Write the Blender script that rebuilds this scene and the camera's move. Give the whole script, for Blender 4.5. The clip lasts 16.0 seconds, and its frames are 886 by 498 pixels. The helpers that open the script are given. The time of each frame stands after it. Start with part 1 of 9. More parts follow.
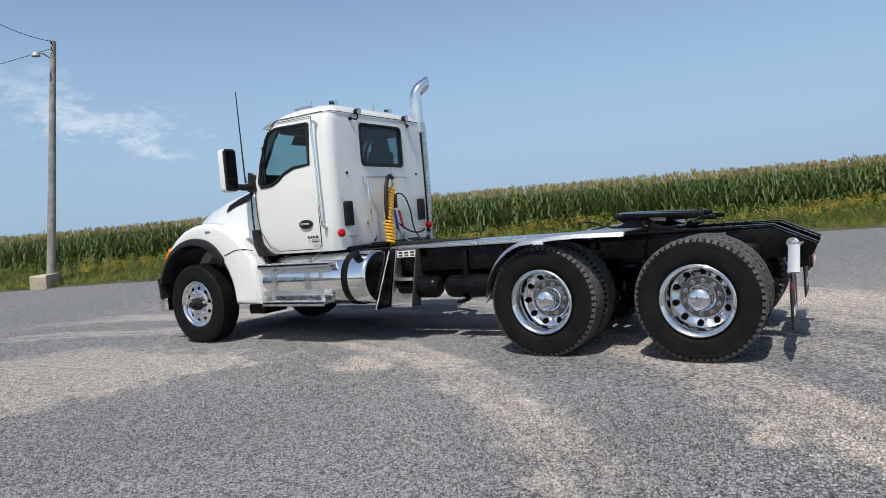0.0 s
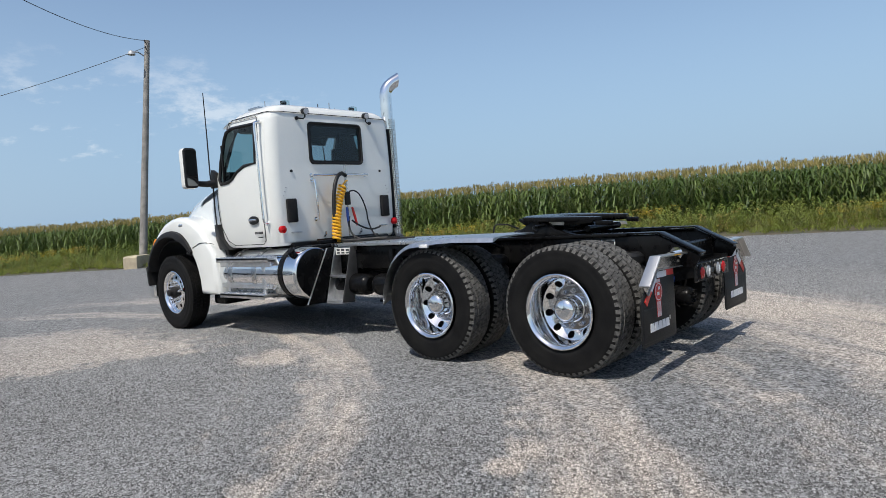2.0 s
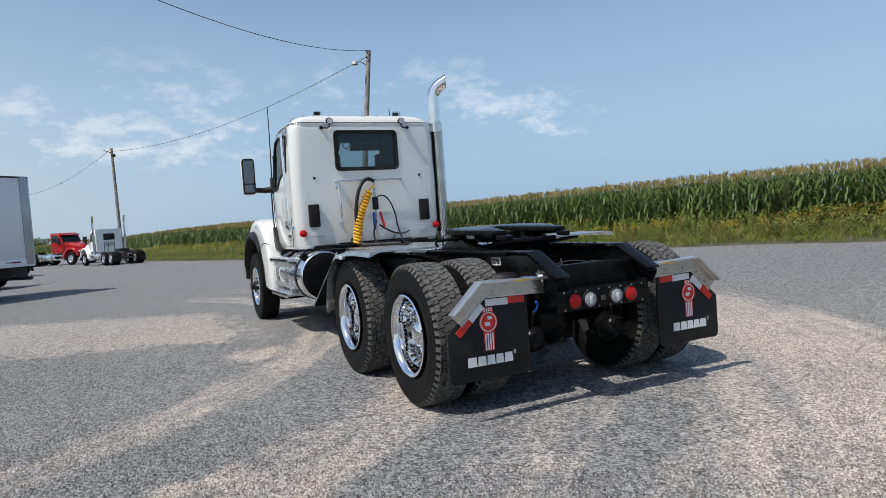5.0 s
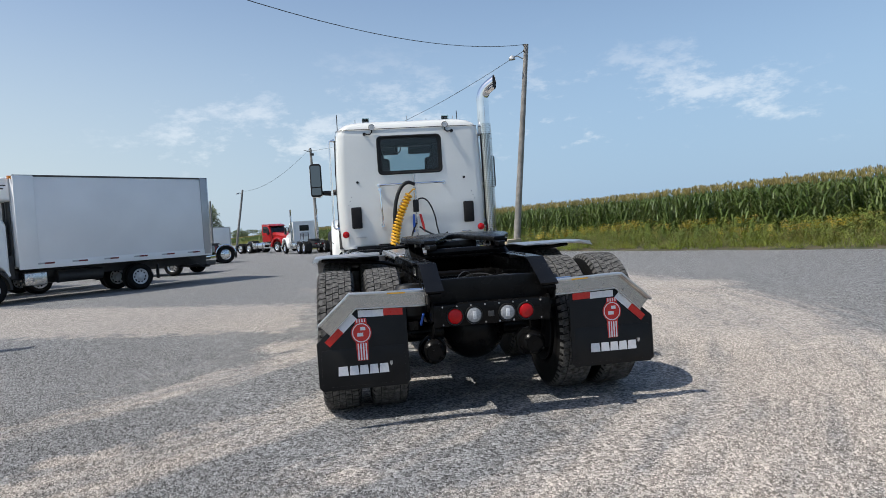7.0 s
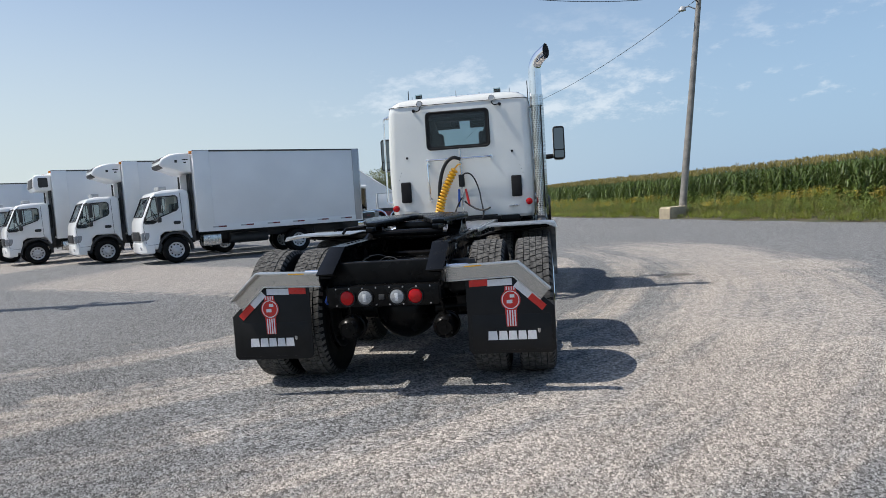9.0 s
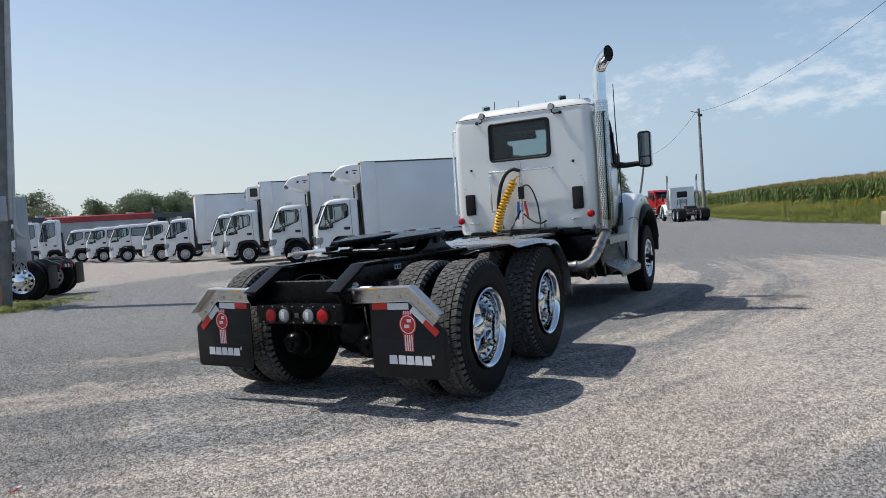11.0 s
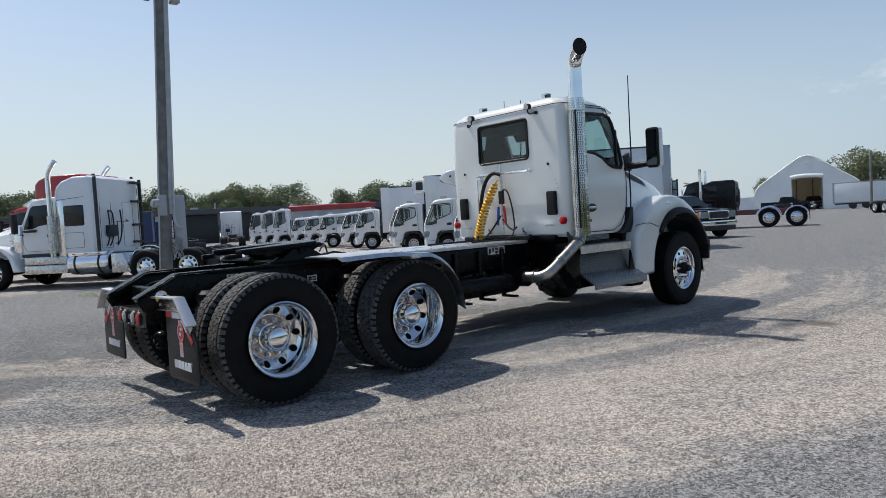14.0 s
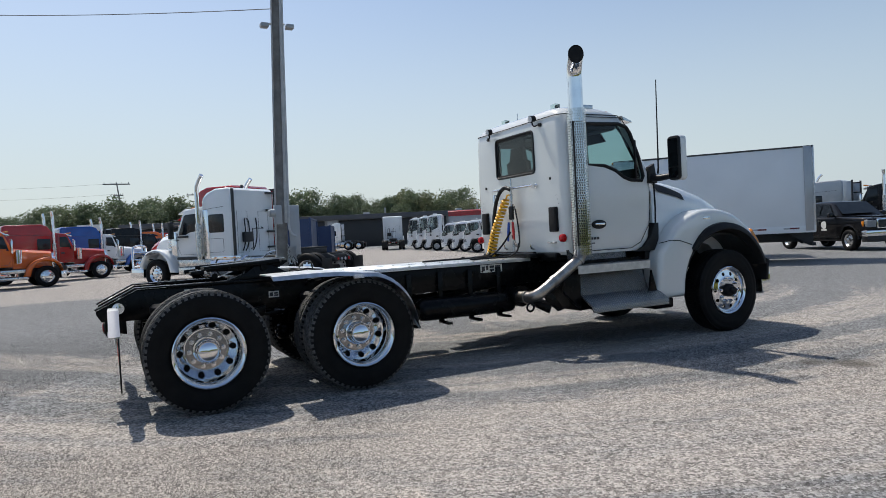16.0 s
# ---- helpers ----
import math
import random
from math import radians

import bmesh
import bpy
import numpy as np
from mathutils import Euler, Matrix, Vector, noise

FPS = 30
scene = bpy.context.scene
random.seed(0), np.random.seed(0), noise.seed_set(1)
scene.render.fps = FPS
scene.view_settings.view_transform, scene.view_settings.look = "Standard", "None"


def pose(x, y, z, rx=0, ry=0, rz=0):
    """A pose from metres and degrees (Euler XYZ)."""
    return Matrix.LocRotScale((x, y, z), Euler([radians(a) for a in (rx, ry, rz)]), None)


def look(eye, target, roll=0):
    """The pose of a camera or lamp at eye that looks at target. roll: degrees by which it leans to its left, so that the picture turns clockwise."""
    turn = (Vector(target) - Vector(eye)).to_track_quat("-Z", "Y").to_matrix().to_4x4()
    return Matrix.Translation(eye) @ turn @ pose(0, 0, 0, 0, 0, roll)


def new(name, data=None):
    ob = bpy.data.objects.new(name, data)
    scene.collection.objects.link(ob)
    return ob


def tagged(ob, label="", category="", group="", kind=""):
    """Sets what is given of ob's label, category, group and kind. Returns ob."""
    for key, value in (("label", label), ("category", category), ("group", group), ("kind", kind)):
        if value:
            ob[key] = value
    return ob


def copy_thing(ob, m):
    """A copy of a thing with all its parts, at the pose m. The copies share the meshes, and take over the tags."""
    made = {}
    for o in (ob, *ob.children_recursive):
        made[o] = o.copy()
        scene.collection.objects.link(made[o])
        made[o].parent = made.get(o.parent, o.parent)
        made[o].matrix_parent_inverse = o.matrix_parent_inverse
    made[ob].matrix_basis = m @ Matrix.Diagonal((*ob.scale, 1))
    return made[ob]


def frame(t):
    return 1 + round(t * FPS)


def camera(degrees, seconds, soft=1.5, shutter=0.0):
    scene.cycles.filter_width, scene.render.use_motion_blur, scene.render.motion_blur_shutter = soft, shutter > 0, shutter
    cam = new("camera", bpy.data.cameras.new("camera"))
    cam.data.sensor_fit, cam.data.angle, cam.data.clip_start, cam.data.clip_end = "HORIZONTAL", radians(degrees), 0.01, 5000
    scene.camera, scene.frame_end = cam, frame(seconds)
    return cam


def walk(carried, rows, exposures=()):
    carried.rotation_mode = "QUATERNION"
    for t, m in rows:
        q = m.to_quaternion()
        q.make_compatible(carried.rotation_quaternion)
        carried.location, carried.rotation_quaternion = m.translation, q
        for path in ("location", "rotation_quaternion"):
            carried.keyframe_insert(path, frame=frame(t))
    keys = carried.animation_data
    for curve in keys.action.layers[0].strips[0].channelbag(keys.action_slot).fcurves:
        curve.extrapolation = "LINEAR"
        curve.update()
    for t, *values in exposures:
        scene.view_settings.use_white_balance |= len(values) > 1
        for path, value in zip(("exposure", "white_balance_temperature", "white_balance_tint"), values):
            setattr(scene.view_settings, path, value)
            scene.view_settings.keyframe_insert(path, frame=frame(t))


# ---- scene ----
cam = camera(67.7, 16.0, soft=0.55)
PATH = [
    (0, (-1.789, 6.834, 1.366), (-0.738, 5.136, 1.274), -4.9),
    (0.5, (-2.249, 6.566, 1.351), (-1.126, 4.913, 1.262), -4.7),
    (1, (-2.687, 6.316, 1.37), (-1.511, 4.702, 1.269), -4.6),
    (1.5, (-3.054, 5.953, 1.351), (-1.815, 4.387, 1.244), -4.4),
    (2, (-3.448, 5.608, 1.354), (-2.125, 4.112, 1.246), -4.2),
    (2.5, (-3.784, 5.224, 1.354), (-2.365, 3.819, 1.245), -4.2),
    (3, (-4.124, 4.83, 1.347), (-2.626, 3.51, 1.241), -4.2),
    (3.5, (-4.397, 4.392, 1.325), (-2.817, 3.171, 1.219), -4.1),
    (4, (-4.672, 3.927, 1.321), (-3.011, 2.817, 1.216), -4.1),
    (4.5, (-4.924, 3.45, 1.327), (-3.188, 2.462, 1.233), -4.1),
    (7, (-5.836, 0.946, 1.326), (-3.858, 0.657, 1.259), -3.7),
    (7.5, (-5.923, 0.394, 1.325), (-3.929, 0.258, 1.248), -3.7),
    (8, (-5.94, -0.118, 1.328), (-3.943, -0.111, 1.222), -3.7),
    (8.5, (-5.982, -0.663, 1.351), (-3.993, -0.504, 1.217), -3.6),
    (9, (-5.948, -1.165, 1.356), (-3.978, -0.849, 1.215), -3.6),
    (11.5, (-4.988, -3.8, 1.366), (-3.296, -2.738, 1.288), -3.8),
    (12, (-4.711, -4.308, 1.354), (-3.081, -3.15, 1.284), -3.7),
    (12.5, (-4.332, -4.751, 1.345), (-2.77, -3.505, 1.271), -3.6),
    (13, (-3.968, -5.187, 1.353), (-2.475, -3.857, 1.276), -3.5),
    (13.5, (-3.565, -5.546, 1.353), (-2.149, -4.135, 1.273), -3.4),
    (14, (-3.162, -5.917, 1.378), (-1.836, -4.422, 1.293), -3.3),
    (14.5, (-2.766, -6.225, 1.387), (-1.558, -4.633, 1.307), -3.2),
    (15, (-2.316, -6.528, 1.393), (-1.215, -4.86, 1.318), -3.1),
    (15.5, (-1.878, -6.82, 1.409), (-0.864, -5.097, 1.34), -3.0),
    (16, (-1.376, -7.057, 1.42), (-0.482, -5.268, 1.374), -3.0),
]
walk(cam, [(t, look(eye, target, roll)) for t, eye, target, roll in PATH],
     [(0.0, 0.17), (2.5, 0.20), (4.5, 0.20), (7.5, 0.25), (9.2, 0.23), (11.3, 0.17), (13.0, 0.14), (16.0, 0.12)])

# ---- sky, sun ----
SUN_WAY = Vector((-0.45, 2.05, 3.29)).normalized()
world = bpy.data.worlds.new("sky_world")
scene.world = world
world.use_nodes = True
wn, wl = world.node_tree.nodes, world.node_tree.links
sky = wn.new("ShaderNodeTexSky")
sky.sky_type = "NISHITA"
sky.sun_disc = False
sky.sun_elevation = math.asin(SUN_WAY.z)
sky.sun_rotation = math.atan2(SUN_WAY.x, SUN_WAY.y)
sky.air_density, sky.dust_density, sky.ozone_density = 1.0, 1.0, 1.0
sky.altitude = 50
wn["Background"].inputs["Strength"].default_value = 0.122
wl.new(sky.outputs["Color"], wn["Background"].inputs["Color"])
sun = new("sun", bpy.data.lights.new("sun", "SUN"))
sun.data.energy, sun.data.angle, sun.data.color = 3.8, radians(0.53), (1.0, 0.95, 0.87)
sun.matrix_world = look(SUN_WAY * 60, (0, 0, 0))


# ---- materials ----
def material(name, c1, c2=None, scale=8.0, rough=0.5, metal=0.0, bump=0.0, bscale=60.0, coat=0.0, rvar=0.08, detail=4.0,
             spread=(0.35, 0.65), rand=0.0, spec=0.5):
    """Principled surface with two scales of colour variation, uneven gloss and fine relief."""
    m = bpy.data.materials.new(name)
    m.use_nodes = True
    n, l = m.node_tree.nodes, m.node_tree.links
    p = n["Principled BSDF"]
    p.inputs["Metallic"].default_value = metal
    p.inputs["Coat Weight"].default_value = coat
    p.inputs["Coat Roughness"].default_value = 0.03
    p.inputs["Specular IOR Level"].default_value = spec
    c2 = c2 or tuple(v * 0.82 for v in c1)
    tc = n.new("ShaderNodeTexCoord")
    big = n.new("ShaderNodeTexNoise")
    big.inputs["Scale"].default_value, big.inputs["Detail"].default_value = scale, detail
    l.new(tc.outputs["Object"], big.inputs["Vector"])
    fine = n.new("ShaderNodeTexNoise")
    fine.inputs["Scale"].default_value, fine.inputs["Detail"].default_value = bscale, 3.0
    l.new(tc.outputs["Object"], fine.inputs["Vector"])
    add = n.new("ShaderNodeMath")
    add.operation = "MULTIPLY_ADD"
    l.new(fine.outputs["Fac"], add.inputs[0])
    add.inputs[1].default_value = 0.35
    l.new(big.outputs["Fac"], add.inputs[2])
    ramp = n.new("ShaderNodeMapRange")
    ramp.inputs["From Min"].default_value, ramp.inputs["From Max"].default_value = spread[0] + 0.17, spread[1] + 0.17
    l.new(add.outputs[0], ramp.inputs["Value"])
    mix = n.new("ShaderNodeMix")
    mix.data_type = "RGBA"
    mix.inputs["A"].default_value, mix.inputs["B"].default_value = (*c1, 1), (*c2, 1)
    l.new(ramp.outputs[0], mix.inputs["Factor"])
    out = mix.outputs["Result"]
    if rand:
        info = n.new("ShaderNodeNewGeometry")
        hsv = n.new("ShaderNodeHueSaturation")
        span = n.new("ShaderNodeMapRange")
        span.inputs["To Min"].default_value, span.inputs["To Max"].default_value = 1 - rand, 1 + rand
        l.new(info.outputs["Random Per Island"], span.inputs["Value"])
        l.new(span.outputs[0], hsv.inputs["Value"])
        l.new(out, hsv.inputs["Color"])
        out = hsv.outputs["Color"]
    l.new(out, p.inputs["Base Color"])
    rr = n.new("ShaderNodeMapRange")
    rr.inputs["To Min"].default_value, rr.inputs["To Max"].default_value = max(0.02, rough - rvar), min(1, rough + rvar)
    l.new(big.outputs["Fac"], rr.inputs["Value"])
    l.new(rr.outputs[0], p.inputs["Roughness"])
    if bump:
        b = n.new("ShaderNodeBump")
        b.inputs["Strength"].default_value, b.inputs["Distance"].default_value = 1.0, bump
        l.new(fine.outputs["Fac"], b.inputs["Height"])
        l.new(b.outputs[0], p.inputs["Normal"])
    return m


def glass_material(name, tint, rough=0.02):
    """Thin tinted glazing: mostly clear with a glossy skin."""
    m = bpy.data.materials.new(name)
    m.use_nodes = True
    n, l = m.node_tree.nodes, m.node_tree.links
    n.remove(n["Principled BSDF"])
    clear, gloss, mix, fres = n.new("ShaderNodeBsdfTransparent"), n.new("ShaderNodeBsdfGlossy"), n.new("ShaderNodeMixShader"), n.new("ShaderNodeLayerWeight")
    clear.inputs["Color"].default_value = (*tint, 1)
    gloss.inputs["Roughness"].default_value = rough
    fres.inputs["Blend"].default_value = 0.5
    edge, scale = n.new("ShaderNodeMath"), n.new("ShaderNodeMath")
    edge.operation, scale.operation = "POWER", "MULTIPLY_ADD"
    edge.inputs[1].default_value, scale.inputs[1].default_value, scale.inputs[2].default_value = 4.0, 0.6, 0.04
    l.new(fres.outputs["Facing"], edge.inputs[0])
    l.new(edge.outputs[0], scale.inputs[0])
    l.new(scale.outputs[0], mix.inputs["Fac"])
    l.new(clear.outputs[0], mix.inputs[1])
    l.new(gloss.outputs[0], mix.inputs[2])
    l.new(mix.outputs[0], n["Material Output"].inputs["Surface"])
    return m


def tread_plate(name, colour, size=0.028, rough=0.28):
    """Aluminium plate with a raised diamond pattern."""
    m = material(name, colour, tuple(v * 0.8 for v in colour), 6.0, rough, 1.0, rvar=0.1)
    n, l = m.node_tree.nodes, m.node_tree.links
    tc, sep = n.new("ShaderNodeTexCoord"), n.new("ShaderNodeSeparateXYZ")
    l.new(tc.outputs["Object"], sep.inputs[0])

    def op(kind, a, b=None):
        q = n.new("ShaderNodeMath")
        q.operation = kind
        for i, v in enumerate((a, b)):
            if v is None:
                continue
            if isinstance(v, (int, float)):
                q.inputs[i].default_value = v
            else:
                l.new(v, q.inputs[i])
        return q.outputs[0]
    flat = op("ADD", sep.outputs["Y"], sep.outputs["Z"])
    k = math.pi / size
    a = op("SINE", op("MULTIPLY", op("ADD", sep.outputs["X"], flat), k))
    b = op("SINE", op("MULTIPLY", op("SUBTRACT", sep.outputs["X"], flat), k))
    peak = op("POWER", op("ABSOLUTE", op("MULTIPLY", a, b)), 2.0)
    bm_ = n.new("ShaderNodeBump")
    bm_.inputs["Distance"].default_value, bm_.inputs["Strength"].default_value = 0.006, 0.9
    l.new(peak, bm_.inputs["Height"])
    l.new(bm_.outputs[0], n["Principled BSDF"].inputs["Normal"])
    return m


def lamp_material(name, colour, rough=0.15, coat=0.6):
    m = material(name, colour, tuple(v * 0.7 for v in colour), 90.0, rough, 0.0, 0.0015, 220.0, coat=coat, spec=0.3)
    return m


M_WHITE = material("white_paint", (0.735, 0.745, 0.715), (0.695, 0.705, 0.675), 1.2, 0.25, 0.0, coat=0.9, rvar=0.06)
M_CHROME = material("chrome", (0.86, 0.87, 0.88), (0.78, 0.79, 0.80), 5.0, 0.07, 1.0, rvar=0.04)
M_STEEL = material("stainless", (0.62, 0.62, 0.61), (0.52, 0.52, 0.52), 9.0, 0.26, 1.0, rvar=0.1)
M_ALU = material("dull_aluminium", (0.66, 0.66, 0.66), (0.5, 0.5, 0.5), 14.0, 0.38, 1.0, 0.0004, 260.0)
M_BLACK = material("black_chassis_paint", (0.0035, 0.0035, 0.004), (0.007, 0.007, 0.007), 5.0, 0.26, 0.0, 0.0004, 90.0, rvar=0.10, spec=0.14)
M_BRUSHED = material("brushed_stainless", (0.60, 0.575, 0.54), (0.53, 0.51, 0.48), 2.5, 0.24, 1.0, rvar=0.05)
# paler than the bracket's own steel: skylight on the flange put into colour
M_FLANGE = material("skylit_flange_steel", (0.66, 0.65, 0.64), (0.58, 0.575, 0.565), 3.0, 0.34, 0.9, rvar=0.05)
M_DARKSTEEL = material("dark_grey_steel", (0.045, 0.045, 0.046), (0.07, 0.069, 0.067), 8.0, 0.5, 0.3)
M_PLASTIC = material("grey_black_plastic", (0.012, 0.012, 0.013), (0.020, 0.019, 0.019), 10.0, 0.5, 0.0, 0.0006, 400.0, spec=0.15)
M_RUBBER = material("tyre_rubber", (0.0055, 0.0055, 0.0058), (0.011, 0.0108, 0.0105), 7.0, 0.62, 0.0, 0.0012, 150.0, rvar=0.12, spec=0.12)
M_TREADRUB = material("dusty_tread_rubber", (0.050, 0.049, 0.047), (0.135, 0.131, 0.124), 34.0, 0.85, 0.0, 0.001, 200.0, spec=0.15)
M_FLAP = material("mudflap_rubber", (0.007, 0.007, 0.0075), (0.012, 0.012, 0.012), 5.0, 0.45, 0.0, 0.0008, 200.0, spec=0.25)
M_GLASS = glass_material("cab_glass", (0.36, 0.53, 0.53))
M_REARGLASS = glass_material("tinted_rear_glass", (0.62, 0.68, 0.70))
M_WINDSHIELD = glass_material("clear_windshield_glass", (0.74, 0.83, 0.83))
M_CABCLEAR = glass_material("clear_cab_glass", (0.82, 0.88, 0.86))
M_INTERIOR = material("cab_interior", (0.010, 0.010, 0.011), (0.017, 0.0165, 0.016), 12.0, 0.7, 0.0, 0.001, 220.0)
# darkened copy of the tread plate: right-hand shade and ground reflection put into colour
M_SIDEPLATE = tread_plate("shade_side_tread_plate", (0.33, 0.325, 0.315), 0.034, 0.22)
M_TREADALU = tread_plate("diamond_tread_aluminium", (0.78, 0.78, 0.78), 0.04, 0.3)
M_GUARD = material("perforated_guard_chrome", (0.74, 0.73, 0.71), (0.58, 0.57, 0.54), 6.0, 0.12, 1.0, rvar=0.05)
M_NUT = material("plated_nut", (0.66, 0.66, 0.67), (0.52, 0.52, 0.53), 30.0, 0.12, 1.0)
# darker than the rim's chrome: the recess's dark reflections put into the colour
M_FACE = material("polished_wheel_face", (0.27, 0.27, 0.275), (0.20, 0.20, 0.205), 12.0, 0.09, 1.0, rvar=0.03)
M_RED = lamp_material("red_lens", (0.52, 0.005, 0.007), 0.2, 0.1)
M_AMBER = lamp_material("amber_lens", (0.7, 0.22, 0.01))
M_LENS = lamp_material("white_lens", (0.72, 0.73, 0.74))
M_BACKUP = lamp_material("smoked_white_lens", (0.34, 0.35, 0.36))
M_YELLOW = material("yellow_air_hose", (0.74, 0.39, 0.012), (0.64, 0.32, 0.010), 20.0, 0.38)
M_HOSE = material("black_hose", (0.007, 0.007, 0.007), (0.012, 0.012, 0.012), 30.0, 0.45, spec=0.3)
M_BLUE = material("blue_fitting", (0.02, 0.09, 0.42), (0.016, 0.07, 0.34), 20.0, 0.4)
M_REDPART = material("red_fitting", (0.55, 0.02, 0.015), (0.45, 0.016, 0.012), 20.0, 0.4)
M_TAPERED = material("red_reflective_tape", (0.62, 0.03, 0.02), (0.55, 0.02, 0.016), 60.0, 0.3, 0.0, 0.0004, 400.0)
M_TAPEWHITE = material("white_reflective_tape", (0.74, 0.74, 0.75), (0.66, 0.66, 0.68), 60.0, 0.3, 0.0, 0.0004, 400.0)
M_LABEL = material("white_sticker", (0.75, 0.74, 0.70), (0.68, 0.67, 0.62), 30.0, 0.5)
M_INK = material("black_print", (0.03, 0.03, 0.032), (0.04, 0.04, 0.042), 30.0, 0.5)
M_EXHAUST = material("heat_stained_exhaust", (0.44, 0.42, 0.39), (0.24, 0.22, 0.20), 10.0, 0.34, 1.0, 0.0004, 120.0)
# near-black for exhaust soot, and for shade in hollows and behind holes
M_BORE = material("soot_and_shade_black", (0.008, 0.008, 0.008), (0.012, 0.012, 0.012), 30.0, 0.9)
M_MIRROR = material("mirror_glass", (0.16, 0.17, 0.175), (0.16, 0.17, 0.175), 2.0, 0.02, 1.0, rvar=0.0)


def haze_material():
    """Thin bright haze towards the horizon and wisps of cloud before the far field, on the sky's backdrop."""
    m = bpy.data.materials.new("sky_haze")
    m.use_nodes = True
    n, l = m.node_tree.nodes, m.node_tree.links
    n.remove(n["Principled BSDF"])
    tc, sep = n.new("ShaderNodeTexCoord"), n.new("ShaderNodeSeparateXYZ")
    unit = n.new("ShaderNodeVectorMath")
    unit.operation = "NORMALIZE"
    l.new(tc.outputs["Object"], unit.inputs[0])
    l.new(unit.outputs[0], sep.inputs[0])

    def op(kind, a, b=0.0):
        q = n.new("ShaderNodeMath")
        q.operation = kind
        for i, v in enumerate((a, b)):
            if isinstance(v, (int, float)):
                q.inputs[i].default_value = v
            else:
                l.new(v, q.inputs[i])
        return q.outputs[0]

    def span(v, a, b, lo=0.0, hi=1.0):
        q = n.new("ShaderNodeMapRange")
        q.interpolation_type = "SMOOTHSTEP"
        for k, w in zip(("From Min", "From Max", "To Min", "To Max"), (a, b, lo, hi)):
            q.inputs[k].default_value = w
        l.new(v, q.inputs["Value"])
        return q.outputs[0]
    up = sep.outputs["Z"]
    haze = span(up, 0.46, -0.02, 0.0, 0.90)
    side = span(sep.outputs["Y"], -0.5, 0.9)
    tint = n.new("ShaderNodeMix")
    tint.data_type = "RGBA"
    tint.inputs["A"].default_value, tint.inputs["B"].default_value = (0.275, 0.42, 0.605, 1), (0.555, 0.62, 0.635, 1)
    l.new(side, tint.inputs["Factor"])
    stretch = n.new("ShaderNodeVectorMath")
    stretch.operation = "MULTIPLY"
    stretch.inputs[1].default_value = (1.0, 1.0, 2.3)
    l.new(unit.outputs[0], stretch.inputs[0])

    def noise_of(scale, detail, rough):
        q = n.new("ShaderNodeTexNoise")
        q.inputs["Scale"].default_value, q.inputs["Detail"].default_value, q.inputs["Roughness"].default_value = scale, detail, rough
        l.new(stretch.outputs[0], q.inputs["Vector"])
        return q.outputs["Fac"]
    puff = op("ADD", op("MULTIPLY", noise_of(6.0, 4.0, 0.55), 0.55), op("MULTIPLY", noise_of(19.0, 8.0, 0.66), 0.45))
    band = op("MULTIPLY", span(up, 0.055, 0.13), span(up, 0.31, 0.17))
    ahead = op("ADD", op("MULTIPLY", sep.outputs["X"], 0.98), op("MULTIPLY", sep.outputs["Y"], -0.19))
    front = span(ahead, 0.81, 0.92)
    cloud = span(op("ADD", puff, op("MULTIPLY", op("MULTIPLY", band, front), 0.15)), 0.61, 0.73)
    cloud = op("MULTIPLY", op("MULTIPLY", cloud, op("MULTIPLY", band, front)), 0.62)
    cover = op("MAXIMUM", haze, cloud)
    colour = n.new("ShaderNodeMix")
    colour.data_type = "RGBA"
    l.new(cloud, colour.inputs["Factor"])
    l.new(tint.outputs["Result"], colour.inputs["A"])
    colour.inputs["B"].default_value = (0.86, 0.88, 0.90, 1)
    glow, clear, mix = n.new("ShaderNodeEmission"), n.new("ShaderNodeBsdfTransparent"), n.new("ShaderNodeMixShader")
    l.new(colour.outputs["Result"], glow.inputs["Color"])
    l.new(cover, mix.inputs["Fac"])
    l.new(clear.outputs[0], mix.inputs[1])
    l.new(glow.outputs[0], mix.inputs[2])
    l.new(mix.outputs[0], n["Material Output"].inputs["Surface"])
    return m


# ---- mesh helpers ----
def link(name, bm, mat, parent=None, label="", sharp=38):
    me = bpy.data.meshes.new(name)
    bm.normal_update()
    bm.to_mesh(me)
    bm.free()
    for one in (mat if isinstance(mat, (list, tuple)) else (mat,)):
        me.materials.append(one)
    me.polygons.foreach_set("use_smooth", [True] * len(me.polygons))
    me.set_sharp_from_angle(angle=radians(sharp))
    ob = new(name, me)
    if parent:
        ob.parent = parent
    if label:
        ob["label"] = label
    return ob


part = link


def thing(name, label, category, group="", kind=""):
    return tagged(new(name), label, category, group, kind)


def box(bm, lo, hi, bevel=0.0, seg=2, mi=0, m=None):
    """Axis-aligned block between two corners, edges rounded."""
    c, s = [(a + b) / 2 for a, b in zip(lo, hi)], [abs(b - a) for a, b in zip(lo, hi)]
    g = bmesh.ops.create_cube(bm, size=1.0, matrix=(m or Matrix()) @ Matrix.LocRotScale(c, None, s))
    vs = g["verts"]
    faces = set(f for v in vs for f in v.link_faces)
    if bevel:
        es = list(set(e for v in vs for e in v.link_edges))
        r = bmesh.ops.bevel(bm, geom=es, offset=bevel, segments=seg, affect="EDGES", profile=0.5)
        faces |= set(r["faces"])
        faces = {f for f in faces if f.is_valid}
    for f in faces:
        f.material_index = mi
    return bm


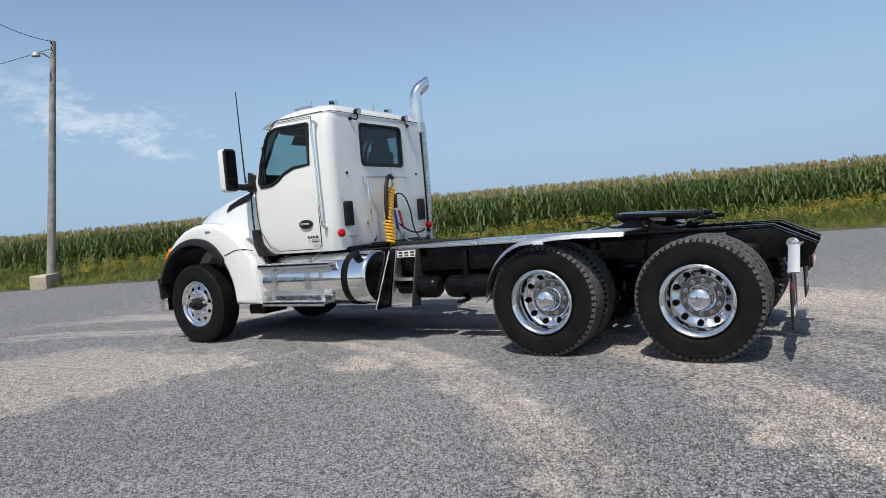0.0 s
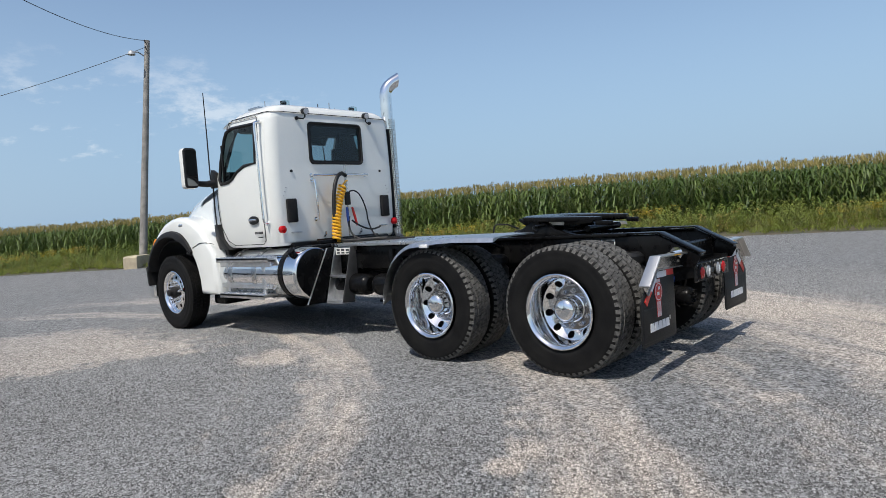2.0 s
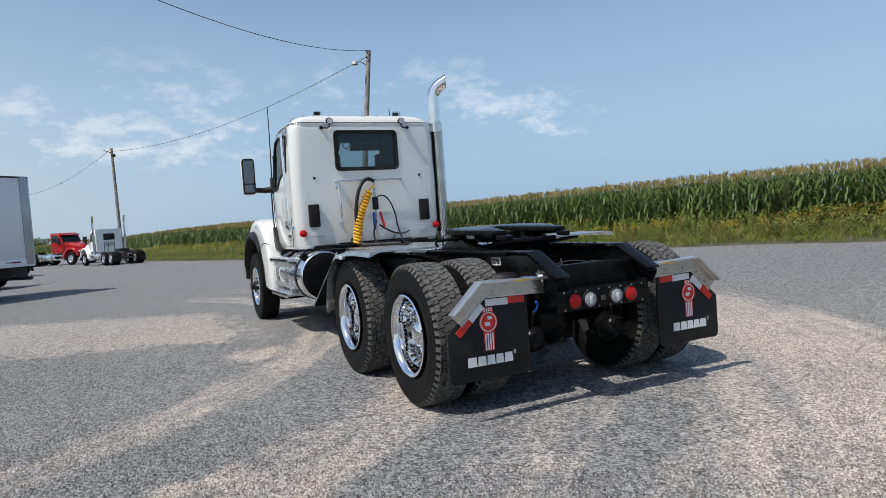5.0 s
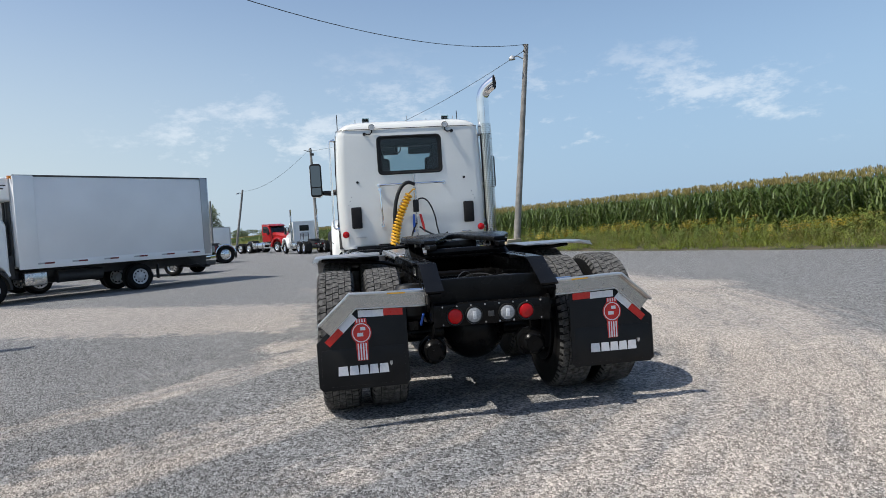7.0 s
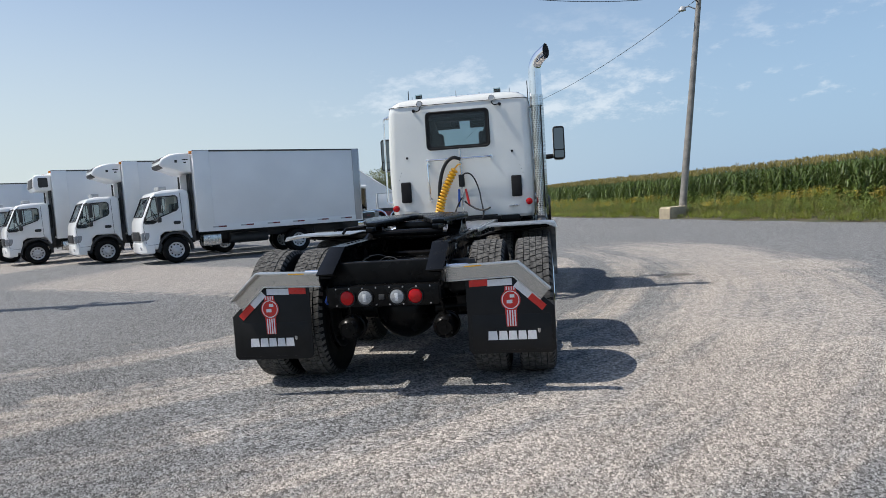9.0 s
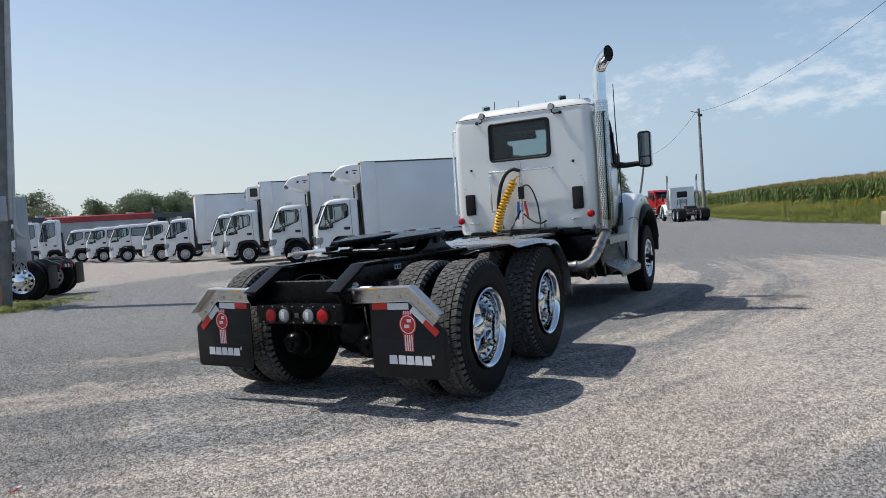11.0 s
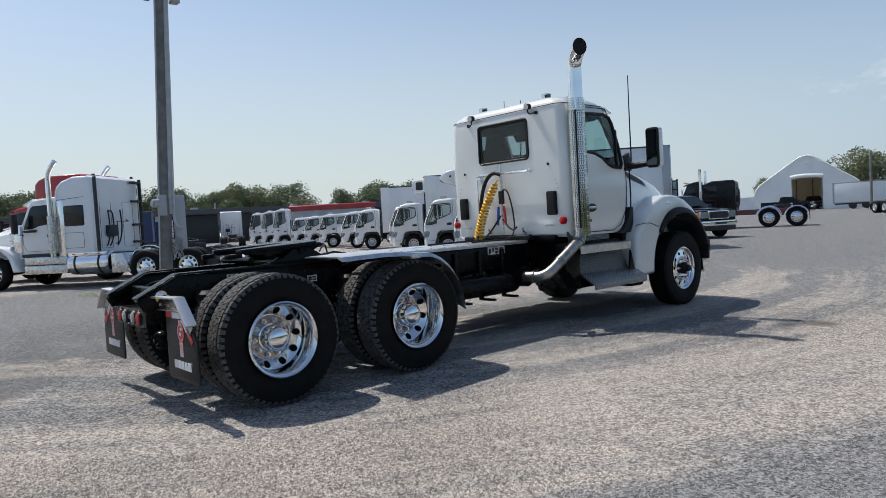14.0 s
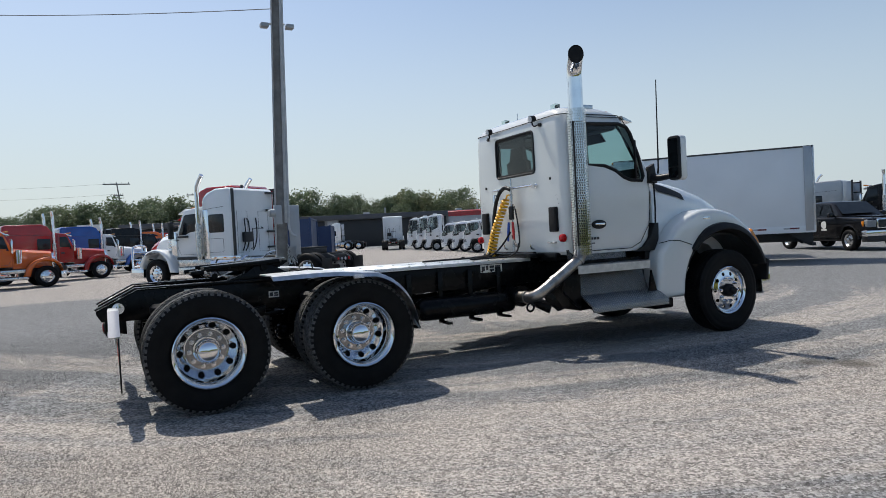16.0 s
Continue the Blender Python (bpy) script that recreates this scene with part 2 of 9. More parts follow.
def rod(bm, a, b, r, r2=None, seg=16, caps=True, mi=0):
    """Round bar from a to b."""
    a, b = Vector(a), Vector(b)
    d = b - a
    rot = d.to_track_quat("Z", "Y").to_matrix().to_4x4()
    g = bmesh.ops.create_cone(bm, cap_ends=caps, segments=seg, radius1=r, radius2=r if r2 is None else r2, depth=d.length,
                              matrix=Matrix.Translation((a + b) / 2) @ rot)
    for f in set(f for v in g["verts"] for f in v.link_faces):
        f.material_index = mi
    return bm


def tube(bm, pts, r, seg=10, caps=True, mi=0):
    """Round bar swept along points."""
    pts = [Vector(p) for p in pts]
    rings, up = [], None
    for i, p in enumerate(pts):
        d = (pts[min(i + 1, len(pts) - 1)] - pts[max(i - 1, 0)]).normalized()
        if up is None:
            up = d.orthogonal().normalized()
        up = (up - d * up.dot(d)).normalized()
        side = d.cross(up)
        rad = r[i] if isinstance(r, (list, tuple)) else r
        rings.append([bm.verts.new(p + rad * (math.cos(2 * math.pi * k / seg) * up + math.sin(2 * math.pi * k / seg) * side)) for k in range(seg)])
    for a, b in zip(rings, rings[1:]):
        for k in range(seg):
            bm.faces.new((a[k], a[(k + 1) % seg], b[(k + 1) % seg], b[k])).material_index = mi
    if caps:
        bm.faces.new(rings[0][::-1]).material_index = mi
        bm.faces.new(rings[-1]).material_index = mi
    return bm


def bend(a, b, c, n=6):
    """Points of a smooth corner at b on the way from a to c."""
    a, b, c = Vector(a), Vector(b), Vector(c)
    return [(1 - t) ** 2 * a + 2 * t * (1 - t) * b + t * t * c for t in (i / n for i in range(n + 1))]


def lathe(bm, profile, seg=48, m=None, closed=False, mi=0):
    """Surface of (radius, height) points turned about y; m places it."""
    m = m or Matrix()
    rings = [[bm.verts.new(m @ Vector((r * math.cos(2 * math.pi * k / seg), h, r * math.sin(2 * math.pi * k / seg)))) for k in range(seg)] for r, h in profile]
    pairs = list(zip(rings, rings[1:])) + ([(rings[-1], rings[0])] if closed else [])
    for a, b in pairs:
        for k in range(seg):
            bm.faces.new((a[k], b[k], b[(k + 1) % seg], a[(k + 1) % seg])).material_index = mi
    return bm


def slab(bm, outline, axis, lo, hi, bevel=0.0, seg=2, mi=0, m=None):
    """Prism: an outline of 2D points in the plane across an axis, from lo to hi along it."""
    def at(u, v, w):
        q = {"x": (w, u, v), "y": (u, w, v), "z": (u, v, w)}[axis]
        return (m or Matrix()) @ Vector(q)
    va = [bm.verts.new(at(u, v, lo)) for u, v in outline]
    vb = [bm.verts.new(at(u, v, hi)) for u, v in outline]
    n = len(outline)
    fs = [bm.faces.new(va), bm.faces.new(vb[::-1])]
    fs += [bm.faces.new((va[i], vb[i], vb[(i + 1) % n], va[(i + 1) % n])) for i in range(n)]
    bmesh.ops.recalc_face_normals(bm, faces=fs)
    if bevel:
        es = list({e for f in fs[:2] for e in f.edges})
        r = bmesh.ops.bevel(bm, geom=es, offset=bevel, segments=seg, affect="EDGES", profile=0.5)
        fs = [f for f in fs if f.is_valid] + r["faces"]
    for f in fs:
        f.material_index = mi
    return bm


def round_rect(u0, v0, u1, v1, r, n=5):
    pts = []
    for cu, cv, a in ((u1 - r, v1 - r, 0), (u0 + r, v1 - r, 90), (u0 + r, v0 + r, 180), (u1 - r, v0 + r, 270)):
        for k in range(n + 1):
            t = radians(a + 90 * k / n)
            pts.append((cu + r * math.cos(t), cv + r * math.sin(t)))
    return pts


def loft(bm, rings, caps=True, closed=True):
    """Skin over rings of equal length."""
    vs = [[bm.verts.new(p) for p in ring] for ring in rings]
    n = len(vs[0])
    for a, b in zip(vs, vs[1:]):
        for k in range(n if closed else n - 1):
            bm.faces.new((a[k], a[(k + 1) % n], b[(k + 1) % n], b[k]))
    if caps:
        bm.faces.new(vs[0][::-1])
        bm.faces.new(vs[-1])
    bmesh.ops.recalc_face_normals(bm, faces=bm.faces[:])
    return bm


def cut(bm, cutters):
    """The mesh with the cutters' volumes taken out of it, as a new bmesh."""
    a = link("blank", bm, M_BLACK)
    made = [a]
    for c in cutters:
        bmesh.ops.recalc_face_normals(c, faces=c.faces[:])
        o = link("cutter", c, M_BLACK)
        made.append(o)
        mod = a.modifiers.new("cut", "BOOLEAN")
        mod.operation, mod.object, mod.solver = "DIFFERENCE", o, "EXACT"
    bpy.context.view_layer.update()
    me = bpy.data.meshes.new_from_object(a.evaluated_get(bpy.context.evaluated_depsgraph_get()))
    out = bmesh.new()
    out.from_mesh(me)
    for o in made:
        d = o.data
        bpy.data.objects.remove(o)
        bpy.data.meshes.remove(d)
    bpy.data.meshes.remove(me)
    for f in out.faces:
        f.material_index = 0
    return out


def many(name, verts, faces, mat, parent=None, smooth=False, mats=None):
    """One mesh from arrays of corners and of equal-sided faces."""
    me = bpy.data.meshes.new(name)
    k = faces.shape[1]
    me.vertices.add(len(verts))
    me.vertices.foreach_set("co", np.asarray(verts, np.float32).ravel())
    me.loops.add(faces.size)
    me.loops.foreach_set("vertex_index", faces.astype(np.int32).ravel())
    me.polygons.add(len(faces))
    me.polygons.foreach_set("loop_start", np.arange(0, faces.size, k, dtype=np.int32))
    me.polygons.foreach_set("loop_total", np.full(len(faces), k, np.int32))
    for one in (mat if isinstance(mat, (list, tuple)) else (mat,)):
        me.materials.append(one)
    if mats is not None:
        me.polygons.foreach_set("material_index", np.asarray(mats, np.int32))
    if smooth:
        me.polygons.foreach_set("use_smooth", np.ones(len(faces), bool))
    me.update()
    me.validate()
    ob = new(name, me)
    if parent:
        ob.parent = parent
    return ob


def scatter(template_v, template_f, places, yaws, sizes, tilts=None):
    """Copies of a template at places (n, 3), turned and scaled; sizes (n,) or (n, 3)."""
    n, k = len(places), len(template_v)
    c, s = np.cos(yaws)[:, None], np.sin(yaws)[:, None]
    sizes = np.asarray(sizes, float)
    if sizes.ndim == 1:
        sizes = np.repeat(sizes[:, None], 3, 1)
    t = template_v[None] * sizes[:, None, :]
    if tilts is not None:
        t[..., 0] += t[..., 2] * tilts[:, None, 0]
        t[..., 1] += t[..., 2] * tilts[:, None, 1]
    x, y = t[..., 0] * c - t[..., 1] * s, t[..., 0] * s + t[..., 1] * c
    v = np.stack([x, y, t[..., 2]], -1) + places[:, None]
    f = template_f[None] + (np.arange(n) * k)[:, None, None]
    return v.reshape(-1, 3), f.reshape(-1, template_f.shape[1])



# ---- ground ----
def gravel_material(name, loose=False):
    """Crushed stone: blue-grey chips with dusty tan wheel tracks worn through them; loose: one tone for each stone."""
    m = bpy.data.materials.new(name)
    m.use_nodes = True
    n, l = m.node_tree.nodes, m.node_tree.links
    p = n["Principled BSDF"]
    p.inputs["Specular IOR Level"].default_value = 0.25
    tc = n.new("ShaderNodeTexCoord")
    pos = tc.outputs["Object"]

    def op(kind, a, b=0.0, c=None):
        q = n.new("ShaderNodeMath")
        q.operation = kind
        for i, v in enumerate((a, b, c)):
            if v is None:
                continue
            if isinstance(v, (int, float)):
                q.inputs[i].default_value = v
            else:
                l.new(v, q.inputs[i])
        return q.outputs[0]

    def noise_of(scale, detail=4.0, rough=0.55):
        q = n.new("ShaderNodeTexNoise")
        q.inputs["Scale"].default_value, q.inputs["Detail"].default_value, q.inputs["Roughness"].default_value = scale, detail, rough
        l.new(pos, q.inputs["Vector"])
        return q.outputs["Fac"]

    def span(v, a, b, lo=0.0, hi=1.0):
        q = n.new("ShaderNodeMapRange")
        q.interpolation_type = "SMOOTHSTEP"
        for k, w in zip(("From Min", "From Max", "To Min", "To Max"), (a, b, lo, hi)):
            q.inputs[k].default_value = w
        l.new(v, q.inputs["Value"])
        return q.outputs[0]

    def blend(f, a, b):
        q = n.new("ShaderNodeMix")
        q.data_type = "RGBA"
        l.new(f, q.inputs["Factor"])
        for k, v in (("A", a), ("B", b)):
            if isinstance(v, tuple):
                q.inputs[k].default_value = (*v, 1)
            else:
                l.new(v, q.inputs[k])
        return q.outputs["Result"]

    sep = n.new("ShaderNodeSeparateXYZ")
    l.new(pos, sep.inputs[0])
    wob = op("MULTIPLY", op("SUBTRACT", noise_of(0.45, 4.0, 0.6), 0.5), 0.9)
    fine_wob = noise_of(3.2, 8.0, 0.72)
    grain = noise_of(26.0, 4.0, 0.7)

    def ring(cx, cy, r, w, worn=1.0):
        """Worn track along a circle of the plan."""
        d = n.new("ShaderNodeVectorMath")
        d.operation = "DISTANCE"
        flat = n.new("ShaderNodeVectorMath")
        flat.operation = "MULTIPLY"
        flat.inputs[1].default_value = (1, 1, 0)
        l.new(pos, flat.inputs[0])
        l.new(flat.outputs[0], d.inputs[0])
        d.inputs[1].default_value = (cx, cy, 0)
        rough_edge = op("MULTIPLY", op("SUBTRACT", fine_wob, 0.5), 0.7)
        off = op("ABSOLUTE", op("SUBTRACT", op("ADD", op("ADD", d.outputs["Value"], wob), rough_edge), r))
        return op("MULTIPLY", span(off, w * 1.75, w * 0.45), worn)

    def spot(cx, cy, r):
        d = n.new("ShaderNodeVectorMath")
        d.operation = "DISTANCE"
        l.new(pos, d.inputs[0])
        d.inputs[1].default_value = (cx, cy, 0)
        return span(op("ADD", d.outputs["Value"], op("MULTIPLY", fine_wob, r * 0.9)), r * 1.5, r * 0.7)

    tracks = None
    for a in (ring(6.0, 8.5, 12.85, 1.2, 0.85), ring(6.0, 8.5, 11.1, 0.32, 0.7), ring(6.0, 8.5, 9.8, 0.48, 0.9), ring(6.0, 8.5, 8.15, 0.34, 0.85), ring(6.0, 8.5, 7.45, 0.14, 0.5),
              spot(-1.35, 2.86, 0.24), spot(0.02, -3.7, 0.25), spot(-2.2, 1.0, 0.3),
              spot(1.98, -3.92, 0.24), spot(3.6, -3.7, 0.5), spot(-1.3, -2.3, 1.5), spot(0.6, -2.9, 1.2), spot(5.5, -5.0, 1.6), spot(2.4, 1.7, 0.8)):
        tracks = a if tracks is None else op("MAXIMUM", tracks, a)
    tracks = op("MULTIPLY", tracks, op("MULTIPLY", span(op("ADD", sep.outputs["Y"], wob), 6.0, 3.4), span(sep.outputs["X"], 15.0, 9.0)))

    def streak(cx, cy, across, along):
        """Fine tyre lines that follow circles about a centre of the plan."""
        away = n.new("ShaderNodeVectorMath")
        away.operation = "SUBTRACT"
        l.new(pos, away.inputs[0])
        away.inputs[1].default_value = (cx, cy, 0)
        part_xy = n.new("ShaderNodeSeparateXYZ")
        l.new(away.outputs[0], part_xy.inputs[0])
        ln = n.new("ShaderNodeVectorMath")
        ln.operation = "LENGTH"
        l.new(away.outputs[0], ln.inputs[0])
        rad_ = op("ADD", op("MULTIPLY", ln.outputs["Value"], across), op("MULTIPLY", wob, 0.5))
        join = n.new("ShaderNodeCombineXYZ")
        l.new(rad_, join.inputs[0])
        l.new(op("MULTIPLY", op("ARCTAN2", part_xy.outputs["Y"], part_xy.outputs["X"]), along), join.inputs[1])
        q = n.new("ShaderNodeTexNoise")
        q.inputs["Scale"].default_value, q.inputs["Detail"].default_value, q.inputs["Roughness"].default_value = 1.0, 3.0, 0.62
        l.new(join.outputs[0], q.inputs["Vector"])
        return q.outputs["Fac"]

    lines = op("ADD", op("MULTIPLY", streak(6.0, 8.5, 5.4, 5.0), 0.8), op("MULTIPLY", streak(22.0, 5.0, 3.2, 7.0), 0.2))
    pale = op("ADD", op("ADD", op("MULTIPLY", tracks, 0.72), op("MULTIPLY", lines, 1.2)), op("ADD", op("MULTIPLY", fine_wob, 0.55), op("MULTIPLY", grain, 0.15)))
    pale = op("ADD", pale, span(op("ADD", sep.outputs["Y"], op("MULTIPLY", wob, 3.0)), 3.0, -3.0, -0.05, 0.11))
    pale = op("MULTIPLY", span(pale, 1.26, 1.78), 0.82)
    far_right = op("MULTIPLY", span(sep.outputs["X"], 14.0, 22.0), span(op("SUBTRACT", sep.outputs["Y"], op("MULTIPLY", sep.outputs["X"], 0.2)), -3.0, 1.5))
    pale = op("MULTIPLY", pale, op("SUBTRACT", 1.0, op("MULTIPLY", far_right, 0.6)))
    # dusty yard beyond the sealed stone, on the parked trucks' side
    rag = op("ADD", op("MULTIPLY", op("SUBTRACT", fine_wob, 0.5), 2.6), op("MULTIPLY", wob, 0.35))
    near_edge = span(op("ADD", op("SUBTRACT", sep.outputs["X"], op("MULTIPLY", sep.outputs["Y"], 0.4)), rag), 2.7, 3.2)
    far_edge = span(op("ADD", op("SUBTRACT", op("ADD", op("MULTIPLY", sep.outputs["Y"], 0.6), 6.5), sep.outputs["X"]), rag), 0.0, 0.7)
    ends = op("MULTIPLY", span(op("ADD", sep.outputs["Y"], rag), 1.3, 2.0), span(op("ADD", sep.outputs["Y"], rag), 12.0, 10.5))
    yard = op("MULTIPLY", op("MULTIPLY", near_edge, far_edge), ends)
    back_yard = op("MULTIPLY", span(op("ADD", sep.outputs["Y"], op("MULTIPLY", rag, 1.5)), 15.0, 16.2), span(sep.outputs["X"], 34.0, 20.0))
    yard = op("MAXIMUM", yard, back_yard)
    pale = op("MAXIMUM", pale, op("MULTIPLY", yard, op("ADD", 0.34, op("MULTIPLY", fine_wob, 0.5))))
    dust = op("MAXIMUM", spot(0.0, -3.72, 0.19), spot(1.95, -3.86, 0.17))
    pale = op("MAXIMUM", pale, op("MULTIPLY", dust, 0.95))
    cells = n.new("ShaderNodeTexVoronoi")
    cells.inputs["Scale"].default_value = 62.0
    l.new(pos, cells.inputs["Vector"])
    cells2 = n.new("ShaderNodeTexVoronoi")
    cells2.inputs["Scale"].default_value = 128.0
    l.new(pos, cells2.inputs["Vector"])
    tone = n.new("ShaderNodeSeparateColor")
    l.new(cells.outputs["Color"], tone.inputs[0])
    tone2 = n.new("ShaderNodeSeparateColor")
    l.new(cells2.outputs["Color"], tone2.inputs[0])
    chip = op("ADD", op("MULTIPLY", op("POWER", tone.outputs["Red"], 1.4), 0.85), op("MULTIPLY", op("POWER", tone2.outputs["Red"], 1.6), 0.35))
    clump = span(op("ADD", op("MULTIPLY", noise_of(11.0, 5.0, 0.75), 0.6), op("MULTIPLY", grain, 0.4)), 0.36, 0.64)
    chip = op("ADD", op("MULTIPLY", chip, 0.92), op("MULTIPLY", op("SUBTRACT", clump, 0.5), 0.32))
    chip = op("MAXIMUM", op("ADD", chip, 0.03), 0.0)
    if loose:
        each = n.new("ShaderNodeNewGeometry")
        chip = op("ADD", op("MULTIPLY", op("POWER", each.outputs["Random Per Island"], 1.5), 1.12), op("MULTIPLY", clump, 0.12))
    grey = blend(chip, (0.0238, 0.0242, 0.0246), (0.366, 0.370, 0.370))
    tan = blend(chip, (0.128, 0.111, 0.095), (0.735, 0.655, 0.575))
    wide = span(noise_of(0.16, 4.0), 0.35, 0.7)
    base = blend(pale, grey, tan)
    base = blend(op("MULTIPLY", wide, 0.12), base, (0.27, 0.26, 0.25))
    damp = op("MULTIPLY", op("MAXIMUM", spot(4.82, -3.2, 0.26), spot(4.62, -2.95, 0.2)), 0.62)
    base = blend(damp, base, (0.075, 0.062, 0.050))
    l.new(base, p.inputs["Base Color"])
    p.inputs["Roughness"].default_value = 0.93
    if loose:
        return m
    high = op("ADD", op("MULTIPLY", cells.outputs["Distance"], -1.0), op("MULTIPLY", cells2.outputs["Distance"], -0.5))
    high = op("ADD", high, op("MULTIPLY", noise_of(52.0, 4.0, 0.7), 0.6))
    high = op("ADD", high, op("MULTIPLY", noise_of(1.6, 3.0), 2.5))
    b = n.new("ShaderNodeBump")
    b.inputs["Strength"].default_value, b.inputs["Distance"].default_value = 1.0, 0.009
    l.new(high, b.inputs["Height"])
    l.new(b.outputs[0], p.inputs["Normal"])
    return m


EDGE_X = (-400, -60, -10, 0, 5, 9.7, 14.2, 20, 25.5, 32.5, 44, 100, 900)
EDGE_Y = (-40, -24, -17.6, -16.2, -15.4, -13.2, -10.8, -8.2, -6.1, -2.6, 1.0, 14, 190)


def verge_y(x):
    """Where the gravel meets the grass verge."""
    return np.interp(x, EDGE_X, EDGE_Y) + 0.18 * np.sin(x * 1.3) + 0.12 * np.sin(x * 3.1 + 1)


M_GRAVEL = gravel_material("crushed_stone")
M_SOIL = material("field_soil", (0.10, 0.075, 0.045), (0.06, 0.07, 0.03), 1.5, 0.95, 0.0, 0.02, 12.0)
bm = bmesh.new()
# one sheet to the horizon, finer near the truck with slight unevenness
lines = [-2500, -600, -200, -80, -45, -30] + [-24 + 0.8 * i for i in range(61)] + [30, 45, 80, 200, 600, 2500]
grid = [[None] * len(lines) for _ in lines]
for i, gx in enumerate(lines):
    for j, gy in enumerate(lines):
        near = abs(gx) < 20 and abs(gy) < 20
        dip = 0.012 * (noise.noise((gx * 0.35, gy * 0.35, 3.0))) if near else 0.0
        grid[i][j] = bm.verts.new((gx, gy, dip - 0.008))
for i in range(len(lines) - 1):
    for j in range(len(lines) - 1):
        bm.faces.new((grid[i][j], grid[i + 1][j], grid[i + 1][j + 1], grid[i][j + 1]))
ground = tagged(link("ground", bm, M_GRAVEL), "wide lot of grey crushed stone with dusty tan tyre tracks", "ground", kind="structure")

# soil bank of the field beyond the verge edge
bm = bmesh.new()
rows = []
for gx in [-900, -400, -200, -100] + list(range(-60, 161, 2)) + [200, 300, 500, 900]:
    e = float(verge_y(gx))
    rows.append([bm.verts.new((gx, e + 0.25, -0.03)), bm.verts.new((gx, e - 0.3, 0.02)), bm.verts.new((gx, e - 2.5, 0.10)), bm.verts.new((gx, e - 6, 0.18)),
                 bm.verts.new((gx, e - 60, 0.30)), bm.verts.new((gx, e - 1500, 0.3))])
for a, b in zip(rows, rows[1:]):
    for k in range(5):
        bm.faces.new((a[k], a[k + 1], b[k + 1], b[k]))
bmesh.ops.recalc_face_normals(bm, faces=bm.faces[:])
tagged(link("field", bm, M_SOIL), "low earth bank of the corn field behind the verge", "field", kind="structure")

# far sky backdrop, below the sun
bm = bmesh.new()
rings = []
for k in range(15):
    e = radians(-3 + 3.3 * k)
    rings.append([(2300 * math.cos(e) * math.cos(2 * math.pi * j / 72), 2300 * math.cos(e) * math.sin(2 * math.pi * j / 72), 2300 * math.sin(e)) for j in range(72)])
loft(bm, rings, caps=False)
backdrop = tagged(link("backdrop", bm, haze_material()), "hazy blue summer sky with thin white clouds", "sky", kind="structure")

# ---- loose stones on the lot ----
rng = np.random.default_rng(5)
stone_v = np.array([(-1, -.1, -.5), (.1, -.9, -.5), (.95, .15, -.5), (-.1, .95, -.5), (.12, -.08, .75)])
stone_f = np.array([(0, 1, 4), (1, 2, 4), (2, 3, 4), (3, 0, 4)])
M_STONE = gravel_material("loose_stone", True)
count = 600000
ang, rad = rng.uniform(0, 2 * np.pi, count), 1.9 + 5.8 * rng.beta(1.6, 2.1, count)
px_, py_ = rad * np.cos(ang) * 1.05 - 0.5, rad * np.sin(ang)
pl = np.stack([px_, py_, np.full(count, -0.004)], -1)
size = rng.gamma(5.0, 0.00112, count).clip(0.003, 0.0115)
v, f = scatter(stone_v, stone_f, pl, rng.uniform(0, 6.28, count), np.stack([size, size * rng.uniform(.6, 1, count), size * rng.uniform(.6, 1.05, count)], -1))
tagged(many("loose_stones", v, f, M_STONE), "scattered loose grey stone chips on the lot", "gravel", kind="stuff")


# ---- corn and verge ----
def ribbon(pts, width, n_side=0.0):
    """Blade of quads along points, width tapering to a tip."""
    v, f = [], []
    m = len(pts)
    for i, (x, y, z) in enumerate(pts):
        w = width * (math.sin(math.pi * min(0.98, (i + 0.45) / m)) ** 0.7)
        v += [(x, y - w / 2, z + n_side * w), (x, y + w / 2, z + n_side * w)]
    for i in range(m - 1):
        f.append((2 * i, 2 * i + 1, 2 * i + 3, 2 * i + 2))
    return v, f


def corn_template(seed):
    """Maize plant 1 m tall: stalk, arching leaves, tassel. Returns corners, faces and a material index per face."""
    r = random.Random(seed)
    v, f, mi = [], [], []

    def put(vv, ff, turn, k):
        c, s = math.cos(turn), math.sin(turn)
        o = len(v)
        v.extend((x * c - y * s, x * s + y * c, z) for x, y, z in vv)
        f.extend(tuple(q + o for q in one) for one in ff)
        mi.extend([k] * len(ff))
    for turn in (0, 1.57):
        put([(-.005, 0, 0), (.006, 0, 0), (.004, 0, .9), (-.004, 0, .9)], [(0, 1, 2, 3)], turn, 1)
    turn = r.uniform(0, 6)
    for k in range(13):
        z = 0.10 + 0.058 * k
        turn += math.pi + r.uniform(-.5, .5)
        ln, up = r.uniform(.15, .26), r.uniform(.07, .15) * (1 - .45 * k / 12)
        pts = [(ln * t, 0, z + up * math.sin(t * 2.5) * 1.1 - 0.11 * t ** 3) for t in (0, .25, .5, .75, 1)]
        vv, ff = ribbon(pts, .031)
        put(vv, ff, turn, 0)
    for k in range(8):
        a, e = r.uniform(0, 6.28), r.uniform(.012, .05)
        put([(0, -.003, .86), (0, .003, .86), (e, .003, .95 + r.uniform(-.04, .03)), (e, -.003, .95)], [(0, 1, 2, 3)], a, 2)
    return np.array(v), np.array(f), np.array(mi)


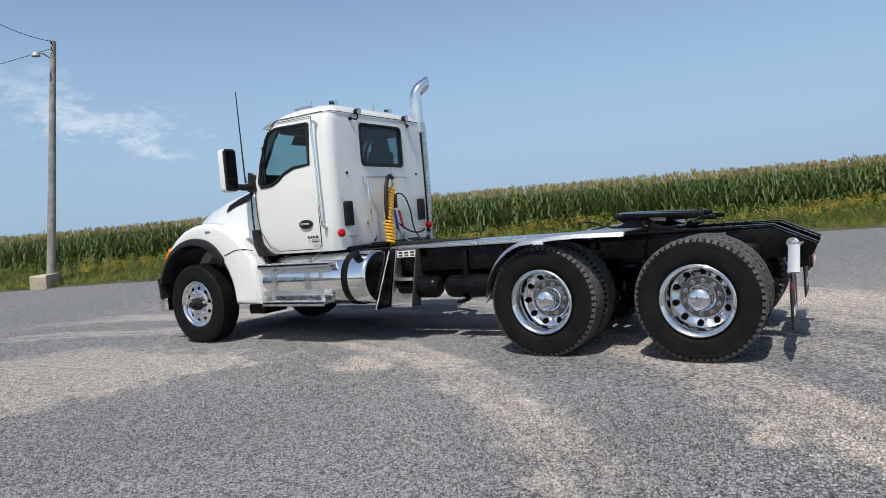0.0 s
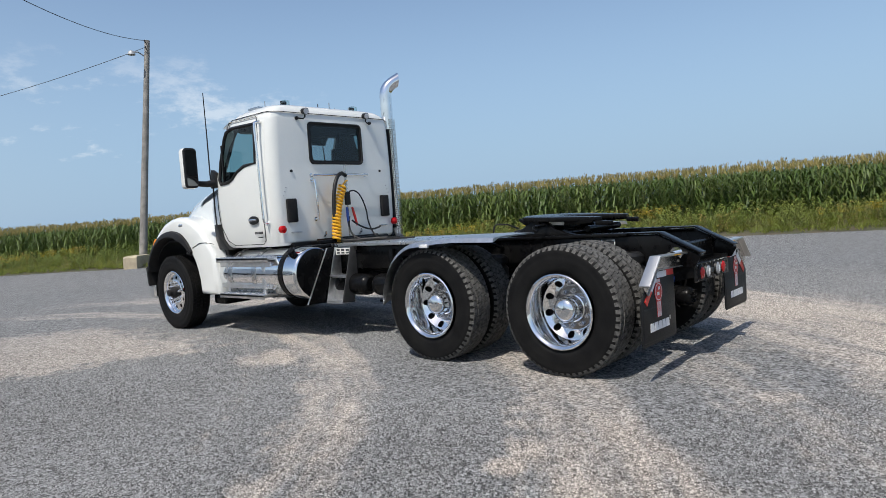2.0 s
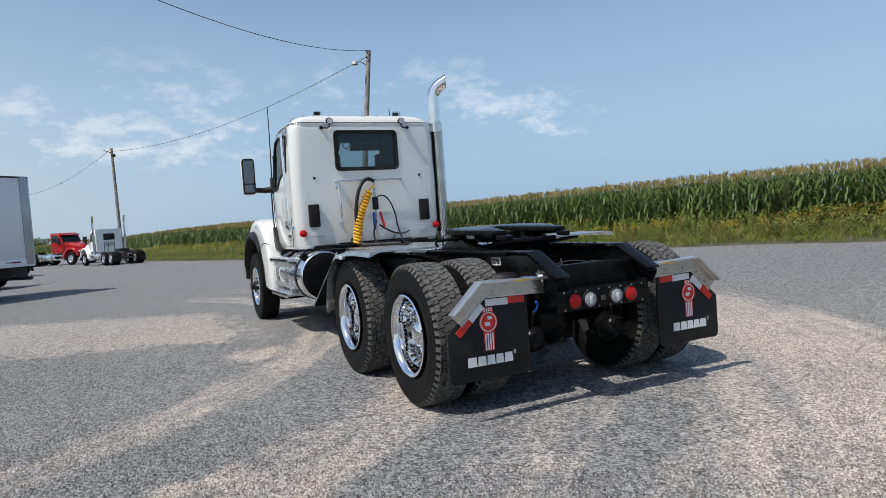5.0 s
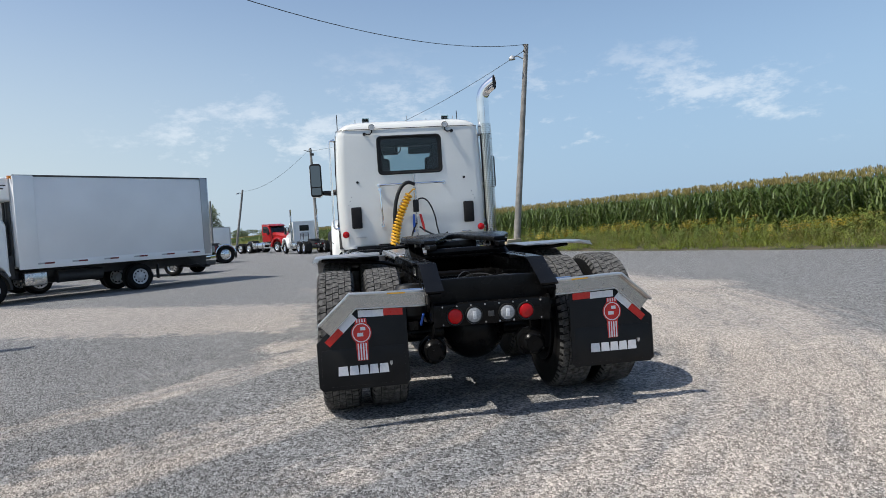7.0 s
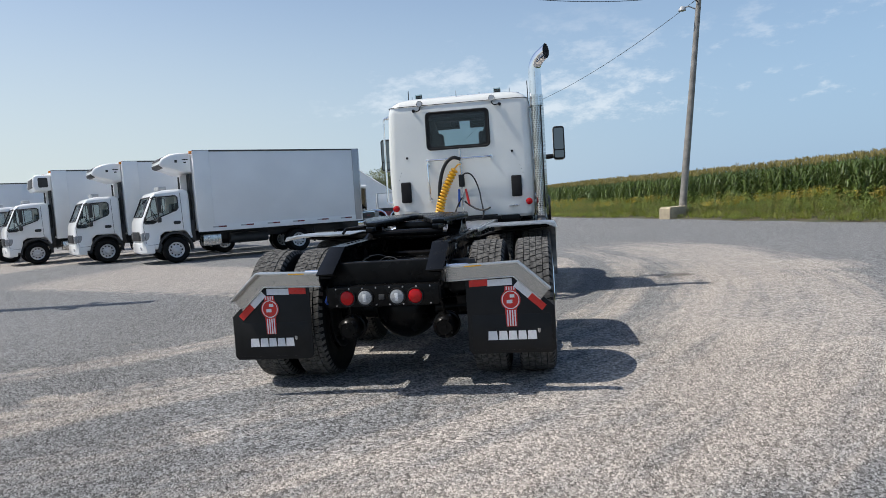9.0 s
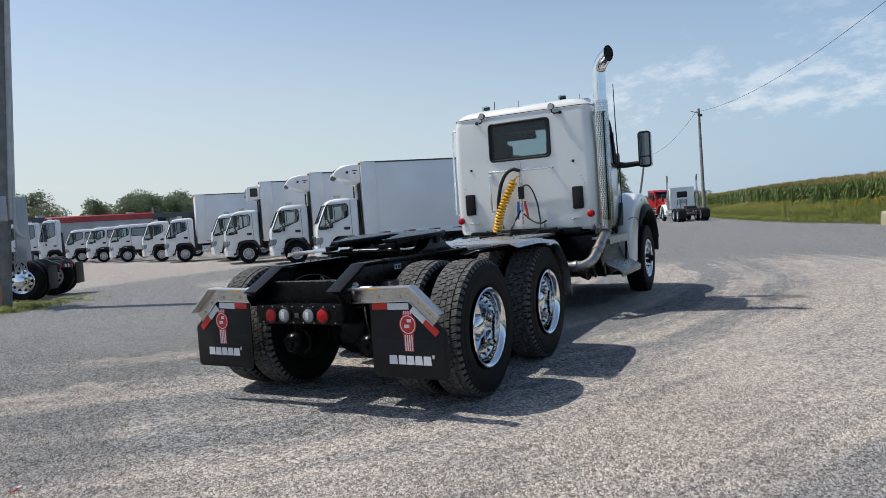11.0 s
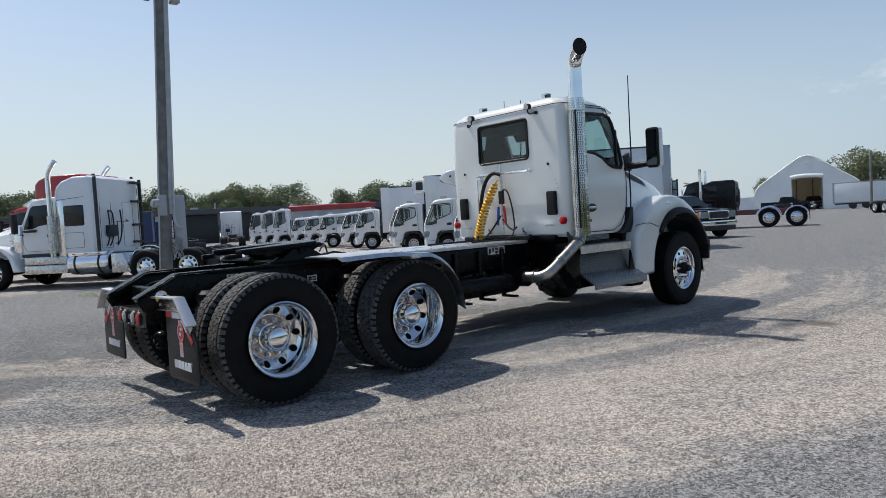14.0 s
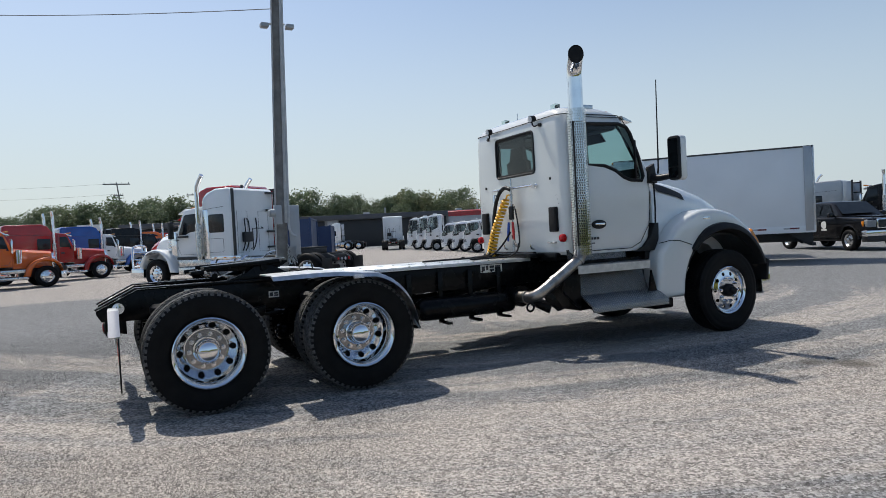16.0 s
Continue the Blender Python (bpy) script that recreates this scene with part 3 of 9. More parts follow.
def leaf_material(name, c1, c2, scale=0.6, rand=0.3):
    m = material(name, c1, c2, scale, 0.5, 0.0, 0.0, 40.0, rand=rand, spec=0.35)
    n, l = m.node_tree.nodes, m.node_tree.links
    p = n["Principled BSDF"]
    thin = n.new("ShaderNodeBsdfTranslucent")
    both = n.new("ShaderNodeMixShader")
    both.inputs[0].default_value = 0.28
    src = p.inputs["Base Color"].links[0].from_socket
    l.new(src, thin.inputs["Color"])
    l.new(p.outputs[0], both.inputs[1])
    l.new(thin.outputs[0], both.inputs[2])
    l.new(both.outputs[0], n["Material Output"].inputs["Surface"])
    return m


M_CORN = leaf_material("corn_leaf", (0.062, 0.105, 0.022), (0.108, 0.150, 0.036))
M_STALK = leaf_material("corn_stalk", (0.13, 0.17, 0.06), (0.18, 0.19, 0.08))
M_TASSEL = leaf_material("corn_tassel", (0.36, 0.28, 0.10), (0.29, 0.25, 0.09))
M_GRASS = leaf_material("verge_grass", (0.160, 0.205, 0.030), (0.250, 0.270, 0.052), 0.5, 0.35)
M_DRYGRASS = leaf_material("dry_grass", (0.24, 0.21, 0.10), (0.18, 0.19, 0.07), 0.7, 0.35)
M_WEED = leaf_material("broad_weed", (0.135, 0.185, 0.038), (0.205, 0.235, 0.052), 0.8, 0.35)
M_FADED = leaf_material("fading_weed", (0.30, 0.22, 0.06), (0.22, 0.20, 0.05), 1.2, 0.35)
M_GOLD = leaf_material("goldenrod_flower", (0.42, 0.31, 0.035), (0.32, 0.26, 0.04), 2.0, 0.25)

xs, ys, hs = [], [], []
for row in range(9):
    step = 0.13 if row < 5 else 0.24
    gx = np.concatenate([np.arange(-34, 64, step), np.arange(64, 150, step * 3), np.arange(150, 420, step * 8)])
    gx = gx + rng.normal(0, .04, len(gx))
    xs.append(gx)
    ys.append(verge_y(gx) - 4.6 - 0.76 * row + rng.normal(0, .07, len(gx)))
    hs.append(rng.normal(2.12, .055, len(gx)) + 0.10 * np.sin(gx * .13) + 0.05 * row)
gx, gy, gh = map(np.concatenate, (xs, ys, hs))
pick = rng.integers(0, 4, len(gx))
vs, fs, ms, base = [], [], [], 0
for k in range(4):
    tv, tf, tm = corn_template(k)
    on = pick == k
    v, f = scatter(tv, tf, np.stack([gx[on], gy[on], np.full(on.sum(), 0.12)], -1), rng.uniform(0, 6.28, on.sum()), np.stack([gh[on] * 0.95, gh[on] * 0.95, gh[on]], -1), rng.normal(0, .035, (on.sum(), 2)))
    vs.append(v), fs.append(f + base), ms.append(np.tile(tm, on.sum()))
    base += len(v)
tagged(many("corn_field", np.concatenate(vs), np.concatenate(fs), (M_CORN, M_STALK, M_TASSEL), mats=np.concatenate(ms)),
       "tall green maize with straw-coloured tassels in close rows", "corn", kind="stuff")


def tuft(seed, blades, h, w, lean):
    r = random.Random(seed)
    v, f = [], []
    for _ in range(blades):
        a, q, bx, by = r.uniform(0, 6.28), r.uniform(.5, 1), r.uniform(-.16, .16), r.uniform(-.16, .16)
        pts = [(lean * q * t * t, 0, h * q * (t - .18 * t * t)) for t in (0, .35, .7, 1)]
        vv, ff = ribbon(pts, w)
        c, s, o = math.cos(a), math.sin(a), len(v)
        v.extend((x * c - y * s + bx, x * s + y * c + by, z) for x, y, z in vv)
        f.extend(tuple(k + o for k in one) for one in ff)
    return np.array(v), np.array(f)


def weed(seed):
    """Leafy upright weed 1 m tall."""
    r = random.Random(seed)
    v, f = [], []
    for k in range(26):
        z, a, ln = r.uniform(.15, 1), r.uniform(0, 6.28), r.uniform(.10, .2)
        vv, ff = ribbon([(0.02, 0, z), (ln * .5, 0, z + .03), (ln, 0, z - .02)], .05)
        c, s, o = math.cos(a), math.sin(a), len(v)
        v.extend((x * c - y * s, x * s + y * c, q) for x, y, q in vv)
        f.extend(tuple(k2 + o for k2 in one) for one in ff)
    return np.array(v), np.array(f)


def plume(seed):
    """Arching yellow flower heads on a stem 1 m tall."""
    r = random.Random(seed)
    v, f = [], []
    for k in range(22):
        z, a, q, s = r.uniform(.72, 1), r.uniform(0, 6.28), r.uniform(.02, .14), r.uniform(.012, .03)
        x, y, o = q * math.cos(a), q * math.sin(a), len(v)
        v += [(x - s, y, z), (x, y - s, z + s), (x + s, y, z + .4 * s), (x, y + s, z - s)]
        f.append((o, o + 1, o + 2, o + 3))
    return np.array(v), np.array(f)


def strip(n, near, far, power=1.0):
    """Random places on the verge between two distances from its edge; denser where the camera passes."""
    t = rng.uniform(0, 1, n)
    gx = np.where(t < 0.86, rng.uniform(-30, 62, n), rng.uniform(62, 190, n))
    d = near + (far - near) * rng.uniform(0, 1, n) ** power
    patch = np.sin(gx * .9 + d) * np.sin(gx * .37 + 2)
    return gx, verge_y(gx) - d, d, patch


for name, label, mat, tpl, n, near, far, hgt in (
        ("verge_grass", "uncut green grass along the lot's edge", M_GRASS, tuft(1, 12, 1.0, .022, .5), 9500, 0.05, 5.2, (.20, .62)),
        ("dry_grass", "straw-coloured dry grass stems among the green", M_DRYGRASS, tuft(2, 9, 1.0, .012, .3), 3800, 0.5, 5.0, (.30, .75)),
        ("weeds", "broad-leaved green weeds before the corn", M_WEED, weed(3), 3600, 0.9, 5.0, (.42, .95)),
        ("fading_weeds", "rusty yellow-brown fading weeds before the corn", M_FADED, weed(5), 1500, 1.0, 4.8, (.45, .95)),
        ("goldenrod", "yellow goldenrod in flower among the weeds", M_GOLD, plume(4), 3400, 1.4, 4.6, (.45, .95))):
    gx, gy, d, patch = strip(n, near, far)
    keep = np.ones(n, bool) if name not in ("goldenrod", "fading_weeds") else patch > (0.3 if name == "goldenrod" else 0.1)
    gx, gy, d = gx[keep], gy[keep], d[keep]
    h = hgt[0] + (hgt[1] - hgt[0]) * (d / 5.0).clip(0, 1) * rng.uniform(.65, 1.15, len(gx))
    v, f = scatter(*tpl, np.stack([gx, gy, 0.02 + 0.03 * d], -1), rng.uniform(0, 6.28, len(gx)), np.stack([0.35 + .65 * h, 0.35 + .65 * h, h], -1), rng.normal(0, .12, (len(gx), 2)))
    tagged(many(name, v, f, mat), label, "grass" if "grass" in name else "weeds", kind="stuff")


# ---- the white day-cab tractor ----
def holed_disc(bm, n, ra, ya, rb, yb, hole, thick):
    """Cone or flat ring about y between two radii, with n round holes that have walls."""
    for k in range(n):
        t0, dt = 2 * math.pi * k / n, 2 * math.pi / n

        def at(u, w, o=0.0):
            r, y, t = ra + (rb - ra) * w, ya + (yb - ya) * w, t0 + dt * u
            return bm.verts.new((r * math.cos(t), y - o, r * math.sin(t)))
        rim_uw = [(i / 6, 0) for i in range(6)] + [(1, i / 6) for i in range(6)] + [(1 - i / 6, 1) for i in range(6)] + [(0, 1 - i / 6) for i in range(6)]
        rm, wr = (ra + rb) / 2, rb - ra
        outer = [at(u, w) for u, w in rim_uw]
        ring_uw = []
        for u, w in rim_uw:
            a = math.atan2((w - .5) * wr, (u - .5) * dt * rm)
            ring_uw.append((.5 + hole * math.cos(a) / (dt * rm), .5 + hole * math.sin(a) / wr))
        inner, deep = [at(u, w) for u, w in ring_uw], [at(u, w, thick) for u, w in ring_uw]
        for i in range(24):
            j = (i + 1) % 24
            bm.faces.new((outer[i], outer[j], inner[j], inner[i]))
            bm.faces.new((inner[i], inner[j], deep[j], deep[i]))
    bmesh.ops.remove_doubles(bm, verts=bm.verts[:], dist=.0003)


def tyre_mesh(width, drive, seed=0):
    """Truck tyre about y, outer side +y: bulged sidewalls, shoulders and tread blocks."""
    w, R = width / 2, 0.525
    bm = bmesh.new()
    side = [(0.292, w * .66), (0.305, w * .80), (0.33, w * .90), (0.36, w * .965), (0.372, w * .955), (0.40, w), (0.43, w * .985), (0.455, w * .95), (0.462, w * .965), (0.485, w * .93), (0.505, w * .86)]
    depth = 0.017 if drive else 0.012
    prof = side + [(R - depth, w * .80), (R - depth, -w * .80)] + [(r, -y) for r, y in side[::-1]]
    lathe(bm, prof, 72, closed=True)
    bmesh.ops.recalc_face_normals(bm, faces=bm.faces[:])
    body, bm = bm, bmesh.new()
    lanes = [(-.80, -.50), (-.46, -.17), (-.14, .14), (.17, .46), (.50, .80)] if drive else [(-.84, -.56), (-.50, -.19), (-.14, .14), (.19, .50), (.56, .84)]
    n = 58 if drive else 62
    for li, (a, b) in enumerate(lanes):
        for k in range(n):
            t0 = 2 * math.pi * (k + (0.5 if li % 2 else 0) + (.18 if li == 2 else 0)) / n
            span = 2 * math.pi / n * (0.85 if drive else 0.93)
            top = R - (0.006 if li in (0, 4) else 0)
            vs = []
            for r in (R - depth - .004, top):
                for t, y in ((t0, a), (t0 + span, a), (t0 + span, b), (t0, b)):
                    skew = 0.10 * span * (1 if y == b else -1) if drive else 0
                    vs.append(bm.verts.new((r * math.cos(t + skew), y * w, r * math.sin(t + skew))))
            for q in ((4, 5, 6, 7), (0, 1, 5, 4), (1, 2, 6, 5), (2, 3, 7, 6), (3, 0, 4, 7)):
                bm.faces.new([vs[i] for i in q])
            if drive and li in (0, 4):
                # shoulder lugs run a little down the sidewall
                e = b if li == 4 else a
                o = math.copysign(1, e)
                pts = [bm.verts.new((r * math.cos(t), y, r * math.sin(t))) for r, y in ((top, e * w), (.487, o * w * .95)) for t in (t0 + .15 * span, t0 + .85 * span)]
                bm.faces.new((pts[0], pts[1], pts[3], pts[2]))
    bmesh.ops.recalc_face_normals(bm, faces=bm.faces[:])
    return body, bm


def build_wheel(front):
    """A wheel about y at the origin with its outer face towards +y."""
    bm = bmesh.new()
    if front:
        lathe(bm, [(0.286, .112), (0.300, .120), (0.303, .131), (0.294, .137), (0.280, .130), (0.270, .114), (0.263, .096), (0.252, .090)], 60)
        holed_disc(bm, 10, .172, .104, .252, .090, .024, .02)
        lathe(bm, [(0.172, .104), (0.165, .109), (0.07, .109)], 60)
    else:
        lathe(bm, [(0.286, .128), (0.300, .134), (0.303, .144), (0.294, .150), (0.281, .143), (0.268, .126), (0.262, .10), (0.260, .03), (0.257, -.045)], 60)
        holed_disc(bm, 10, .184, -.104, .257, -.045, .0285, .02)
        lathe(bm, [(0.184, -.104), (0.178, -.100)], 60)
    bmesh.ops.remove_doubles(bm, verts=bm.verts[:], dist=.0003)
    bmesh.ops.recalc_face_normals(bm, faces=bm.faces[:])
    wheel = link("wheel", bm, M_CHROME, None, "polished aluminium disc wheel", sharp=32)
    if not front:
        bm = bmesh.new()
        lathe(bm, [(0.179, -.101), (0.176, -.096), (0.07, -.096)], 60)
        part("mounting_face", bm, M_FACE, wheel)
    body, tread = tyre_mesh(0.295 if front else 0.285, not front)
    part("tyre", body, M_RUBBER, wheel)
    tagged(part("tread", tread, M_RUBBER if front else M_TREADRUB, wheel), kind="stuff")
    bm = bmesh.new()
    lathe(bm, [(0.258, -.13), (0.258, -.075)], 40)
    lathe(bm, [(0.258, -.128), (0.05, -.128)], 40)
    part("brake_drum", bm, M_BORE, wheel)
    y = .109 if front else -.096
    nut = None
    for k in range(10):
        a = 2 * math.pi * (k + .5) / 10
        c, s = 0.143 * math.cos(a), 0.143 * math.sin(a)
        if nut is None:
            bm = bmesh.new()
            rod(bm, (0, 0, 0), (0, .012, 0), .024, .022, 12)
            rod(bm, (0, .012, 0), (0, .034, 0), .0185, .0175, 6)
            rod(bm, (0, .034, 0), (0, .046, 0), .011, .009, 10)
            nut = part("lug_nut", bm, M_CHROME if front else M_NUT, wheel)
            nut.location = (c, y, s)
        else:
            o = nut.copy()
            scene.collection.objects.link(o)
            o.parent, o.location = wheel, (c, y, s)
    bm = bmesh.new()
    if front:
        lathe(bm, [(0.085, .10), (0.082, .15), (0.07, .165), (0.052, .17), (0.048, .21), (0.038, .22), (0.0, .221)], 32)
        part("hub", bm, M_PLASTIC, wheel, "black oil-bath hub")
    else:
        lathe(bm, [(0.114, -.096), (0.114, -.075), (0.104, -.07), (0.104, .02), (0.100, .045), (0.086, .066), (0.058, .080), (0.028, .087), (0.0, .089)], 36)
        part("hub_cap", bm, M_CHROME, wheel, "domed chrome hub cap")
    return wheel


truck = thing("tractor_truck", "white day-cab tractor truck with black frame, chrome wheels and fifth wheel", "truck")
fw, rw = build_wheel(True), build_wheel(False)


def place_wheel(src, x, y, z, flip, first=False):
    m = Matrix.Translation((x, y, z)) @ (Matrix.Rotation(math.pi, 4, "Z") if flip else Matrix()) @ Matrix.Rotation(random.uniform(0, 6.28), 4, "Y")
    o = src if first else copy_thing(src, m)
    o.parent = truck
    o.matrix_basis = m


TANDEM, STEER, HUB_Z = 0.69, 5.60, 0.515
place_wheel(fw, STEER, -1.04, HUB_Z, True)
place_wheel(rw, TANDEM, 1.045, HUB_Z, False)
place_wheel(rw, TANDEM, -1.045, HUB_Z, True)
place_wheel(rw, -TANDEM, -1.045, HUB_Z, True)
# inner duals: rims facing inwards, coloured near-black to stand for their shade
bm = bmesh.new()
lathe(bm, [(0.286, .128), (0.300, .134), (0.303, .144), (0.294, .150), (0.281, .143), (0.262, .10), (0.258, -.02), (0.20, -.07), (0.08, -.08)], 48)
iw = link("wheel", bm, M_BORE, None, "dark inner dual wheel", sharp=32)
bm = bmesh.new()
lathe(bm, [(0, .15), (.10, .15), (.10, .12), (.20, .115), (.212, .10), (.212, -.06)], 32)
bmesh.ops.recalc_face_normals(bm, faces=bm.faces[:])
part("brake_drum", bm, M_BORE, iw)
body, tread = tyre_mesh(0.285, True)
part("tyre", body, M_RUBBER, iw)
tagged(part("tread", tread, M_TREADRUB, iw), kind="stuff")
for ax, sd in ((TANDEM, 1), (TANDEM, -1), (-TANDEM, -1), (-TANDEM, 1)):
    place_wheel(iw, ax, sd * 0.695, HUB_Z, sd > 0, ax < 0 and sd > 0)
place_wheel(fw, STEER, 1.04, HUB_Z, False, True)
place_wheel(rw, -TANDEM, 1.045, HUB_Z, False, True)

# frame rails: channels that drop at the tail
RAIL_TOP, RAIL_LOW = 1.045, 0.78
for s in (1, -1):
    bm = bmesh.new()
    side = [(-1.54, .86), (-1.50, .79), (-1.36, RAIL_LOW), (6.1, RAIL_LOW), (6.1, RAIL_TOP), (-1.20, RAIL_TOP + .01), (-1.54, .885)]
    slab(bm, side, "y", s * .425, s * .437, .003)
    # flanges
    for a, b, t in (((-1.20, RAIL_TOP + .01), (6.1, RAIL_TOP), .012), ((-1.54, .885), (-1.20, RAIL_TOP + .01), .012)):
        slab(bm, [(a[0], a[1] - t), (b[0], b[1] - t), b, a], "y", s * .345, s * .437, .003)
    slab(bm, [(-1.36, RAIL_LOW), (6.1, RAIL_LOW), (6.1, RAIL_LOW + .012), (-1.36, RAIL_LOW + .012)], "y", s * .345, s * .425)
    rail = part("frame_rail", bm, M_BLACK, truck, "black painted steel frame rail")
    bm = bmesh.new()
    for bx in [-1.3 + .12 * i for i in range(34)]:
        for bz in (.86, .96):
            if (int(bx * 100) * 7 + int(bz * 100)) % 3:
                rod(bm, (bx, s * .437, bz), (bx, s * .448, bz), .011, seg=6)
    tagged(part("rail_bolts", bm, M_BLACK, rail), kind="stuff")

# stickers on the rails
for s, x0, x1, z0, z1 in ((1, -.83, -.71, .965, 1.025), (-1, -.02, .08, .88, .94), (-1, 2.40, 2.69, .945, 1.035)):
    bm = bmesh.new()
    slab(bm, [(x0, z0), (x1, z0), (x1, z1), (x0, z1)], "y", s * .4375, s * .4395)
    sticker = part("rail_sticker", bm, M_LABEL, truck, "white printed sticker on the frame rail")
    bm = bmesh.new()
    w, h = x1 - x0, z1 - z0
    for a, b, c, d in ((.08, .42, .18, .82), (.52, .92, .55, .80), (.52, .92, .18, .42)) if w < .2 else ((.06, .20, .2, .8), (.26, .36, .3, .9), (.42, .62, .15, .45), (.42, .62, .55, .85), (.68, .93, .15, .45), (.68, .93, .55, .85)):
        slab(bm, [(x0 + a * w, z0 + c * h), (x0 + b * w, z0 + c * h), (x0 + b * w, z0 + d * h), (x0 + a * w, z0 + d * h)], "y", s * .4395, s * .441)
    tagged(part("sticker_print", bm, M_INK, sticker), kind="stuff")

for bx in (-1.0, 1.35, 2.4, 3.4):
    bm = bmesh.new()
    box(bm, (bx - .05, -.425, .78), (bx + .05, .425, 1.0 if bx > 0 else .90), .01)
    part("crossmember", bm, M_BLACK, truck)
bm = bmesh.new()
slab(bm, round_rect(-1.36, .79, -1.29, .965, .015), "y", -.425, .425)
for by in (-.06, .08):
    rod(bm, (-1.366, by, .885), (-1.355, by, .885), .010, seg=6)
part("rear_crossmember", bm, M_BLACK, truck, "wide black rear crossmember between the rails")
for bx in (-.35, .35):
    bm = bmesh.new()
    rod(bm, (bx, -.425, .86), (bx, .425, .86), .05, seg=20)
    part("cross_tube", bm, M_BLACK, truck)
# unseen beams added to block skylight and deepen the shade below
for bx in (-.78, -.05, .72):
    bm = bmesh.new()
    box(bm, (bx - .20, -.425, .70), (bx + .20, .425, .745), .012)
    part("shade_beam", bm, M_BLACK, truck)
for y0, y1, z0 in ((-.12, .16, .93), (.20, .02, .95), (-.30, -.05, .91), (.33, .12, .90)):
    bm = bmesh.new()
    tube(bm, bend((-1.28, y0, z0), (-1.15, (y0 + y1) / 2, z0 + .10), (-1.0, y1, z0 - .02), 6) + [(-.75, y1 * 1.2, z0 - .06)], .0035, 6)
    part("tail_wire", bm, M_DARKSTEEL, truck, "thin grey wire over the rear crossmember")

# axles, suspension and brake chambers
for ax in (TANDEM, -TANDEM):
    bm = bmesh.new()
    rod(bm, (ax, -.9, HUB_Z), (ax, .9, HUB_Z), .075, seg=20)
    bmesh.ops.create_uvsphere(bm, u_segments=24, v_segments=14, radius=.24, matrix=Matrix.Translation((ax, 0.0, HUB_Z)) @ Matrix.Diagonal((1.0, 1.06, 1.0, 1)))
    rod(bm, (ax, 0, HUB_Z + .02), (ax + .42, 0, HUB_Z + .05), .10, .07, 20)
    axle = part("drive_axle", bm, M_BLACK, truck, "black drive axle with round differential housing")
    for s in (1, -1):
        bm = bmesh.new()
        lathe(bm, [(.0, -.16), (.05, -.16), (.085, -.15), (.092, -.05), (.104, -.045), (.104, -.012), (.092, -.008), (.090, .075), (.082, .10), (.060, .118), (.054, .112), (.022, .112), (.020, .135), (0, .135)], 28,
              Matrix.Translation((ax - .36, s * .37, .43)) @ Matrix.Rotation(math.pi / 2, 4, "Z"))
        bmesh.ops.recalc_face_normals(bm, faces=bm.faces[:])
        for a in (.5, 2.1, 3.7, 5.3):
            y_, z_ = s * .37 + .068 * math.cos(a), .43 + .068 * math.sin(a)
            rod(bm, (ax - .46, y_, z_), (ax - .495, y_, z_), .009, seg=8)
        tube(bm, [(ax - .40, s * .37, .52), (ax - .42, s * .36, .60), (ax - .36, s * .30, .70), (ax - .2, s * .25, .78)], .012, 8)
        part("brake_chamber", bm, M_BLACK, axle, "black double brake chamber with a clamp band")
        bm = bmesh.new()
        lathe(bm, [(0, .30), (.09, .30), (.12, .27), (.12, .22), (.10, .2), (.125, .17), (.125, .08), (.10, .05), (0, .05)], 24, Matrix.Translation((ax - .30, s * .52, .62)) @ Matrix.Rotation(math.pi / 2, 4, "X"))
        bmesh.ops.recalc_face_normals(bm, faces=bm.faces[:])
        part("air_spring", bm, M_HOSE, axle, "rubber air suspension bellows")
        bm = bmesh.new()
        slab(bm, [(ax - .45, .60), (ax + .6, .72), (ax + .62, .82), (ax + .5, .80), (ax, .66), (ax - .45, .66)], "y", s * .47, s * .55, .008)
        part("suspension_arm", bm, M_BLACK, axle)
bm = bmesh.new()
rod(bm, (STEER, -.9, .46), (STEER, .9, .46), .055, seg=14)
box(bm, (STEER - .5, .36, .62), (STEER + .5, .43, .66), .01)
box(bm, (STEER - .5, -.43, .62), (STEER + .5, -.36, .66), .01)
rod(bm, (1.2, 0, .60), (2.9, 0, .78), .055, seg=14)
rod(bm, (2.9, 0, .78), (4.2, 0, .86), .16, .22, 18)
box(bm, (4.2, -.36, .52), (5.6, .36, 1.3), .05)
part("drivetrain", bm, M_BLACK, truck, "black engine, driveshaft and steer axle underneath")

# air tanks and straps slung under the rails
for s in (1, -1):
    for x0, x1 in ((1.28, 2.10), (2.2, 2.75)) if s > 0 else ((1.55, 2.78),):
        bm = bmesh.new()
        lathe(bm, [(0, x0), (.08, x0), (.115, x0 + .03), (.125, x0 + .07), (.125, x1 - .07), (.115, x1 - .03), (.08, x1), (0, x1)], 28, Matrix.Translation((0, s * .50, .60)) @ Matrix.Rotation(-math.pi / 2, 4, "Z"))
        bmesh.ops.recalc_face_normals(bm, faces=bm.faces[:])
        tank = part("air_tank", bm, M_BLACK, truck, "black cylindrical air tank under the rail")
    for bx in (1.42, 1.88) if s > 0 else (1.48, 1.86, 2.24, 2.62):
        bm = bmesh.new()
        box(bm, (bx - .03, s * .44, .44), (bx + .03, s * .475, 1.0), .006)
        box(bm, (bx - .03, s * .44, .43), (bx + .03, s * .67, .455), .006)
        part("tank_strap", bm, M_BLACK, truck)

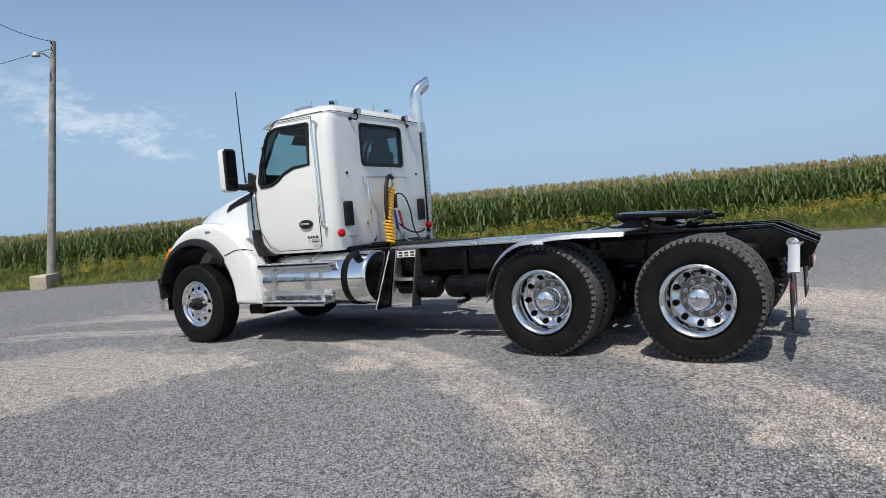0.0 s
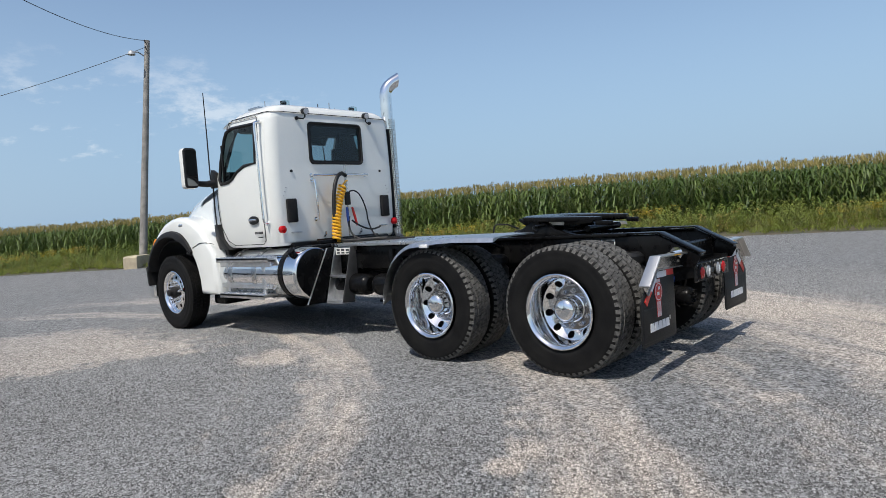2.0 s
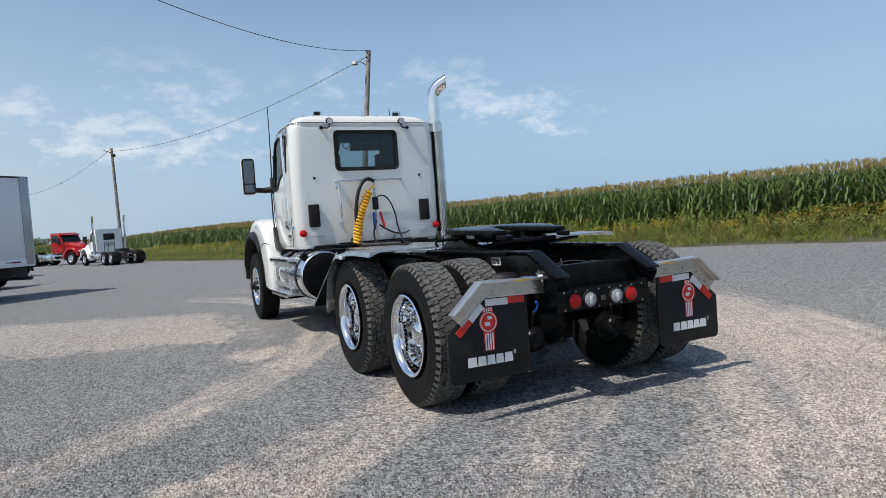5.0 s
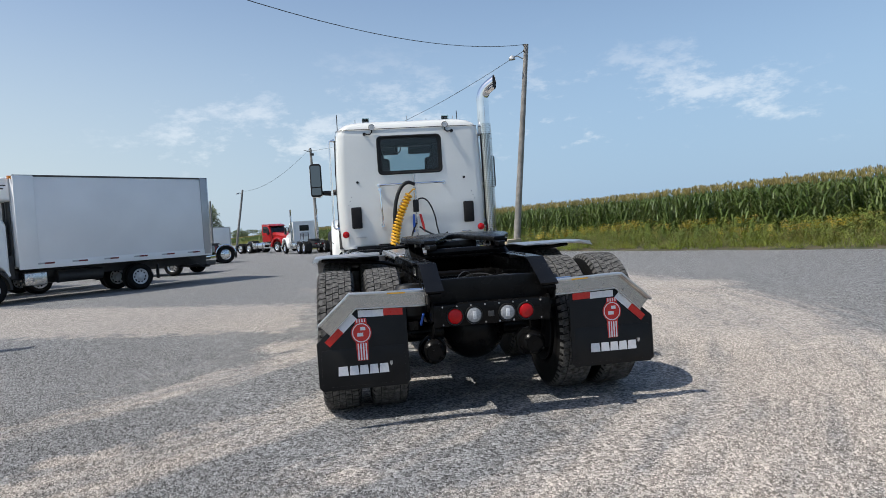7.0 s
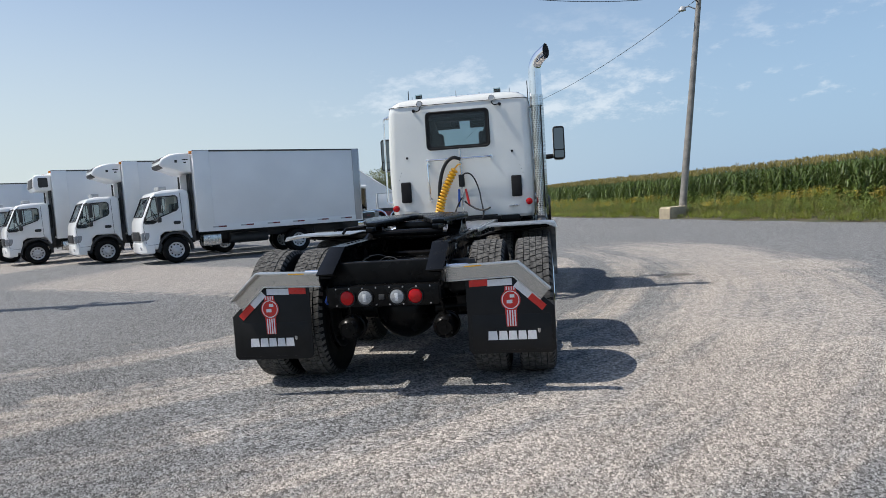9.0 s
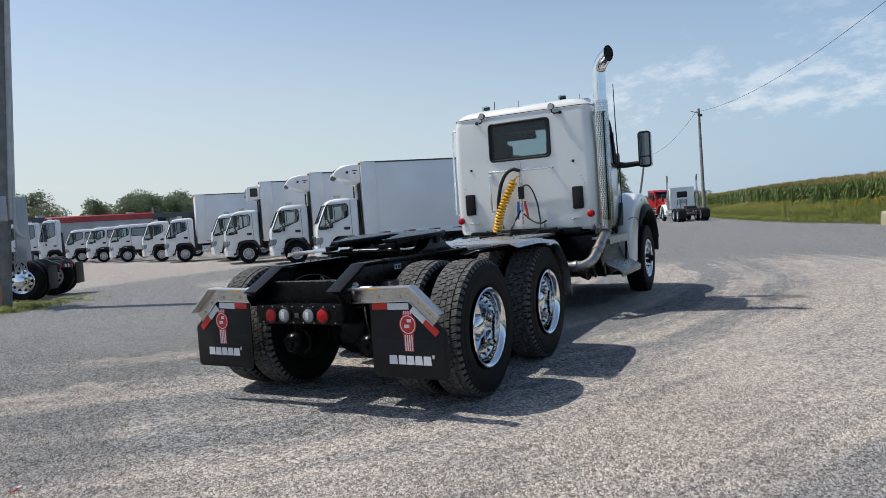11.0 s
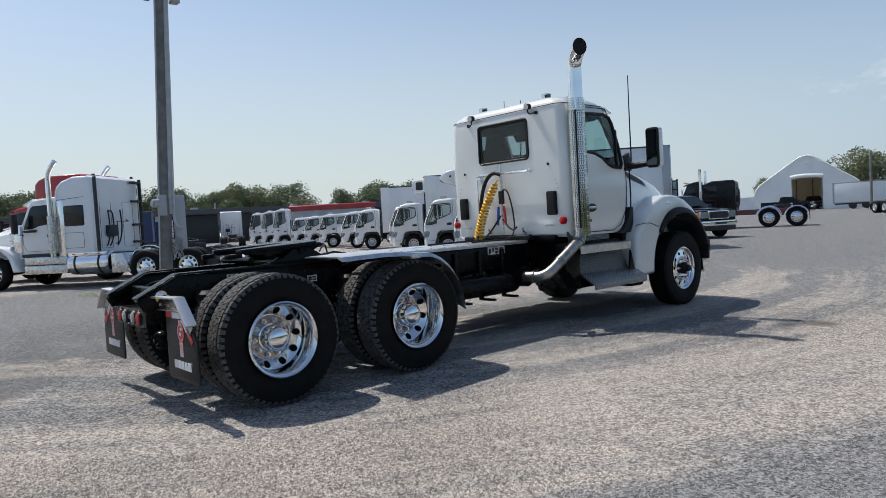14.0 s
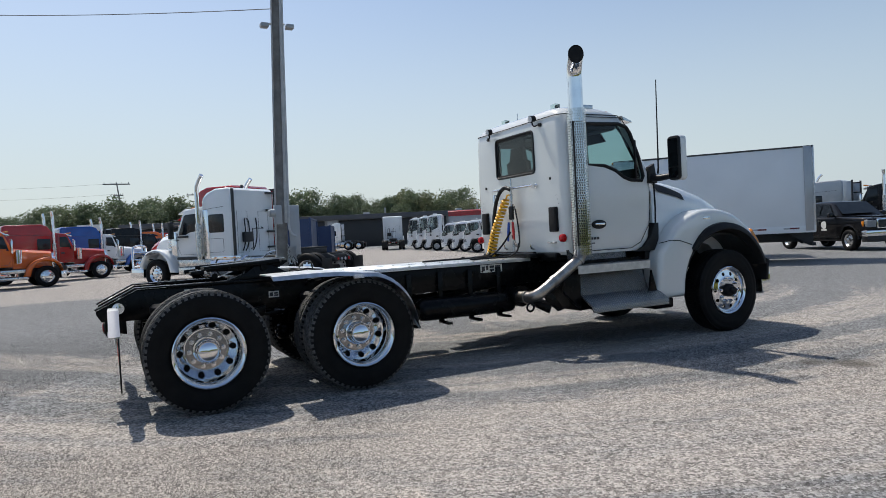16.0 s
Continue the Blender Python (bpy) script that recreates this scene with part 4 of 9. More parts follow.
# tail: lamp panel, hitch detail, flap brackets and flaps
bm = bmesh.new()
slab(bm, round_rect(-.40, .655, .40, .80, .015), "x", -1.475, -1.463, .003)
box(bm, (-1.463, -.42, .78), (-1.30, .42, .80), .004)
for s in (1, -1):
    slab(bm, [(-1.47, .70), (-1.30, .66), (-1.30, .82), (-1.47, .82)], "y", s * .40, s * .412, .002)
lampbar = part("lamp_panel", bm, M_BLACK, truck, "black steel tail lamp panel")
for y, mt, nm, lb in ((.245, M_RED, "tail_lamp", "round red tail lamp"), (.115, M_BACKUP, "backup_lamp", "round clear reversing lamp"), (-.115, M_BACKUP, "backup_lamp", "round clear reversing lamp"), (-.245, M_RED, "tail_lamp", "round red tail lamp")):
    bm = bmesh.new()
    lathe(bm, [(0, .026), (.03, .024), (.046, .018), (.052, .008)], 28, Matrix.Translation((-1.475, y + .012, .722)) @ Matrix.Rotation(math.pi / 2, 4, "Z"))
    lamp = part(nm, bm, mt, lampbar, lb)
    if mt is M_BACKUP:
        # small white block at the lens centre
        bm = bmesh.new()
        box(bm, (-1.5035, y - .001, .694), (-1.496, y + .025, .750), .003)
        part("lens_centre", bm, M_LENS, lamp)
    bm = bmesh.new()
    lathe(bm, [(.051, 0), (.051, .014), (.058, .016), (.062, 0)], 28, Matrix.Translation((-1.475, y + .012, .722)) @ Matrix.Rotation(math.pi / 2, 4, "Z"))
    part("lamp_gasket", bm, M_HOSE, lampbar)
bm = bmesh.new()
for k in range(8):
    y = -.34 + .097 * k
    for z in (.668, .788):
        rod(bm, (-1.475, y, z), (-1.481, y, z), .006, seg=8)
tagged(part("panel_screws", bm, M_STEEL, lampbar), kind="stuff")
bm = bmesh.new()
box(bm, (-1.484, -.012, .703), (-1.475, .030, .740), .003)
part("lamp_plug", bm, M_DARKSTEEL, lampbar)
bm = bmesh.new()
tube(bm, [(-1.30, .45, .73), (-1.33, .46, .71), (-1.33, .47, .68), (-1.30, .47, .66)], .009, 8)
part("blue_air_line", bm, M_BLUE, truck)

for s in (1, -1):
    # bent stainless hanger bracket
    bm = bmesh.new()
    path = [(.44, .85), (.93, .865), (1.125, .685)]
    pts_ = [Vector(p) for p in path]
    n0, n1 = (Vector((-(q - p).y, (q - p).x)).normalized() for p, q in zip(pts_, pts_[1:]))
    mitre = (n0 + n1).normalized()
    mitre /= mitre.dot(n0)

    def edge(o):
        return [pts_[0] + n0 * o, pts_[1] + mitre * o, pts_[2] + n1 * o]
    slab(bm, [(s * p.x, p.y) for p in edge(-.052) + edge(.052)[::-1]], "x", -1.392, -1.385, .001)
    for q in (.50, .66, .84, .98, 1.06):
        z = .845 if q < .93 else .845 - (q - .93) * .92
        rod(bm, (-1.392, s * q, z), (-1.402, s * q, z), .011, seg=10)
    bracket = part("flap_bracket", bm, M_BRUSHED, truck, "bent stainless steel flap hanger", sharp=15)
    bm = bmesh.new()
    slab(bm, [(s * p.x, p.y) for p in edge(.046) + edge(.060)[::-1]], "x", -1.445, -1.36, .002)
    slab(bm, [(s * p.x, p.y) for p in edge(-.052) + edge(-.046)[::-1]], "x", -1.402, -1.392, .001)
    part("bracket_flange", bm, M_FLANGE, bracket)
    bm = bmesh.new()
    rod(bm, (-1.36, s * .437, .90), (-1.36, s * .60, .90), .022, seg=18)
    rod(bm, (-1.36, s * .437, .90), (-1.36, s * .452, .90), .05, seg=18)
    part("spring_arm", bm, M_CHROME, bracket)
    bm = bmesh.new()
    slab(bm, [(s * .58, .9005), (s * .70, .904), (s * .70, .913), (s * .58, .9095)], "x", -1.4465, -1.4452)
    part("yellow_label", bm, M_YELLOW, bracket)
    bm = bmesh.new()
    outline = [(.575, .82), (.575, .30), (.60, .275), (1.16, .275), (1.185, .30), (1.185, .60), (.95, .82)]
    slab(bm, [(s * u, v) for u, v in outline], "x", -1.38, -1.368, .003)
    slab(bm, [(s * u, v) for u, v in round_rect(.60, .30, 1.16, .55, .02)], "x", -1.3815, -1.375, .001)
    flap = part("mud_flap", bm, M_FLAP, truck, "black rubber mud flap with red and white emblem")
    # reflective tape under the bracket
    for (u0, u1), mt, nm in (((.60, .73), M_TAPERED, "red_tape"), ((.73, .90), M_TAPEWHITE, "white_tape")):
        bm = bmesh.new()
        slab(bm, [(s * u, v) for u, v in ((u0, .752), (u1, .757), (u1, .803), (u0, .798))], "x", -1.3855, -1.3812)
        part(nm, bm, mt, flap)
    for t0, t1, mt, nm in ((0.0, .5, M_TAPEWHITE, "white_tape"), (.5, 1.0, M_TAPERED, "red_tape")):
        a, b = Vector((.925, .765)), Vector((1.115, .59))
        p0, p1 = a.lerp(b, t0), a.lerp(b, t1)
        n_ = Vector(((b - a).y, -(b - a).x)).normalized() * -.024
        bm = bmesh.new()
        slab(bm, [(s * q.x, q.y) for q in (p0 - n_, p1 - n_, p1 + n_, p0 + n_)], "x", -1.3865, -1.3815)
        part(nm, bm, mt, flap)
    # emblem: red disc over a striped shield, and a word in plain blocks
    cy = s * .885
    bm = bmesh.new()
    slab(bm, [(cy + .068 * math.cos(k * math.pi / 14), .652 + .072 * math.sin(k * math.pi / 14)) for k in range(28)], "x", -1.3845, -1.382)
    slab(bm, [(cy - .042, .60), (cy + .042, .60), (cy + .036, .465), (cy - .036, .465)], "x", -1.384, -1.382)
    slab(bm, [(cy - .040, .712), (cy + .040, .712), (cy + .036, .748), (cy - .036, .748)], "x", -1.384, -1.382)
    emblem = part("emblem", bm, M_TAPERED, flap, "red disc and striped shield emblem")
    bm = bmesh.new()
    ring = []
    for k in range(28):
        a0, a1 = 2 * math.pi * k / 28, 2 * math.pi * (k + 1) / 28
        q = [bm.verts.new((-1.3852, cy + r * 1.2 * math.cos(a), .652 + r * 1.27 * math.sin(a))) for r, a in ((.046, a0), (.046, a1), (.051, a1), (.051, a0))]
        bm.faces.new(q)
    for k in range(4):
        y0 = cy - .031 + .0175 * k
        slab(bm, [(y0, .580), (y0 + .009, .580), (y0 + .009, .468), (y0, .468)], "x", -1.3852, -1.3838)
    for k in range(4):
        y0 = cy - .031 + .0175 * k
        slab(bm, [(y0, .722), (y0 + .008, .722), (y0 + .008, .745), (y0, .745)], "x", -1.3852, -1.3838)
    slab(bm, [(cy - .028, .668), (cy + .005, .668), (cy + .005, .690), (cy - .028, .690)], "x", -1.3858, -1.3845)
    slab(bm, [(cy - .012, .628), (cy + .028, .628), (cy + .028, .652), (cy - .012, .652)], "x", -1.3858, -1.3845)
    tagged(part("emblem_lines", bm, M_TAPEWHITE, flap), kind="stuff")
    for k, (u, wd) in enumerate(((.170, .068), (.094, .062), (.026, .060), (-.040, .060), (-.106, .064))):
        bm = bmesh.new()
        slab(bm, [(s * .885 + u, .372), (s * .885 + u - wd, .372), (s * .885 + u - wd + .005, .434), (s * .885 + u - .004, .434)], "x", -1.3852, -1.382)
        part("word_block", bm, M_TAPEWHITE, flap)
    bm = bmesh.new()
    slab(bm, [(s * .885 - .196, .446), (s * .885 - .178, .446), (s * .885 - .178, .424), (s * .885 - .187, .414), (s * .885 - .196, .424)], "x", -1.3848, -1.382)
    part("small_mark", bm, M_STEEL, flap)

# fifth wheel
bm = bmesh.new()
outline = [(.22, .20), (.24, .05), (.24, -.05), (.22, -.20), (.10, -.44), (-.08, -.47), (-.28, -.44), (-.44, -.36), (-.60, -.33), (-.62, -.24), (-.22, -.10), (-.06, -.055), (-.03, 0), (-.06, .055),
           (-.22, .10), (-.62, .24), (-.60, .33), (-.44, .36), (-.28, .44), (-.08, .47), (.10, .44)]
tilt = Matrix.Translation((0, 0, 1.232)) @ Matrix.Rotation(radians(-3.0), 4, "Y")
slab(bm, outline, "z", -.018, .022, .006, m=tilt)
for s in (1, -1):
    slab(bm, [(-.58, -.03), (-.20, -.065), (.12, -.065), (.20, -.02), (.20, .0), (-.60, .0)], "y", s * .33, s * .355, .004, m=tilt)
    slab(bm, [(-.62, s * .24), (-.60, s * .33), (-.72, s * .30), (-.73, s * .25)], "z", -.05, -.01, .004, m=tilt)
fifth = part("fifth_wheel_plate", bm, M_BLACK, truck, "greasy black fifth wheel coupling plate")
bm = bmesh.new()
rod(bm, (-.15, .10, 1.19), (-.15, .62, 1.17), .014, seg=10)
tube(bm, [(-.15, .60, 1.17), (-.15, .64, 1.17), (-.17, .66, 1.14), (-.2, .66, 1.13)], .012, 8)
part("release_handle", bm, M_BLACK, fifth)
bm = bmesh.new()
slab(bm, [(-.25, .345), (-.08, .345), (-.08, .362), (-.25, .362)], "z", -.016, .0, m=tilt)
slab(bm, [(-.30, -.052), (-.14, -.052), (-.14, -.018), (-.30, -.018)], "y", .362, .3645, m=tilt)
part("plate_sticker", bm, M_LABEL, fifth)
for s in (1, -1):
    bm = bmesh.new()
    slab(bm, [(-.42, 1.07), (.30, 1.07), (.16, 1.13), (.04, 1.20), (-.04, 1.225), (-.14, 1.20), (-.24, 1.13)], "y", s * .30, s * .42, .01)
    rod(bm, (-.05, s * .28, 1.185), (-.05, s * .44, 1.185), .035, seg=16)
    part("fifth_wheel_bracket", bm, M_BLACK, truck)
    bm = bmesh.new()
    box(bm, (-.95, s * .33, 1.048), (.75, s * .47, 1.075), .006)
    for bx in [-.9 + .1 * i for i in range(16)]:
        rod(bm, (bx, s * .40, 1.075), (bx, s * .40, 1.083), .012, seg=6)
    part("slide_rail", bm, M_BLACK, truck)
bm = bmesh.new()
box(bm, (-.35, -.32, 1.06), (.2, .32, 1.10), .01)
rod(bm, (-.5, -.3, 1.12), (-.5, .3, 1.12), .03, seg=12)
box(bm, (-.18, -.18, 1.12), (.1, .18, 1.2), .02)
part("fifth_wheel_base", bm, M_BLACK, truck)

# tail flat plates: pick-up ramps on the rail tops
for s in (1, -1):
    bm = bmesh.new()
    slab(bm, [(-1.22, 1.062), (-.42, 1.066), (-.42, 1.078), (-1.22, 1.074)], "y", s * .33, s * .452, .002)
    slab(bm, [(-1.545, .893), (-1.22, 1.062), (-1.22, 1.074), (-1.55, .905)], "y", s * .33, s * .452, .002)
    part("ramp_plate", bm, M_BLACK, truck)
    bm = bmesh.new()
    box(bm, (-.80, s * .4375, .985), (-.70, s * .4395, 1.025), 0)
    sticker = part("rail_sticker", bm, M_LABEL, truck)
    bm = bmesh.new()
    rod(bm, (-.775, s * .439, 1.005), (-.775, s * .4408, 1.005), .012, seg=16)
    box(bm, (-.748, s * .439, .992), (-.708, s * .4408, 1.018), 0)
    tagged(part("sticker_print", bm, M_INK, sticker), kind="stuff")

# deck plate behind the cab
bm = bmesh.new()
box(bm, (.42, -.50, 1.072), (3.05, .50, 1.080), .002)
for y in (.50, -.50):
    box(bm, (.42, y - .004, 1.045), (3.05, y + .004, 1.080), .001)
part("deck_plate", bm, M_TREADALU, truck, "bright diamond-plate deck behind the cab")
bm = bmesh.new()
for bx in [.5 + .2 * i for i in range(13)]:
    for y in (-.46, 0, .46):
        rod(bm, (bx, y, 1.08), (bx, y, 1.086), .012, seg=8)
tagged(part("deck_bolts", bm, M_STEEL, truck), kind="stuff")

# quarter fenders over the front drive tyres
for s in (1, -1):
    bm = bmesh.new()
    prof = [(-.14, 1.118), (.10, 1.122), (.30, 1.125), (.50, 1.118), (.68, 1.098)]
    for k in range(1, 10):
        a = radians(88 - 9.6 * k)
        prof.append((TANDEM + .03 + .565 * math.cos(a) * .92, .525 + .575 * math.sin(a)))
    prof.append((1.19, .62))
    for y0, y1, t in ((.62, 1.24, .006),):
        rings = [[(x, s * y, z + o)] for x, z in prof for y, o in ((y0, 0),)]
        va = [[bm.verts.new((x, s * y, z + o)) for y, o in ((y0, 0), (y0 + .05, .008), (1.16, .008), (1.225, .002), (1.245, -.035), (1.235, -.035), (1.15, -.002), (y0, -.006))] for x, z in prof]
        for a, b in zip(va, va[1:]):
            for k in range(8):
                bm.faces.new((a[k], a[(k + 1) % 8], b[(k + 1) % 8], b[k]))
        bm.faces.new(va[0])
        bm.faces.new(va[-1][::-1])
        bmesh.ops.recalc_face_normals(bm, faces=bm.faces[:])
    fen = part("quarter_fender", bm, M_ALU, truck, "polished metal quarter fender over the drive tyre")
    for arm in ([(.35, s * .44, .98), (.35, s * .62, 1.03), (.35, s * 1.18, 1.085)], [(.98, s * .44, .93), (1.02, s * .6, .95), (1.02, s * 1.15, .95)]):
        bm = bmesh.new()
        tube(bm, arm, .018, 10)
        part("fender_arm", bm, M_BLACK, fen)
    bm = bmesh.new()
    box(bm, (.60, s * 1.215, 1.05), (.70, s * 1.25, 1.085), .006)
    part("marker_lamp", bm, M_LENS, fen, "small white side marker lamp")

# fuel tank, steps and access ladder on the left
ROT_X = Matrix.Rotation(-math.pi / 2, 4, "Z")
bm = bmesh.new()
lathe(bm, [(0, 2.80), (.22, 2.80), (.285, 2.812), (.302, 2.83), (.308, 2.86), (.308, 4.44), (.302, 4.47), (.285, 4.49), (.22, 4.50), (0, 4.50)], 56, Matrix.Translation((0, .80, .765)) @ ROT_X)
bmesh.ops.recalc_face_normals(bm, faces=bm.faces[:])
tank = part("fuel_tank", bm, M_CHROME, truck, "polished cylindrical aluminium fuel tank")
bm = bmesh.new()
lathe(bm, [(0, 2.797), (.22, 2.797), (.287, 2.809)], 56, Matrix.Translation((0, .80, .765)) @ ROT_X)
part("tank_end", bm, M_BLACK, tank, "black painted tank end")
for x in (3.10, 3.66, 4.20):
    bm = bmesh.new()
    lathe(bm, [(.309, x - .045), (.316, x - .043), (.316, x + .043), (.309, x + .045)], 56, Matrix.Translation((0, .80, .765)) @ ROT_X)
    part("tank_strap", bm, M_BLACK if x < 3.2 else M_STEEL, tank)
bm = bmesh.new()
rod(bm, (2.96, .99, .985), (2.96, 1.03, 1.035), .045, seg=20)
rod(bm, (2.96, 1.03, 1.035), (2.96, 1.045, 1.05), .052, seg=12)
part("filler_cap", bm, M_BLACK, tank, "dark fuel filler cap")
for z, x0, x1, y0, y1, nm in ((.985, 3.26, 4.42, .92, 1.155, "upper_step"), (.535, 3.38, 4.38, .93, 1.165, "lower_step")):
    bm = bmesh.new()
    box(bm, (x0, y0, z - .035), (x1, y1, z), .008)
    box(bm, (x0, y1 - .01, z - .055), (x1, y1, z + .003), .004)
    st = part(nm, bm, M_ALU, truck, "extruded aluminium cab step with raised grip")
    bm = bmesh.new()
    for k in range(30):
        for j in range(4):
            rod(bm, (x0 + .05 + k * (x1 - x0 - .1) / 29, y0 + .04 + j * .05, z), (x0 + .05 + k * (x1 - x0 - .1) / 29, y0 + .04 + j * .05, z + .007), .012, .008, 8)
    tagged(part("step_grip", bm, M_STEEL, st), kind="stuff")
for z in (.60, .87):
    bm = bmesh.new()
    slab(bm, [(3.30, z), (4.42, z), (4.42, z + .06), (3.30, z + .06)], "y", 1.075, 1.10, .004)
    part("tread_strip", bm, M_TREADALU, truck, "diamond-plate strip over the tank")
for x in (3.45, 4.25):
    bm = bmesh.new()
    box(bm, (x - .03, 1.085, .50), (x + .03, 1.105, .96), .004)
    part("step_hanger", bm, M_TREADALU, truck)

side = [(.47, 1.045), (.55, 1.045), (.73, .41), (.56, .395), (.47, .62)]
bm = bmesh.new()
box(bm, (2.47, .45, 1.0), (2.755, .472, 1.045), .004)
ladder = part("access_ladder", bm, M_ALU, truck, "aluminium access ladder on the frame")
# near plate dark, far plate bright: shade and light put into their colours
for x, mat in ((2.46, M_DARKSTEEL), (2.745, M_ALU)):
    bm = bmesh.new()
    slab(bm, side, "x", x, x + .012, .002)
    part("ladder_side", bm, mat, ladder)
for y, z in ((.715, .425), (.645, .72)):
    bm = bmesh.new()
    box(bm, (2.472, y - .20, z - .03), (2.745, y + .02, z), .004)
    part("rung", bm, M_TREADALU, ladder)
bm = bmesh.new()
slab(bm, [(2.475, .425), (2.743, .425), (2.743, .60), (2.475, .60)], "y", .600, .607)
part("kick_plate", bm, M_ALU, ladder)
bm = bmesh.new()
slab(bm, [(2.48, .955), (2.735, .955), (2.735, 1.03), (2.48, 1.03)], "y", .545, .549)
st = part("warning_sticker", bm, M_LABEL, ladder)
bm = bmesh.new()
for k in range(3):
    slab(bm, [(2.495 + .083 * k, .965), (2.55 + .083 * k, .965), (2.55 + .083 * k, .985), (2.495 + .083 * k, .985)], "y", .549, .5505)
    slab(bm, [(2.495 + .083 * k, .995), (2.55 + .083 * k, .995), (2.55 + .083 * k, 1.02), (2.495 + .083 * k, 1.02)], "y", .549, .5505)
tagged(part("sticker_print", bm, M_INK, ladder), kind="stuff")
bm = bmesh.new()
slab(bm, [(.47, 1.045), (.64, 1.045), (.98, .41), (.58, .395), (.47, .62)], "x", 2.772, 2.784, .002)
bracket = part("tank_bracket", bm, M_BLACK, truck)
bm = bmesh.new()
slab(bm, [(.640, 1.045), (.652, 1.045), (.992, .41), (.980, .41)], "x", 2.770, 2.786, .001)
part("bracket_edge", bm, M_ALU, bracket)

# right side: stepped aftertreatment box with diamond plate, elbow and stack
bm = bmesh.new()
slab(bm, [(-.45, 1.02), (-.96, 1.02), (-.96, .90), (-.99, .90), (-.99, .80), (-1.05, .47), (-.45, .47)], "x", 3.30, 4.36, .006)
part("aftertreatment_box", bm, M_BLACK, truck, "black box behind the right cab steps")
for pts in (((3.30, -1.005, .885), (4.30, -1.005, .885), (4.34, -1.07, .64), (3.34, -1.07, .64)), ((3.24, -.955, 1.16), (4.10, -.955, 1.16), (4.10, -.975, 1.03), (3.24, -.975, 1.03))):
    bm = bmesh.new()
    bm.faces.new([bm.verts.new(p) for p in pts])
    bmesh.ops.solidify(bm, geom=bm.faces[:], thickness=.008)
    bmesh.ops.recalc_face_normals(bm, faces=bm.faces[:])
    part("tread_panel", bm, M_SIDEPLATE, truck, "diamond-plate side panel")
bm = bmesh.new()
slab(bm, [(-.92, .985), (-1.15, .985), (-1.16, .98), (-1.16, .89), (-1.15, .89), (-1.148, .955), (-.92, .955)], "x", 3.24, 4.30, .003)
part("upper_step", bm, M_ALU, truck, "aluminium cab step with rolled edge")
bm = bmesh.new()
slab(bm, [(-1.06, .645), (-1.08, .635), (-1.27, .53), (-1.275, .52), (-1.275, .455), (-1.262, .455), (-1.258, .51), (-1.06, .61)], "x", 3.33, 4.46, .003)
part("lower_step", bm, M_SIDEPLATE, truck, "diamond-plate cab step with rolled edge")
for pts, y0, y1 in (([(4.30, .54), (4.45, .54), (4.36, .86)], -1.09, -1.12), ([(3.10, .70), (3.34, .46), (3.34, 1.0), (3.18, 1.0)], -1.02, -1.06)):
    bm = bmesh.new()
    slab(bm, pts, "y", y0, y1, .003)
    part("step_gusset", bm, M_BLACK, truck)

STACK = (3.36, -1.095)
bm = bmesh.new()
tube(bm, [(2.75, -.62, .66), (2.74, -.80, .66)] + bend((2.76, -.90, .66), (2.78, -1.02, .68), (2.90, -1.04, .77)) + [(3.15, -1.07, .94)] + bend((3.22, -1.08, .99), (3.36, -1.095, 1.06), (3.36, -1.095, 1.20), 8) + [(3.36, -1.095, 1.45)], .064, 22)
for p, d in (((2.98, -1.05, .825), (.25, -.03, .17)), ((3.30, -1.09, 1.05), (.1, 0, .1)), ((2.745, -.84, .66), (0, -1, 0))):
    d = Vector(d).normalized() * .02
    rod(bm, Vector(p) - d, Vector(p) + d, .072, seg=22)
stackpipe = part("exhaust_elbow", bm, M_EXHAUST, truck, "heat-stained steel exhaust elbow")
bm = bmesh.new()
slab(bm, [(2.86, .78), (3.02, .66), (3.14, .50), (3.06, .48), (2.92, .60), (2.82, .74)], "y", -.98, -1.0, .004)
tube(bm, [(2.70 + .045 * math.cos(a / 6 * math.pi), -.98, .56 + .045 * math.sin(a / 6 * math.pi)) for a in range(13)], .012, 8)
part("exhaust_hanger", bm, M_BLACK, stackpipe)
bm = bmesh.new()
rod(bm, (2.78, -.30, .66), (2.78, -.70, .66), .12, seg=24)
rod(bm, (2.86, -.78, .60), (3.02, -.92, .52), .05, .07, 14)
part("exhaust_flange", bm, M_BLACK, stackpipe)

# perforated chrome guard round the stack
bm = bmesh.new()
R_G, cols, rws, z0, z1 = .112, 23, 58, 1.10, 2.74
# open towards the cab; alternate rows are staggered
span_a, start_a = radians(300), radians(-218)
dz, da = (z1 - z0) / rws, span_a / cols


def on_guard(a, z):
    return (STACK[0] + R_G * math.cos(a), STACK[1] + R_G * .88 * math.sin(a), z)


for j in range(rws):
    for i in range(cols):
        if i == 5:
            continue
        a0, zz = start_a + da * i, z0 + dz * j
        shift = .13 if j % 2 else -.13
        ov = [bm.verts.new(on_guard(a0 + da * u, zz + dz * w)) for u, w in ((0, 0), (.5, 0), (1, 0), (1, .5), (1, 1), (.5, 1), (0, 1), (0, .5))]
        hv = [bm.verts.new(on_guard(a0 + da * (.5 + shift + .34 * math.cos(t)), zz + dz * (.5 + .43 * math.sin(t)))) for t in (math.pi * 1.25 + math.pi / 4 * k for k in range(8))]
        for k in range(8):
            bm.faces.new((ov[k], ov[(k + 1) % 8], hv[(k + 1) % 8], hv[k]))
bmesh.ops.remove_doubles(bm, verts=bm.verts[:], dist=.0004)
part("heat_guard", bm, M_GUARD, truck, "chrome perforated exhaust heat guard", sharp=60)
